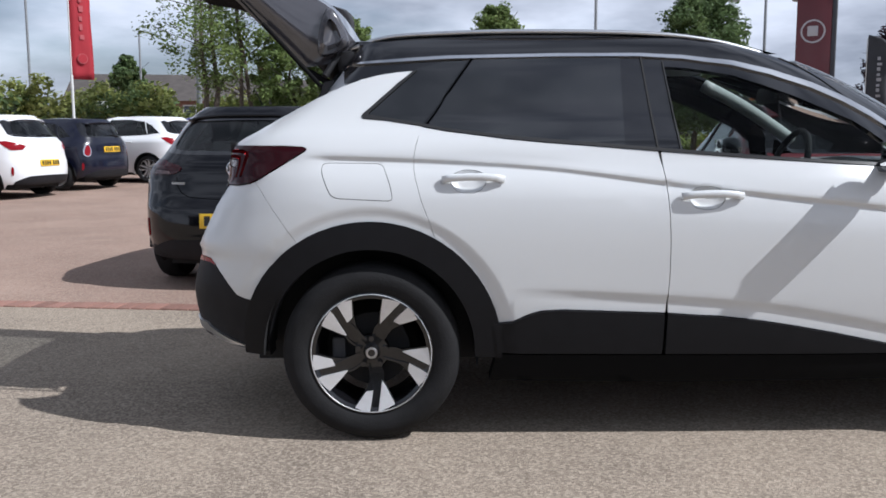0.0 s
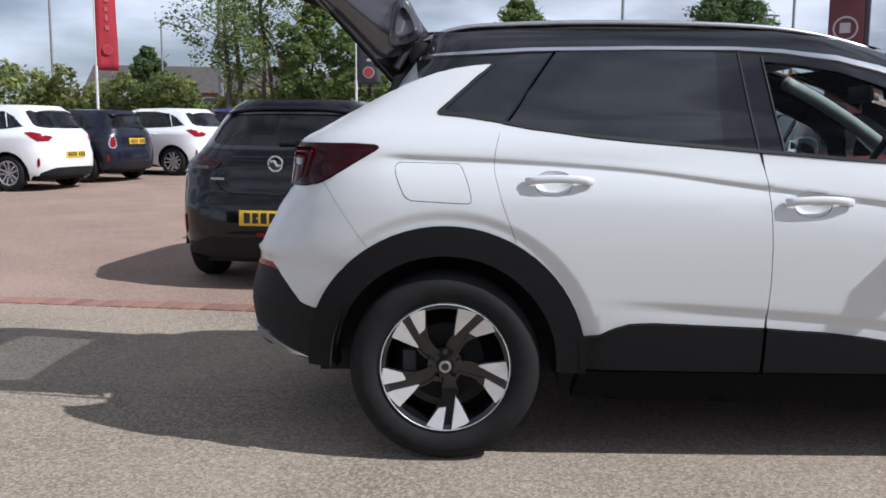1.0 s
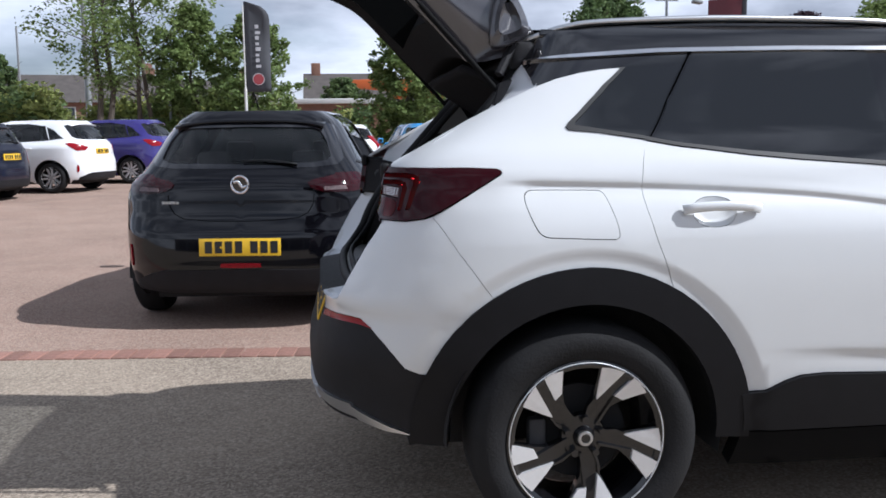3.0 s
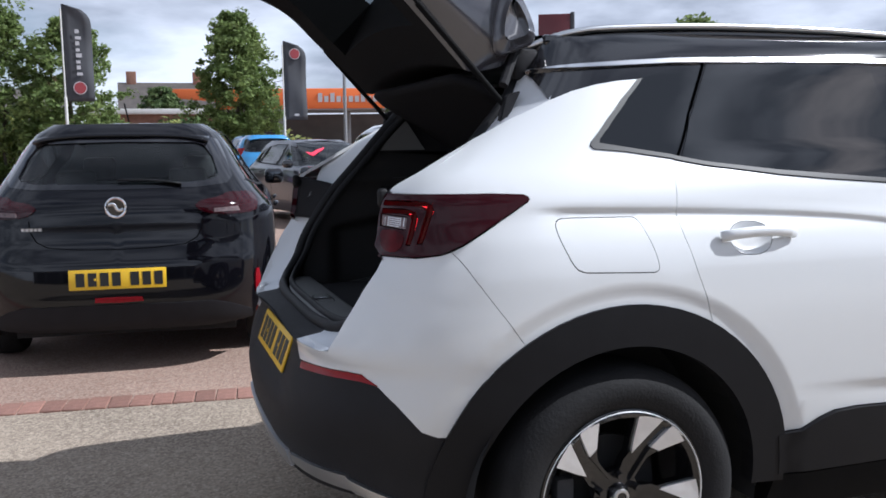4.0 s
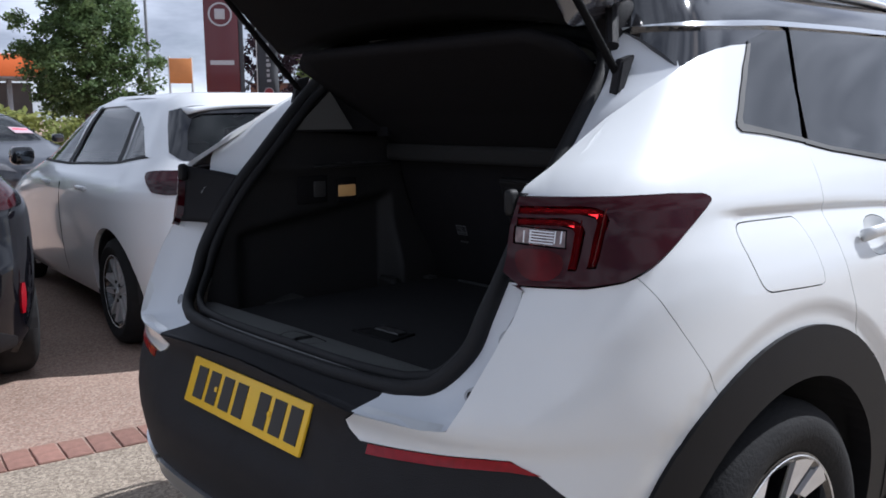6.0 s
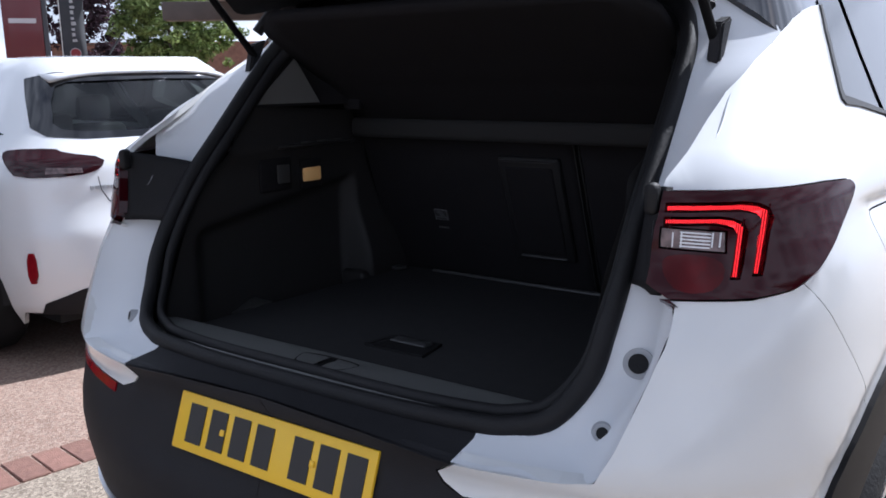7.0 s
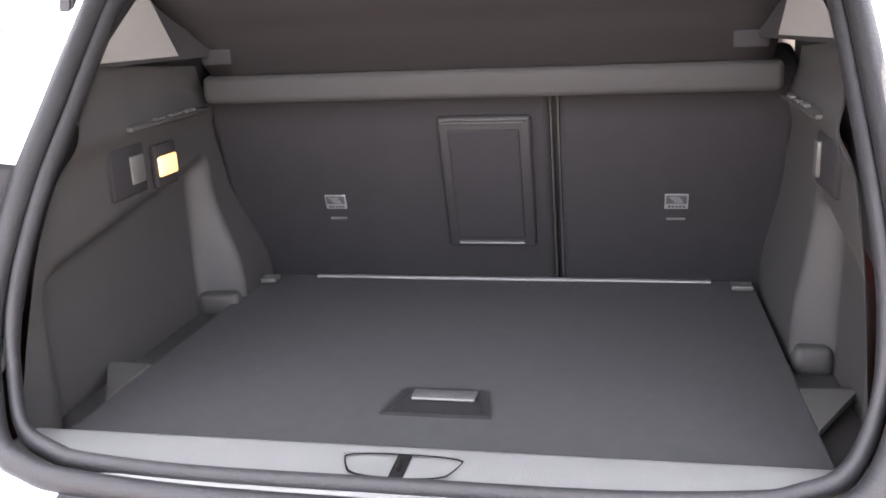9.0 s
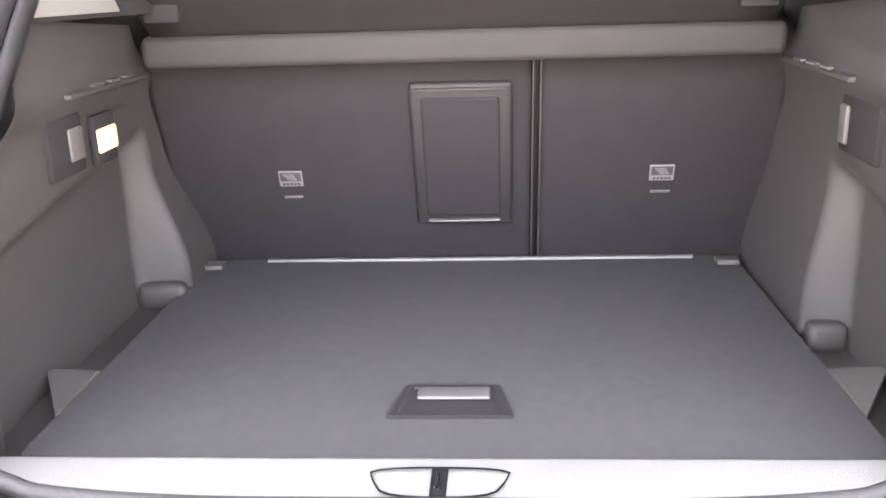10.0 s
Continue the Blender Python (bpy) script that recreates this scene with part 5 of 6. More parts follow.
gate_sheet("spoiler", GATE_OUT, 0, 4, -1, 1, M_GLOSSB, "gloss black roof spoiler")
gate_sheet("gate_glass", GATE_OUT, 4, 7, -.80, .80, M_TINT, "tinted rear window")
gate_sheet("gate_skin", GATE_OUT, 7, 10, -1, 1, M_WHITE, "white lower tailgate skin")
gate_sheet("gate_lining", GATE_IN, 0, 4, -1, 1, M_LINING, "black plastic tailgate lining")
gate_sheet("lining_lower", GATE_IN, 7, 10, -1, 1, M_LINING, "black plastic tailgate lining")
for sd in (1, -1):
    gate_sheet("gate_side", GATE_OUT, 4, 7, .80 * sd, 1.0 * sd, M_GLOSSB, n=3)
    gate_sheet("lining_side", GATE_IN, 4, 7, .76 * sd, 1.0 * sd, M_LINING, n=3)

    def reveal(u, v, sd=sd):
        a, b = along(GATE_IN, 4 + 3 * u), along(GATE_OUT, 4 + 3 * u)
        p = a.lerp(b, v)
        g = .76 + .04 * v
        return gi @ Vector((p.x, sd * p.z * g, p.y + .05 * (1 - g * g)))

    def flank(u, v, sd=sd):
        a, b = along(GATE_IN, 10 * u), along(GATE_OUT, 10 * u)
        p = a.lerp(b, v)
        out = .030 * v / .34 if v < .34 else .030 * math.cos((v - .34) / .66 * math.pi / 2) ** .8
        return gi @ Vector((p.x, -sd * (p.z + out * ease(u * 6)), p.y))
    sheet("window_reveal", reveal, 10, 3, M_LINING, tailgate)
    fl = sheet("gate_flank", flank, 40, 14, M_FLANK, tailgate, "glossy dark grey flank of the tailgate")
    fl.data.set_sharp_from_angle(angle=radians(24))
for t in (4, 7):
    def cross(u, v, t=t):
        a, b = along(GATE_IN, t), along(GATE_OUT, t)
        p = a.lerp(b, u)
        g = (2 * v - 1) * (.76 + .04 * u)
        return gi @ Vector((p.x, p.z * g, p.y + .05 * (1 - g * g) * ease(p.x / -.3)))
    sheet("window_reveal", cross, 3, 14, M_LINING, tailgate)
for sd in (1, -1):
    a, b = Vector((-.200, -.604 * sd, 1.382)), Vector((-.640, -.604 * sd, 1.862))
    mid = a.lerp(b, .56)
    rod("gas_strut", gi @ a, gi @ mid, .009, M_LINING, tailgate)
    rod("strut_rod", gi @ mid, gi @ b, .004, M_LINING, tailgate)
    # side blade of the spoiler, standing up over the roof's rear corner
    rim = soften([(-.232, 1.512), (-.226, 1.625), (-.190, 1.724), (-.152, 1.704), (-.104, 1.612), (-.097, 1.556), (-.165, 1.528)], 2)
    verts, n = [], len(rim)
    mx, mz = sum(p[0] for p in rim) / n, sum(p[1] for p in rim) / n
    for scale, y in ((1, .560), (1, .584), (.86, .600), (.55, .607)):
        verts += [gi @ Vector((mx + (x - mx) * scale, -y * sd, mz + (z - mz) * scale)) for x, z in rim]
    faces = [tuple(range(n)), tuple(range(4 * n - 1, 3 * n - 1, -1))] + [(r * n + i, r * n + (i + 1) % n, (r + 1) * n + (i + 1) % n, (r + 1) * n + i) for r in range(3) for i in range(n)]
    mesh_object("spoiler_blade", verts, faces, M_FLANK, tailgate, "pale glossy side blade of the spoiler", True)

# ---- the other parked cars ----
def paint(name, color, coat=0.8, rough=0.25):
    return material(name, color, rough, coat=coat, vary=0.03, scale=2.0)


def hatchback(name, label, m, mat, sx=1.0, sy=1.0, sz=1.0, wheel="plain", lamp="wide", plate_z=.60, badge=True, rear_black=False, tint=None, roof_mat=None, spoiler=True, group="parked cars", flat_tail=0.0):
    """A small five-door car, rear axle at the origin of m, nose along local +x."""
    car = thing(name, label, "car", m, group)
    zz = lambda *p: table(*[(z * sz, v) for z, v in p])
    ft = flat_tail
    sh = Shell(zz((.18, .80 * sy), (.3, .85 * sy), (.5, .875 * sy), (.7, .882 * sy), (.85, .875 * sy), (.92, .845 * sy), (.97, .80 * sy), (1.1, .705 * sy), (1.25, .615 * sy), (1.36, .535 * sy), (1.42, .44 * sy)),
               zz((.18, -.60 * sx), (.28, -.70 * sx), (.45, -.73 * sx), (.60, -.72 * sx), (.72, (-.68 - ft * .02) * sx), (.93, (-.655 - ft * .02) * sx), (1.0, (-.60 - ft * .06) * sx), (1.2, (-.46 - ft * .16) * sx), (1.33, (-.34 - ft * .24) * sx), (1.40, (-.27 - ft * .26) * sx), (1.43, (-.22 - ft * .28) * sx)),
               zz((.18, 3.2 * sx), (.3, 3.3 * sx), (.5, 3.34 * sx), (.65, 3.3 * sx), (.75, 3.12 * sx), (.85, 2.72 * sx), (.93, 2.35 * sx), (.97, 2.2 * sx), (1.1, 1.95 * sx), (1.25, 1.62 * sx), (1.36, 1.3 * sx), (1.42, .95 * sx)),
               .25 * sx, .9 * sx, 3.9, 4.4)
    X = lambda x, z: sh.x(x * sx, z * sz)
    Y = lambda y, z: sh.y(y * sy, z * sz)
    F = lambda y, z: sh.fy(y * sy, z * sz)
    wb = 2.54 * sx
    both_s = (1, -1)
    # windows
    g_side1 = [X(1.06, .985), X(1.98, .985), X(1.72, 1.15), X(1.42, 1.285), X(1.10, 1.335)]
    g_side2 = [X(.10, 1.02), X(1.00, .985), X(1.04, 1.335), X(.55, 1.345), X(.25, 1.30)]
    g_side3 = [X(-.22, 1.06), X(.04, 1.025), X(.17, 1.285), X(.0, 1.22)]
    g_back = [Y(0, 1.055), Y(.44, 1.062), Y(.53, 1.075), Y(.555, 1.10), Y(.520, 1.20), Y(.475, 1.268), Y(.42, 1.288), Y(0, 1.296)]
    g_wide = [Y(0, 1.025), Y(.46, 1.030), Y(.60, 1.045), Y(.632, 1.085), Y(.585, 1.22), Y(.545, 1.305), Y(.45, 1.332), Y(0, 1.338)]
    arch_r = [X(x / sx, z / sz) for x, z in circle(0, .30, .365, 200, -20, 20)]
    arch_f = [X(x / sx, z / sz) for x, z in circle(wb, .30, .365, 200, -20, 20)]
    body = [Y(0, .26), Y(0, 1.025)] + g_wide[1:-1] + [Y(0, 1.338), Y(0, 1.405), X(.1, 1.405), X(.8, 1.405), F(.3, 1.405), F(0, 1.405), F(0, 1.38), F(.48, 1.36), F(.58, 1.2), F(.66, .99), F(0, .99), F(0, .24), X(2.95, .24)] \
        + [X(2.92, .24)] + arch_f[::-1] + [X(2.15, .22), X(.42, .22)] + arch_r[::-1] + [X(-.42, .25), X(-.55, .25)]
    panel("body", sh, body, mat, car, holes=[g_side1, g_side2, g_side3], sides=both_s, step=.06, depth=.03)
    glass = tint or M_CARGLASS
    for s in both_s:
        panel("window_surround", sh, g_wide[:] + g_back[::-1], M_GLOSSB, car, sides=(s,), off=.002, step=.06)
    panel("rear_window", sh, g_back, glass, car, sides=both_s, off=-.006, skirt=False)
    for s in both_s:
        for g in (g_side1, g_side2, g_side3):
            panel("side_window", sh, g, glass, car, sides=(s,), off=-.006, skirt=False, step=.1)
        # black frame between the windows, wheels' mouldings, handles
        panel("window_frame", sh, [X(-.26, 1.055), X(.06, 1.015), X(1.02, .975), X(2.05, .975), X(1.98, .99), X(1.06, .99), X(1.05, 1.34), X(1.00, 1.34), X(.98, .992), X(.12, 1.025), X(.26, 1.305), X(.20, 1.30), X(.05, 1.03), X(-.20, 1.066)], M_RUBBER, car, sides=(s,), off=.003, step=.1, skirt=False)
        for hx in (.36, 1.20):
            sweep("door_handle", [sh.pt(*X(hx + .03 * i, .86), .012 + .02 * math.sin(math.pi * i / 6), s) for i in range(7)], .010, .014, mat, car, seg=8)
        for dx in (.96, 2.02):
            panel("door_gap", sh, [X(dx, .96), X(dx + .01, .96), X(dx + .02, .30), X(dx + .01, .30)], M_GAP, car, sides=(s,), off=.001, skirt=False, step=.1)
        if lamp == "wide":
            lp = [Y(.42, .945), Y(.58, .972), X(-.52, .992), X(-.36, .990), X(-.33, .970), X(-.42, .915), Y(.76, .872), Y(.55, .872), Y(.45, .895)]
            lp = soften(lp, 1)
        elif lamp == "round":
            lp = soften([Y(.60, .90), X(-.54, .90), X(-.53, .66), Y(.60, .66)], 2)
        elif lamp == "swept":
            lp = [Y(.50, .885), Y(.64, .93), X(-.40, .965), X(-.30, .955), X(-.45, .86), Y(.74, .815), Y(.58, .82)]
        else:
            lp = [Y(.70, .80), Y(.70, 1.12), X(-.46, 1.12), X(-.50, .80)]
        lm = panel("tail_light", sh, lp, M_LAMPW if lamp == "wide" else M_REFL, car, sides=(s,), off=.008, depth=.02)
        if lamp == "wide":
            panel("lamp_lens", sh, [Y(.53, .885), Y(.67, .885), Y(.66, .912), Y(.53, .906)], M_CLEAR, lm, sides=(s,), off=.011, step=.03)
        if lamp == "round":
            ring_o = soften([Y(.615, .88), X(-.56, .885), X(-.55, .675), Y(.615, .68)], 2)
            panel("lamp_ring", sh, lp, M_CHROME, car, holes=[ring_o], sides=(s,), off=.012)
        panel("rear_reflector", sh, soften([Y(.742, .40), Y(.768, .40), Y(.772, .54), Y(.746, .54)], 1), M_REFL, car, sides=(s,), off=.008)
        # front lamps
        panel("headlight", sh, [F(.52, .62), X(3.02, .66), X(2.86, .76), F(.60, .72)], M_HEAD, car, sides=(s,), off=.006)
        bm = bmesh.new()
        add_box(bm, (1.80 * sx, -s * (.98 * sy), .945 * sz), (1.93 * sx, -s * (.82 * sy), 1.075 * sz), .04, 3)
        dm = part("door_mirror", bm, M_GLOSSB if lamp == "wide" or mat is M_GREYCAR else mat, car, smooth=True)
        box("mirror_glass", (1.796 * sx, -s * (.952 * sy), .975 * sz), (1.803 * sx, -s * (.858 * sy), 1.048 * sz), M_MIRROR, dm, bevel=.003)
        for cx in (0, wb):
            mm = pose(cx, -.765 * s * sy, .302) if s > 0 else pose(cx, .765 * sy, .302, 0, 0, 180)
            alloy_wheel(car, mm, .302, .205, .19, wheel, turn=10 + 17 * cx)
            wheel_housing(car, cx, .30, .37, -.84 * s * sy, -.42 * s * sy)
    # tail: lower black bumper, gate gap, badge, plate, wiper, spoiler
    panel("lower_bumper", sh, [X(-.50, .25), Y(.72, .30), Y(.60, .36), Y(.5, .385), Y(0, .39), Y(0, .235), Y(.5, .235)], M_CLAD, car, sides=both_s, off=.006, depth=.03)
    seam = [(.470, .862), (.463, .80), (.432, .745), (.37, .712), (.2, .697), (0, .692)]
    panel("tailgate_gap", sh, [Y(y, z) for y, z in seam] + [Y(max(0, y - .004), z + .0035) for y, z in seam[::-1]], M_SEALG if mat is M_WHITE2 else M_GAP, car, sides=both_s, off=.002, skirt=False, step=.03)
    panel("front_grille", sh, [F(.48, .56), F(0, .55), F(0, .66), F(.46, .64)], M_GLOSSB, car, sides=both_s, off=.006)
    panel("front_intake", sh, [F(.5, .28), F(0, .28), F(0, .44), F(.46, .44)], M_CLAD, car, sides=both_s, off=.006)
    panel("windscreen", sh, [F(.66, .99), F(0, .99), F(0, 1.38), F(.48, 1.36), F(.58, 1.2)], glass, car, sides=both_s, off=-.006, skirt=False)
    if badge:
        p = sh.pt(*Y(0, .928), .006)
        bm = bmesh.new()
        add_rod(bm, (p.x + .01, 0, p.z), (p.x - .006, 0, p.z), .058, .054, 28)
        bd = part("badge", bm, M_GLOSSB, car, "round chrome badge", smooth=True)
        lathe("badge_ring", [(.060, -.010), (.054, -.014), (.047, -.010), (.047, .006), (.060, .006)], M_CHROME, bd, seg=28, closed=True, m=pose(p.x, 0, p.z, 0, 0, -90))
        sweep("badge_mark", smooth_path([(p.x - .008, .040, p.z + .012), (p.x - .010, .012, p.z + .020), (p.x - .010, -.012, p.z - .016), (p.x - .008, -.040, p.z - .010)], 4), .005, .010, M_CHROME, bd, seg=6)
        for i in range(5):
            yy = .50 - .023 * i
            q = sh.pt(*Y(yy, .815), .003, -1)
            box("badge_letter", (q.x - .002, q.y - .0085, q.z - .008), (q.x + .006, q.y + .0085, q.z + .008), M_SATIN, car)
    pz = plate_z * sz
    p = sh.raw(*sh.y(0, pz))
    t = sh.normal(*sh.y(.02, pz))
    number_plate(car, Matrix.Translation((p.x - .012, 0, pz)) @ Matrix.Rotation(radians(-90), 4, "Z") @ Matrix.Rotation(-math.asin(max(-.9, min(.9, t.z))), 4, "X"))
    sweep("rear_wiper", [sh.pt(*Y(.0 + .05 * i, 1.068 - .003 * i + .010 * math.sin(i * .5)), .016, 1) for i in range(8)], .014, .007, M_RUBBER, car, seg=6)
    if badge:
        panel("fog_lamp", sh, [Y(.13, .405), Y(0, .402), Y(0, .432), Y(.125, .430)], M_REFL, car, sides=both_s, off=.012)
    if spoiler:
        def sp(u, v):
            y = (2 * v - 1) * .50 * sy
            x = (-.315 - ft * .26) * sx - .05 * (1 - abs(2 * v - 1) ** 3) * (1 - u) + .30 * u
            return (x, y, (1.340 + .088 * u - .020 * u * u - .030 * (2 * v - 1) ** 4 - .010 * (2 * v - 1) ** 2) * sz)
        sheet("roof_spoiler", sp, 5, 20, roof_mat or mat, car, "", .016)
    h = lambda u, v: ((-.10 - ft * .24 + 1.27 * u) * sx, (2 * v - 1) * .50 * sy * (1 - .12 * max(0, u - .7)), (1.392 + .034 * math.sin(math.pi * min(1, .12 + .85 * u)) - .030 * (2 * v - 1) ** 4 - .008 * (2 * v - 1) ** 2) * sz)
    sheet("roof_panel", h, 12, 10, roof_mat or mat, car)
    sweep("aerial", [(.02, 0, 1.425 * sz), (-.05, 0, 1.475 * sz), (-.13, 0, 1.53 * sz)], .005, .005, M_RUBBER, car, seg=6)
    # cabin
    for s in both_s:
        st = box("front_seat", (.92 * sx, -s * .58 * sy, .40), (1.10 * sx, -s * .14 * sy, 1.02 * sz), M_INT, car, bevel=.05)
        box("headrest", (.90 * sx, -s * .46 * sy, 1.04 * sz), (.98 * sx, -s * .24 * sy, 1.20 * sz), M_INT, st, bevel=.04)
        box("rear_headrest", (.02, -s * .46 * sy, 1.0 * sz), (.10, -s * .22 * sy, 1.13 * sz), M_INT, car, bevel=.04)
    box("rear_seat", (.0, -.62 * sy, .40), (.16, .62 * sy, 1.0 * sz), M_INT, car, bevel=.05)
    box("cabin_floor", (-.55 * sx, -.66 * sy, .28), (2.9 * sx, .66 * sy, .42), M_DARK, car)
    box("dashboard", (1.72 * sx, -.68 * sy, .70), (2.15 * sx, .68 * sy, .97 * sz), M_CLAD, car, bevel=.05)
    box("underbody", (-.45 * sx, -.62 * sy, .17), (3.0 * sx, .62 * sy, .30), M_DARK, car)
    SHELLS[car.name] = (sh, F)
    return car


M_LAMPW = material("wine red lamp lens", (0.024, 0.0010, 0.0030), 0.06, vary=0.3, scale=9.0, spec=0.45)
SHELLS = {}
TURN = -math.degrees(math.atan(.135))


def parked(x, y, heading):
    """Rear axle over (x, y) on the yard, nose at that many degrees from +x."""
    return pose(x, y, gz(x, y), 0, 0, heading)


M_PURPLE = paint("deep violet-blue paint", (.030, .022, .16))
M_NAVY = paint("navy paint", (.0040, .0052, .016), coat=.3)
M_SKY = paint("light blue paint", (.05, .26, .55))
M_GREYCAR = paint("graphite paint", (.022, .024, .032), rough=.3)
M_PRICE = material("pale pink board", (.42, .32, .36), .7)
M_RED = paint("dark red paint", (.11, .006, .010))
M_WHITE2 = paint("plain white paint", (.78, .79, .80))
# beside the white suv
hatchback("black_hatchback", "glossy black small hatchback with round chrome badge", parked(-1.19, 3.12, 90 + TURN), M_BLACK, plate_z=.535, tint=M_GLASS)
hatchback("white_hatchback", "white small hatchback parked beside a black one", parked(1.03, 3.12, 93 + TURN), M_WHITE2, plate_z=.535, wheel="silver")
hatchback("red_hatchback", "dark red small car parked in the row", parked(3.35, 3.05, 90 + TURN), M_RED, plate_z=.535, badge=False)
# the row that faces away across the yard
hatchback("white_hatchback", "white hatchback with slim red tail lamps", parked(-7.34, 11.8, 168), M_WHITE2, sy=.98, sz=1.03, lamp="swept", plate_z=.60, badge=False, wheel="plain")
hatchback("navy_hatchback", "navy small hatchback with chrome-ringed lamps", parked(-6.95, 14.0, 166), M_NAVY, sx=.94, sy=.98, sz=.99, lamp="round", plate_z=.80, badge=False, flat_tail=.6)
hatchback("white_hatchback", "pale white hatchback in the row", parked(-5.93, 16.3, 166), M_WHITE2, sz=1.03, lamp="swept", plate_z=.80, badge=False, wheel="silver")
hatchback("violet_hatchback", "violet-blue hatchback in the row", parked(-4.96, 19.1, 166), M_PURPLE, sz=1.05, lamp="swept", plate_z=.80, badge=False, wheel="silver")
# beyond the black car
grey_car = hatchback("grey_hatchback", "dark grey hatchback facing the row, red tick on its screen", parked(1.71, 14.05, -78), M_GREYCAR, badge=False, wheel="silver")
hatchback("blue_hatchback", "light blue tall hatchback with upright lamps", parked(1.9, 19.7, 95), M_SKY, sz=1.08, lamp="tall", badge=False, plate_z=.80, flat_tail=.8)
hatchback("white_hatchback", "white hatchback beyond the black one", parked(-.15, 19.8, 95), M_WHITE2, lamp="tall", badge=False, plate_z=.80)
# red tick and pale price board behind the grey car's windscreen
sh, F = SHELLS[grey_car.name]
M_TICK = material("red tick sticker", (.75, .04, .09), .6)
panel("tick_sticker", sh, [F(.50, 1.20), F(.47, 1.16), F(.43, 1.13), F(.30, 1.19), F(.14, 1.245), F(.12, 1.27), F(.28, 1.235), F(.42, 1.185), F(.45, 1.20)], M_TICK, grey_car, sides=(1,), off=.004, step=.05, depth=.002)
panel("price_board", sh, [F(.18, 1.19), F(.46, 1.17), F(.50, 1.09), F(.20, 1.10)], M_PRICE, grey_car, sides=(-1,), off=.004, step=.05, depth=.002)
panel("price_bar", sh, [F(.22, 1.165), F(.44, 1.15), F(.45, 1.135), F(.22, 1.148)], M_TICK, grey_car, sides=(-1,), off=.006, step=.05, depth=.001)

# ---- trees, hedge, posts, flags, buildings ----
M_BARK = material("grey-brown bark", (0.085, 0.070, 0.055), 0.9, vary=0.3, scale=12.0, bump=0.6, bump_scale=40.0)


def leaf_material(name, a, b):
    m = material(name, a, 0.6, second=b, mix_scale=1.1, spec=0.25, mix_low=.38, mix_high=.62)
    nt = m.node_tree
    bsdf = nt.nodes["Principled BSDF"]
    geo = nt.nodes.new("ShaderNodeNewGeometry")
    mr = nt.nodes.new("ShaderNodeMapRange")
    mr.inputs["To Min"].default_value, mr.inputs["To Max"].default_value = 0.55, 1.5
    nt.links.new(geo.outputs["Random Per Island"], mr.inputs["Value"])
    mx = nt.nodes.new("ShaderNodeMix")
    mx.data_type, mx.blend_type = "RGBA", "MULTIPLY"
    mx.inputs["Factor"].default_value = 1.0
    nt.links.new(bsdf.inputs["Base Color"].links[0].from_socket, mx.inputs["A"])
    nt.links.new(mr.outputs["Result"], mx.inputs["B"])
    nt.links.new(mx.outputs["Result"], bsdf.inputs["Base Color"])
    out = nt.nodes["Material Output"]
    tl, ms = nt.nodes.new("ShaderNodeBsdfTranslucent"), nt.nodes.new("ShaderNodeMixShader")
    nt.links.new(mx.outputs["Result"], tl.inputs["Color"])
    ms.inputs["Fac"].default_value = 0.48
    nt.links.new(bsdf.outputs["BSDF"], ms.inputs[1])
    nt.links.new(tl.outputs["BSDF"], ms.inputs[2])
    nt.links.new(ms.outputs["Shader"], out.inputs["Surface"])
    return m


M_LEAF = leaf_material("mid green leaves", (0.140, 0.198, 0.066), (0.205, 0.265, 0.092))
M_LEAF2 = leaf_material("yellow-green leaves", (0.300, 0.315, 0.100), (0.200, 0.240, 0.080))
M_LEAF3 = leaf_material("dark green leaves", (0.090, 0.140, 0.058), (0.140, 0.195, 0.076))
M_PLUM = leaf_material("plum leaves", (0.035, 0.022, 0.030), (0.060, 0.035, 0.045))


def leaves(verts, faces, rng, centre, radius, count, size, squash=0.8):
    """Small folded leaves on the outside of a clump."""
    for _ in range(count):
        d = Vector((rng.gauss(0, 1), rng.gauss(0, 1), rng.gauss(0, 1)))
        if d.length < 1e-3:
            continue
        d.normalize()
        p = centre + Vector((d.x, d.y, d.z * squash)) * radius * rng.uniform(.45, 1.05)
        u = Vector((rng.gauss(0, 1), rng.gauss(0, 1), rng.gauss(0, .6))).normalized()
        w = u.cross(d)
        w = w.normalized() if w.length > 1e-3 else Vector((1, 0, 0))
        s = size * rng.uniform(.6, 1.35)
        k = len(verts)
        verts += [p - u * s, p + w * s * .5 + d * s * .15, p + u * s, p - w * s * .5 + d * s * .15]
        faces += [(k, k + 1, k + 2), (k, k + 2, k + 3)]


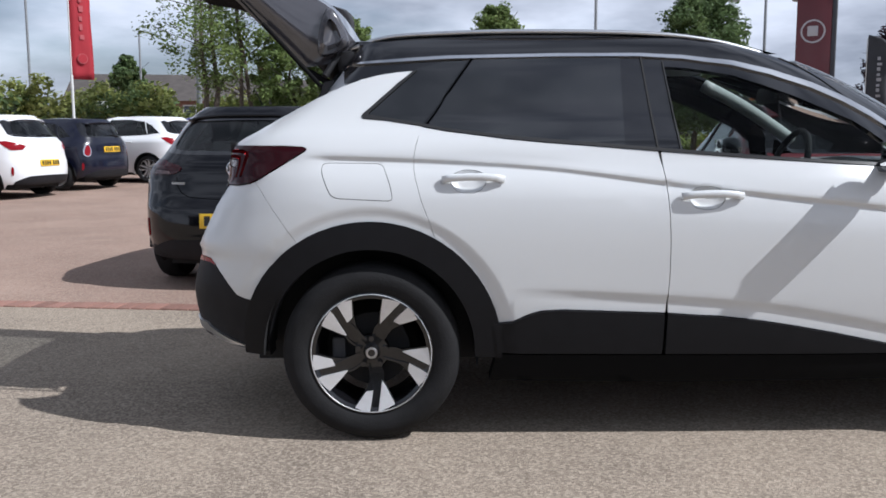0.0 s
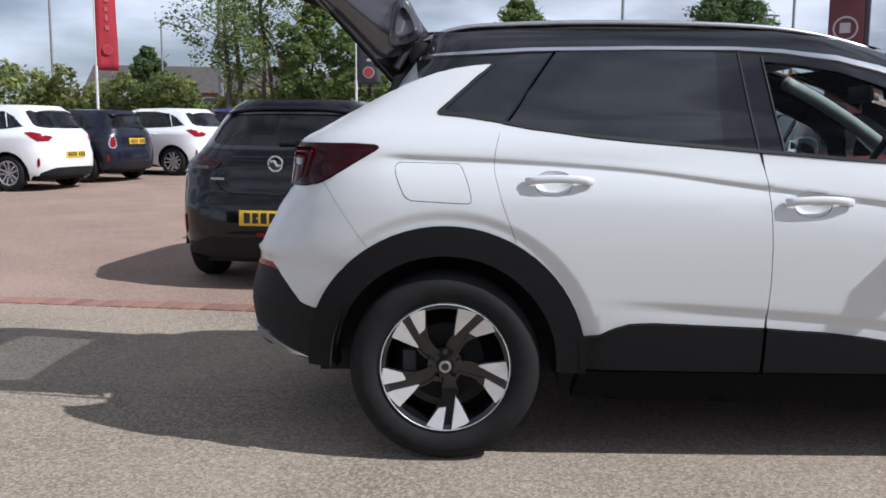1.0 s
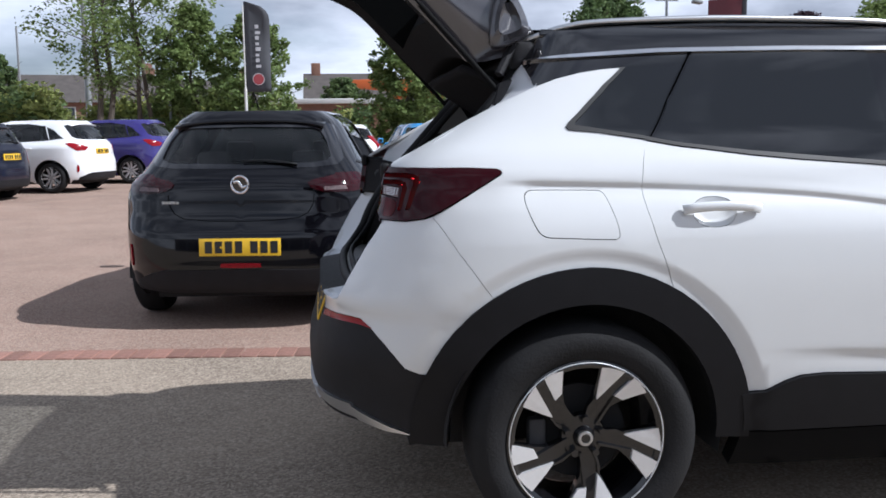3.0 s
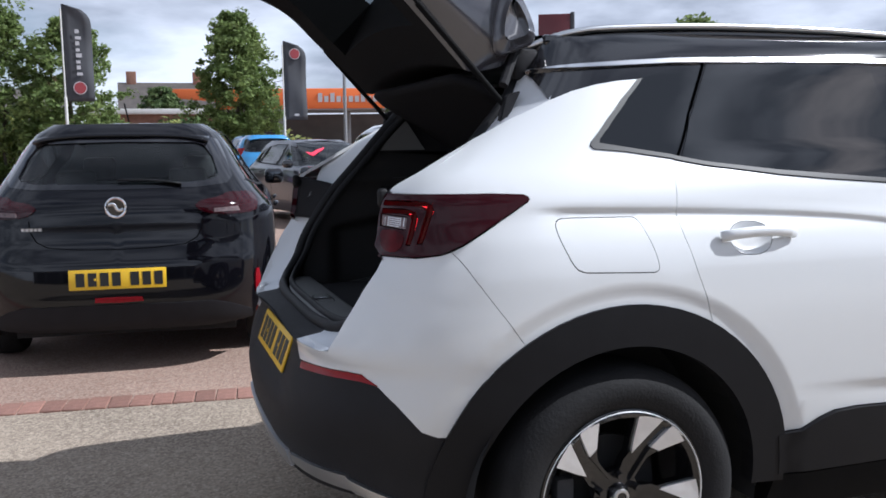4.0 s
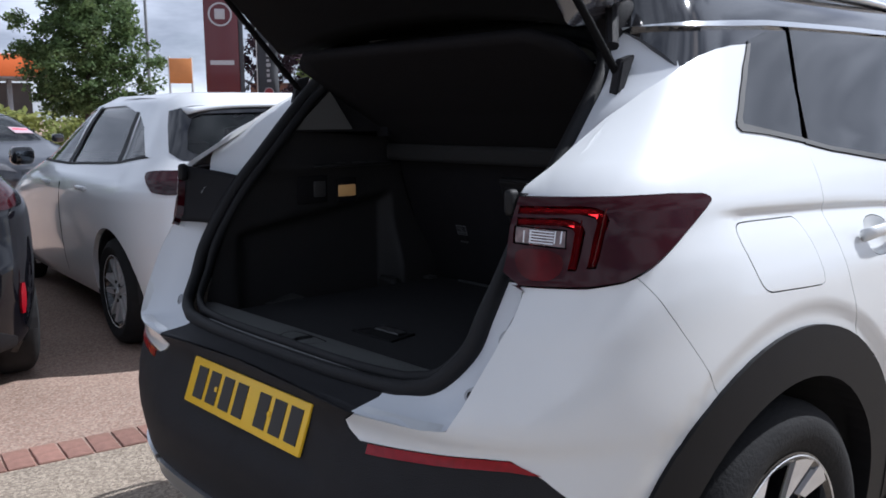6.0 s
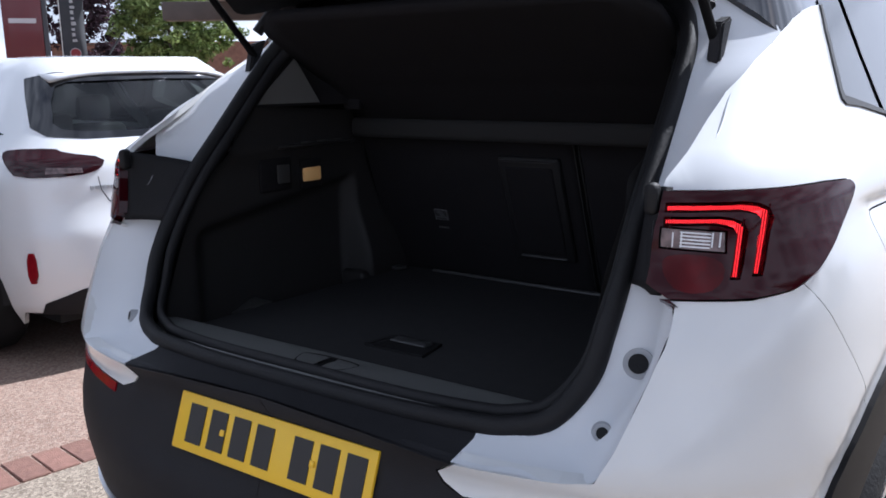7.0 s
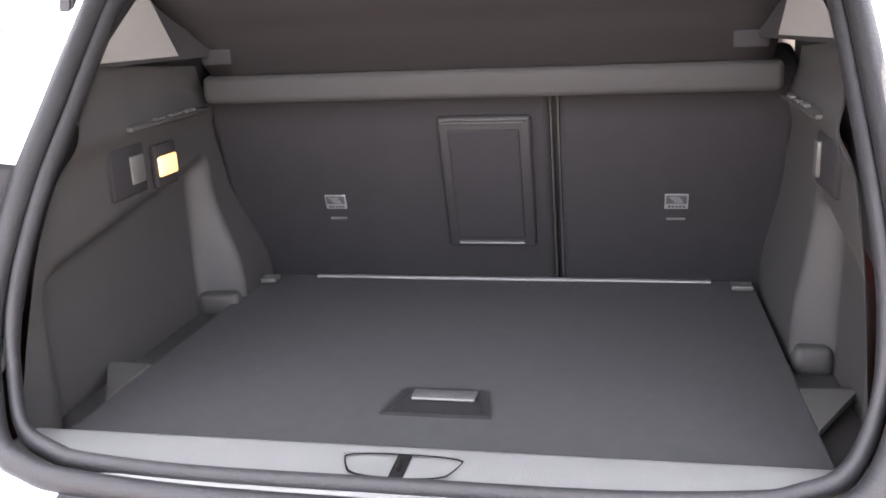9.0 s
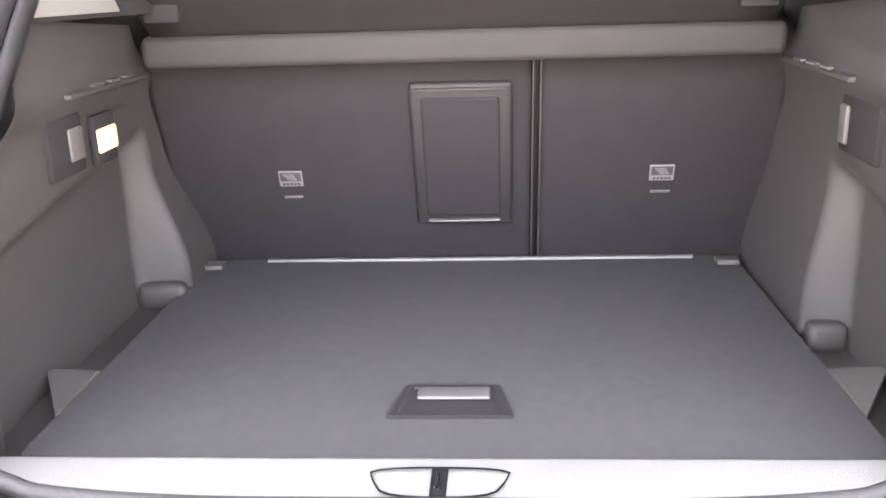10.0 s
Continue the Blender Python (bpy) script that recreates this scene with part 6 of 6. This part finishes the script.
def tree(name, label, x, y, z, height, spread, trunk_r, leaf, seed, clumps=34, per=110, size=.13, low=.25, stems=1, sparse=1.0):
    t = thing(name, label, "tree", pose(x, y, z), group="trees")
    rng = random.Random(seed)
    bm = bmesh.new()
    tips = []
    for s in range(stems):
        base = Vector((rng.uniform(-.3, .3) * (stems > 1), rng.uniform(-.3, .3) * (stems > 1), 0))
        lean = Vector((rng.uniform(-.08, .08), rng.uniform(-.08, .08), 1))
        prev = base
        for i in range(6):
            f = (i + 1) / 6
            p = base + lean * height * .86 * f + Vector((rng.uniform(-.12, .12), rng.uniform(-.12, .12), 0))
            add_rod(bm, prev, p, trunk_r * (1 - .85 * (i / 6)), trunk_r * (1 - .85 * f), 8)
            prev = p
            if f > low:
                for _ in range(3):
                    a = rng.uniform(0, 2 * math.pi)
                    r = spread * rng.uniform(.45, 1.0) * (1.15 - .7 * abs(f - .55))
                    q = p + Vector((math.cos(a) * r, math.sin(a) * r, height * rng.uniform(.02, .14)))
                    add_rod(bm, p, q, trunk_r * .30 * (1.1 - f), trunk_r * .08, 5)
                    tips.append(q)
                    tips.append(p.lerp(q, .6))
        tips.append(prev)
    part("trunk", bm, M_BARK, t, smooth=True)
    verts, faces = [], []
    size *= .72
    if stems > 1:
        for i in range(int(clumps * 1.4)):
            c = tips[i % len(tips)] + Vector((rng.gauss(0, .12), rng.gauss(0, .12), rng.gauss(0, .10))) * spread
            leaves(verts, faces, rng, c, spread * rng.uniform(.21, .40) * sparse, int(per * 1.6), size)
    else:
        # a full crown of many small sprays, broad below the middle, with a ragged outline
        ph = [rng.uniform(0, 6.3) for _ in range(4)]
        for i in range(clumps * 5):
            f = rng.random()
            a = rng.uniform(0, 2 * math.pi)
            env = spread * (math.sin(math.pi * (.16 + .80 * f ** .9)) ** .8) * (1 + .16 * math.sin(3 * a + 9 * f + ph[0]) + .14 * math.sin(5 * a - 14 * f + ph[1]) + .10 * math.sin(23 * f + 2 * a + ph[2]))
            r = env * math.sqrt(rng.uniform(.06, 1.0))
            c = Vector((math.cos(a) * r, math.sin(a) * r, height * (low + (1 - low) * f) - .10 * r + rng.gauss(0, .08)))
            leaves(verts, faces, rng, c, spread * rng.uniform(.09, .19), int(per * .42), size)
    mesh_object("crown", verts, faces, leaf, t)
    return t


tree("tree", "tall airy tree with several thin stems", -7.6, 26.6, gz(0, 26.6), 9.4, 2.5, .12, M_LEAF, 1, clumps=50, per=60, size=.10, low=.35, stems=2, sparse=.75)
tree("tree", "tall airy tree with thin stems", -6.5, 27.4, gz(0, 27.4), 9.0, 2.2, .10, M_LEAF, 2, clumps=52, per=60, size=.10, low=.3, stems=2, sparse=.8)
tree("tree", "dense green tree by the yard's edge", -4.9, 28.0, gz(0, 28), 5.6, 1.6, .10, M_LEAF, 3, clumps=70, per=120, size=.11, low=.1)
tree("tree", "dense green tree by the yard's edge", -2.9, 27.0, gz(0, 27), 5.1, 1.7, .10, M_LEAF, 4, clumps=60, per=110, size=.11, low=.15)
tree("tree", "leafy green street tree", 2.5, 31.0, gz(0, 31), 6.2, 1.6, .11, M_LEAF, 5, clumps=120, per=110, size=.11, low=.16)
tree("tree", "leafy green street tree, broad crown", 10.3, 31.0, gz(0, 31), 6.9, 2.35, .13, M_LEAF3, 6, clumps=110, per=130, size=.12, low=.25)
tree("tree", "dark plum-leaved tree behind the flag", 19.3, 32.7, gz(0, 32), 6.4, 1.9, .12, M_PLUM, 8, clumps=50, per=110, low=.2)
tree("tree", "young green tree with slim trunk", 17.4, 24.4, gz(0, 24), 5.1, 1.9, .07, M_LEAF, 9, clumps=72, per=120, low=.3)
tree("tree", "broad dark tree far off", -22.4, 62.0, gz(0, 62), 8.6, 1.5, .2, M_LEAF3, 11, clumps=40, per=90, size=.2, low=.62)
tree("tree", "broad dark tree far off", 0.9, 66.8, gz(0, 67), 7.6, 2.2, .2, M_LEAF3, 12, clumps=60, per=90, size=.2, low=.45)
# hedge and undergrowth along the far side
rng = random.Random(21)
verts, faces, verts2, faces2 = [], [], [], []
for i in range(600):
    f = i / 599
    x = -24 + 25 * f
    y = 30.5 + rng.uniform(-1.2, 1.2) + max(0, -12 - x) * -.35
    top = (2.65 + .5 * math.sin(x * .9) + .4 * math.sin(x * 2.3 + 1)) * (1.0 if x < -6 else .68) + (.8 if x < -14 else 0)
    c = Vector((x, y, gz(x, y) + rng.uniform(.3, top)))
    tgt = (verts, faces) if rng.random() < .78 else (verts2, faces2)
    leaves(*tgt, rng, c, rng.uniform(.45, .8), 85, .12)
for vv, ff, mt, nm in ((verts, faces, M_LEAF2, "yellow-green hedge shrubs behind the parked cars"), (verts2, faces2, M_LEAF3, "dark hedge shrubs behind the parked cars")):
    tagged(mesh_object("hedge", vv, ff, mt), nm, "hedge", kind="stuff")
verts, faces = [], []
for i in range(150):
    x = rng.uniform(3, 30)
    y = 44 + rng.uniform(-2, 2)
    leaves(verts, faces, rng, Vector((x, y, gz(x, y) + rng.uniform(.2, 2.2))), rng.uniform(.6, 1.1), 60, .2)
tagged(mesh_object("hedge", verts, faces, M_LEAF2), "low scrub in front of the filling station", "hedge", kind="stuff")

M_STEEL = material("galvanised steel", (0.30, 0.31, 0.32), 0.5, metal=0.6, vary=0.12)
M_POLEW = material("white flag pole", (0.62, 0.62, 0.60), 0.5, vary=0.05)
M_FLAGR = material("red flag cloth", (0.32, 0.016, 0.026), 0.8, vary=0.10, scale=3.0)
M_FLAGG = material("charcoal flag cloth", (0.055, 0.058, 0.066), 0.8, vary=0.10, scale=3.0)
M_FLAGW = material("pale flag print", (0.46, 0.46, 0.48), 0.8, vary=0.05)
M_BADGE = material("muted red print", (0.30, 0.05, 0.06), 0.8)
M_SIGNR = material("red sign panel", (0.10, 0.008, 0.012), 0.35, coat=0.2, vary=0.08, scale=1.5)
M_ORANGE2 = material("faded orange board", (0.62, 0.24, 0.07), 0.5, vary=0.06)
M_SIGNW = material("white sign panel", (0.72, 0.72, 0.72), 0.5, vary=0.05)


def lamp_post(x, y, height, r, heads=0, label="slim grey lamp post"):
    z = gz(x, y)
    p = thing("lamp_post", label, "lamp post", pose(x, y, z), group="lamp posts")
    bm = bmesh.new()
    add_rod(bm, (0, 0, 0), (0, 0, .9), r * 1.5, r * 1.5, 10)
    add_rod(bm, (0, 0, .9), (0, 0, height), r, r * .7, 10)
    part("pole", bm, M_STEEL, p, smooth=True)
    for k in range(heads):
        s = -1 if k == 0 else 1
        box("arm", (min(0, s * .5), -.03, height - .04), (max(0, s * .5), .03, height + .02), M_STEEL, p)
        box("lamp_head", (s * .32 - .2, -.2, height - .02), (s * .32 + .2, .16, height + .12), M_STEEL, p, bevel=.03, m=pose(0, 0, 0, 0, s * 8))
    return p


lamp_post(-17.05, 34.3, 9.5, .06)
lamp_post(-13.8, 38.7, 6.6, .06)
lamp_post(-9.5, 32.7, 9.8, .12)
lamp_post(-5.75, 28.0, 3.6, .05)
lamp_post(5.6, 27.0, 9.0, .06)
lamp_post(13.8, 33.8, 7.2, .08, 2, "tall floodlight post with twin lamps")


def feather_flag(x, y, base, top, width, mat, turn, label, print_mat, badge_low=True, marks=8):
    z = gz(x, y)
    f = thing("feather_flag", label, "flag", pose(x, y, z, 0, 0, turn), group="flags")
    rod("flag_pole", (0, 0, 0), (0, 0, base + .1), .035, M_POLEW, f)
    rod("flag_mast", (0, 0, base), (0, 0, top - .1), .018, M_POLEW, f)
    n = 20
    verts = []
    for i in range(n + 1):
        t = i / n
        h = base + (top - base) * t
        w = width * (1.0 if t < .8 else max(.05, math.sqrt(max(0, 1 - ((t - .8) / .2) ** 2))))
        for j in range(5):
            g = j / 4
            verts.append((.02 + w * g, .045 * math.sin(8 * t + 4 * g) * g, h))
    faces = [(i * 5 + j, i * 5 + j + 1, i * 5 + j + 6, i * 5 + j + 5) for i in range(n) for j in range(4)]
    cl = mesh_object("cloth", verts, faces, mat, f, "", True)
    md = cl.modifiers.new("thick", "SOLIDIFY")
    md.thickness = .006
    zb = base + (.14 if badge_low else .84) * (top - base)
    for s in (-1, 1):
        bm = bmesh.new()
        add_rod(bm, (.02 + width * .5, s * .020, zb), (.02 + width * .5, s * .045, zb), width * .24, width * .24, 24)
        part("flag_badge", bm, print_mat, f)
        bm = bmesh.new()
        add_rod(bm, (.02 + width * .5, s * .035, zb), (.02 + width * .5, s * .049, zb), width * .21, width * .21, 24)
        part("flag_badge_centre", bm, M_BADGE if mat is not M_FLAGR else mat, f)
        for k in range(marks):
            hh = base + (.27 + .062 * k) * (top - base) if badge_low else base + .05 * (top - base)
            box("flag_mark", (.02 + width * .42, s * .036 - .002, hh), (.02 + width * (.56 if k % 3 else .62), s * .036 + .002, hh + (.040 if k % 2 else .030) * (top - base)), print_mat, f)
    return f


feather_flag(-8.80, 18.2, 2.4, 6.0, .52, M_FLAGR, 40, "tall red feather flag on a white pole", material("faint pale print", (.38, .08, .09), .8), marks=9)
feather_flag(-2.60, 19.8, 2.15, 4.35, .62, M_FLAGG, 0, "charcoal feather flag with pale print", M_FLAGW)
feather_flag(2.93, 23.0, 1.95, 4.15, .64, M_FLAGG, 0, "charcoal feather flag with red round badge", M_FLAGW, badge_low=False, marks=1)
feather_flag(15.3, 27.8, 1.8, 4.75, .76, M_FLAGG, -20, "charcoal feather flag with pale print", M_FLAGW)
# red sign pylon
py = thing("sign_pylon", "tall red sign pylon with round pale emblem", "sign", pose(11.6, 23.4, gz(11.6, 23.4) + .1, 0, 0, -26))
box("pylon_face", (-.50, -.13, 0), (.50, .13, 5.10), M_SIGNR, py, bevel=.03)
box("pylon_edge", (.50, -.15, 0), (.63, .15, 5.14), M_FLAGG, py, bevel=.02)
for s in (-1, 1):
    lathe("emblem_ring", [(.35, -.012), (.30, -.012), (.30, .012), (.35, .012)], M_FLAGW, py, closed=True, seg=32, m=pose(-.02, s * .142, 4.10))
    box("emblem_mark", (-.18, s * .144 - .01, 3.96), (.12, s * .144 + .01, 4.26), M_FLAGW, py, bevel=.02)
    box("pylon_mark", (-.36, s * .136 - .006, 2.62), (.34, s * .136 + .006, 2.75), M_FLAGW, py)
# orange notice board on white posts
nb = thing("notice_board", "orange notice board on two white posts", "sign", pose(9.57, 22.0, gz(9.57, 22), 0, 0, -20))
for x in (-.30, .30):
    box("post", (x - .03, -.03, 0), (x + .03, .03, 2.85), M_POLEW, nb, bevel=.008)
box("board", (-.30, -.05, 2.12), (.30, -.031, 2.80), M_ORANGE2, nb, bevel=.008)
# small road signs
for x, y, h, w, nm in ((-16.0, 31.0, 2.9, .55, "white square sign board"), (-12.6, 30.5, 2.6, .5, "small triangular road sign")):
    sg = thing("road_sign", nm, "sign", pose(x, y, gz(x, y)))
    rod("post", (0, 0, 0), (0, 0, h), .03, M_STEEL, sg)
    box("board", (-w / 2, -.05, h - .5), (w / 2, -.03, h), M_SIGNW, sg, bevel=.01)

M_ROOFT = material("dark roof tiles", (0.075, 0.065, 0.060), 0.85, vary=0.25, scale=2.0, bump=0.5, bump_scale=12.0)
M_WALLB = material("red-brown brick wall", (0.20, 0.105, 0.075), 0.9, vary=0.25, scale=6.0)
M_ORANGE = material("orange fascia", (0.72, 0.155, 0.030), 0.5, vary=0.05)
M_FASCIA = material("white fascia", (0.55, 0.55, 0.54), 0.6, vary=0.06)
M_DARKB = material("dark shop front", (0.035, 0.03, 0.028), 0.6, vary=0.3, scale=0.8)
M_PANE = material("dark window pane", (0.03, 0.035, 0.04), 0.1)


def house(x, y, w, d, eaves, ridge, turn, label):
    z = gz(x, y)
    h = thing("house", label, "house", pose(x, y, z, 0, 0, turn), group="houses")
    box("wall", (-w / 2, -d / 2, 0), (w / 2, d / 2, eaves), M_WALLB, h)
    v = [(-w / 2 - .3, -d / 2 - .3, eaves - .1), (w / 2 + .3, -d / 2 - .3, eaves - .1), (w / 2 + .3, d / 2 + .3, eaves - .1), (-w / 2 - .3, d / 2 + .3, eaves - .1), (-w / 2 - .3, 0, ridge), (w / 2 + .3, 0, ridge)]
    mesh_object("roof", v, [(0, 1, 5, 4), (2, 3, 4, 5), (0, 4, 3), (1, 2, 5), (0, 3, 2, 1)], M_ROOFT, h)
    for cx in (-w / 2 + .8, w / 2 - .8):
        box("chimney", (cx - .4, -.3, ridge - .6), (cx + .4, .3, ridge + .9), M_WALLB, h, bevel=.03)
    k = max(2, int(w / 2.5))
    for i in range(k):
        for zf in (.9, eaves - 1.5):
            wx = -w / 2 + (i + .5) * w / k
            wd = box("window", (wx - .5, -d / 2 - .04, zf), (wx + .5, -d / 2 + .02, zf + 1.1), M_FASCIA, h)
            box("pane", (wx - .42, -d / 2 - .06, zf + .08), (wx + .42, -d / 2 - .03, zf + 1.02), M_PANE, wd)
    return h


house(-20.5, 68, 15, 8, 5.9, 8.0, 10, "brick terrace with dark tiled roof beyond the hedge")
house(-10.5, 72, 9, 8, 5.3, 7.9, 4, "brick house with dark tiled roof beyond the hedge")
house(1.6, 78, 7, 8, 6.6, 9.0, 0, "far brick house behind trees")
# low brick block with a pale flat roof
kb = thing("brick_block", "low brown-brick building with a pale flat fascia", "building", pose(0.0, 43.0, gz(0, 43), 0, 0, -2))
box("wall", (-3.0, -2, 0), (2.4, 2, 3.60), M_WALLB, kb)
box("roof", (-3.2, -2.2, 3.60), (2.6, 2.2, 3.85), M_FASCIA, kb, bevel=.03)
# filling station: orange canopy over slim columns, shop behind
fs = thing("filling_station", "filling station with a long orange canopy fascia", "building", pose(12.3, 78, gz(0, 76), 0, 0, -9))
FZ = -gz(0, 76)
box("canopy_fascia", (-10.2, -4, FZ + 4.45), (11.0, 4, FZ + 6.15), M_ORANGE, fs, bevel=.05)
box("canopy_soffit", (-10.0, -3.9, FZ + 4.35), (10.8, 3.9, FZ + 4.446), M_STEEL, fs)
for x in (-7, -1, 5, 8.5):
    box("column", (x - .2, -.2, 0), (x + .2, .2, FZ + 4.36), M_STEEL, fs, bevel=.03)
for i in range(10):
    box("sign_mark", (2.2 + .52 * i, -4.06, FZ + 5.0), (2.2 + .52 * i + .36, -4.01, FZ + (5.75 if i in (0, 2, 7) else 5.5)), M_FLAGW, fs)
box("shop_wall", (-10, 6, 0), (11, 9, FZ + 4.3), M_DARKB, fs)
tree("tree", "bushy green tree behind the brown wall", 32.3, 32.2, gz(32, 32), 5.2, 1.3, .10, M_LEAF3, 15, clumps=40, per=80, size=.14, low=.2)
# brown wall and walkway canopy beyond the red car
bw = thing("brick_wall_building", "long low brown building with orange lettering bars", "building", pose(28.0, 32.6, gz(28, 32), 0, 0, -38))
box("wall", (-9, -.4, 0), (9, .4, 3.15), M_WALLB, bw)
for i in range(4):
    box("sign_mark", (-4.6 + .42 * i, -.46, 1.75), (-4.6 + .42 * i + .28, -.41, 2.1), M_ORANGE, bw)
M_CONC = material("weathered cream steelwork", (0.38, 0.36, 0.32), 0.7, vary=0.12, scale=2.0)
wc = thing("walkway_canopy", "cream steel walkway canopy on posts, beam coloured dark for underside shade", "canopy", pose(12.2, 11.2, gz(12, 11) + .2, 0, 0, -46))
# dark colour stands in for the shade under the canopy roof
M_BEAM_SHADE = material("beam colour with underside shade", (0.085, 0.070, 0.062), 0.8, vary=0.2, scale=3.0)
box("roof_beam", (-4.0, -.25, 2.25), (5.5, .25, 2.60), M_BEAM_SHADE, wc, bevel=.02)
box("roof_deck", (-3.0, -2.4, 2.60), (5.5, .3, 2.72), M_CONC, wc, bevel=.02)
for x in (-1.87, 2.6):
    box("post", (x - .12, -.12, -.3), (x + .12, .12, 2.25), M_CONC, wc, bevel=.02)
bx = thing("site_cabin", "white cabin with a small green notice", "cabin", pose(17.6, 16.0, gz(17, 16), 0, 0, -46))
box("wall", (-1.0, -1, 0), (1.0, 1, 2.2), M_SIGNW, bx, bevel=.04)

# unseen block added behind the filming position, to darken low reflections in the car
M_CLADG = material("grey wall cladding", (0.16, 0.165, 0.17), 0.5, vary=0.08, scale=1.0)
sr = thing("unseen_reflected_block", "added long low grey block with dark glazing, unseen, for reflections", "building", pose(0, -24, gz(0, -24)))
box("wall", (-24, -6, 0), (26, 0, 3.3), M_CLADG, sr)
box("roof_edge", (-24.4, -6.2, 3.3), (26.4, .5, 3.7), M_FASCIA, sr, bevel=.05)
for i in range(12):
    x = -22 + 4 * i
    w = box("window", (x, -.05, .3), (x + 3.6, .06, 2.9), M_STEEL, sr)
    box("pane", (x + .08, .05, .4), (x + 3.52, .09, 2.8), M_PANE, w)

# ---- brick edging, course by course ----
M_BRICK = material("red paving brick", (0.25, 0.132, 0.102), 0.85, vary=0.2, scale=25.0, bump=0.4, bump_scale=160.0, per_object=0.22)
bm = bmesh.new()
add_box(bm, (-.049, -.099, -.04), (.049, .099, .006), .004, 1)
brick_mesh = bpy.data.meshes.new("brick")
bm.to_mesh(brick_mesh)
bm.free()
brick_mesh.materials.append(M_BRICK)
edging = thing("brick_edging", "single course of worn red bricks edging the tarmac", "edging", kind="structure")
rnd = random.Random(4)
ang = math.atan(-.115)
for i in range(110):
    s = -5.8 + i * .1045
    x = s * math.cos(ang)
    y = band_y(x) + .10
    ob = new("brick", brick_mesh)
    ob.parent = edging
    ob.matrix_basis = pose(x, y, gz(x, y) + rnd.uniform(-.001, .003), rnd.uniform(-.8, .8), rnd.uniform(-.8, .8), math.degrees(ang) + rnd.uniform(-1.2, 1.2))
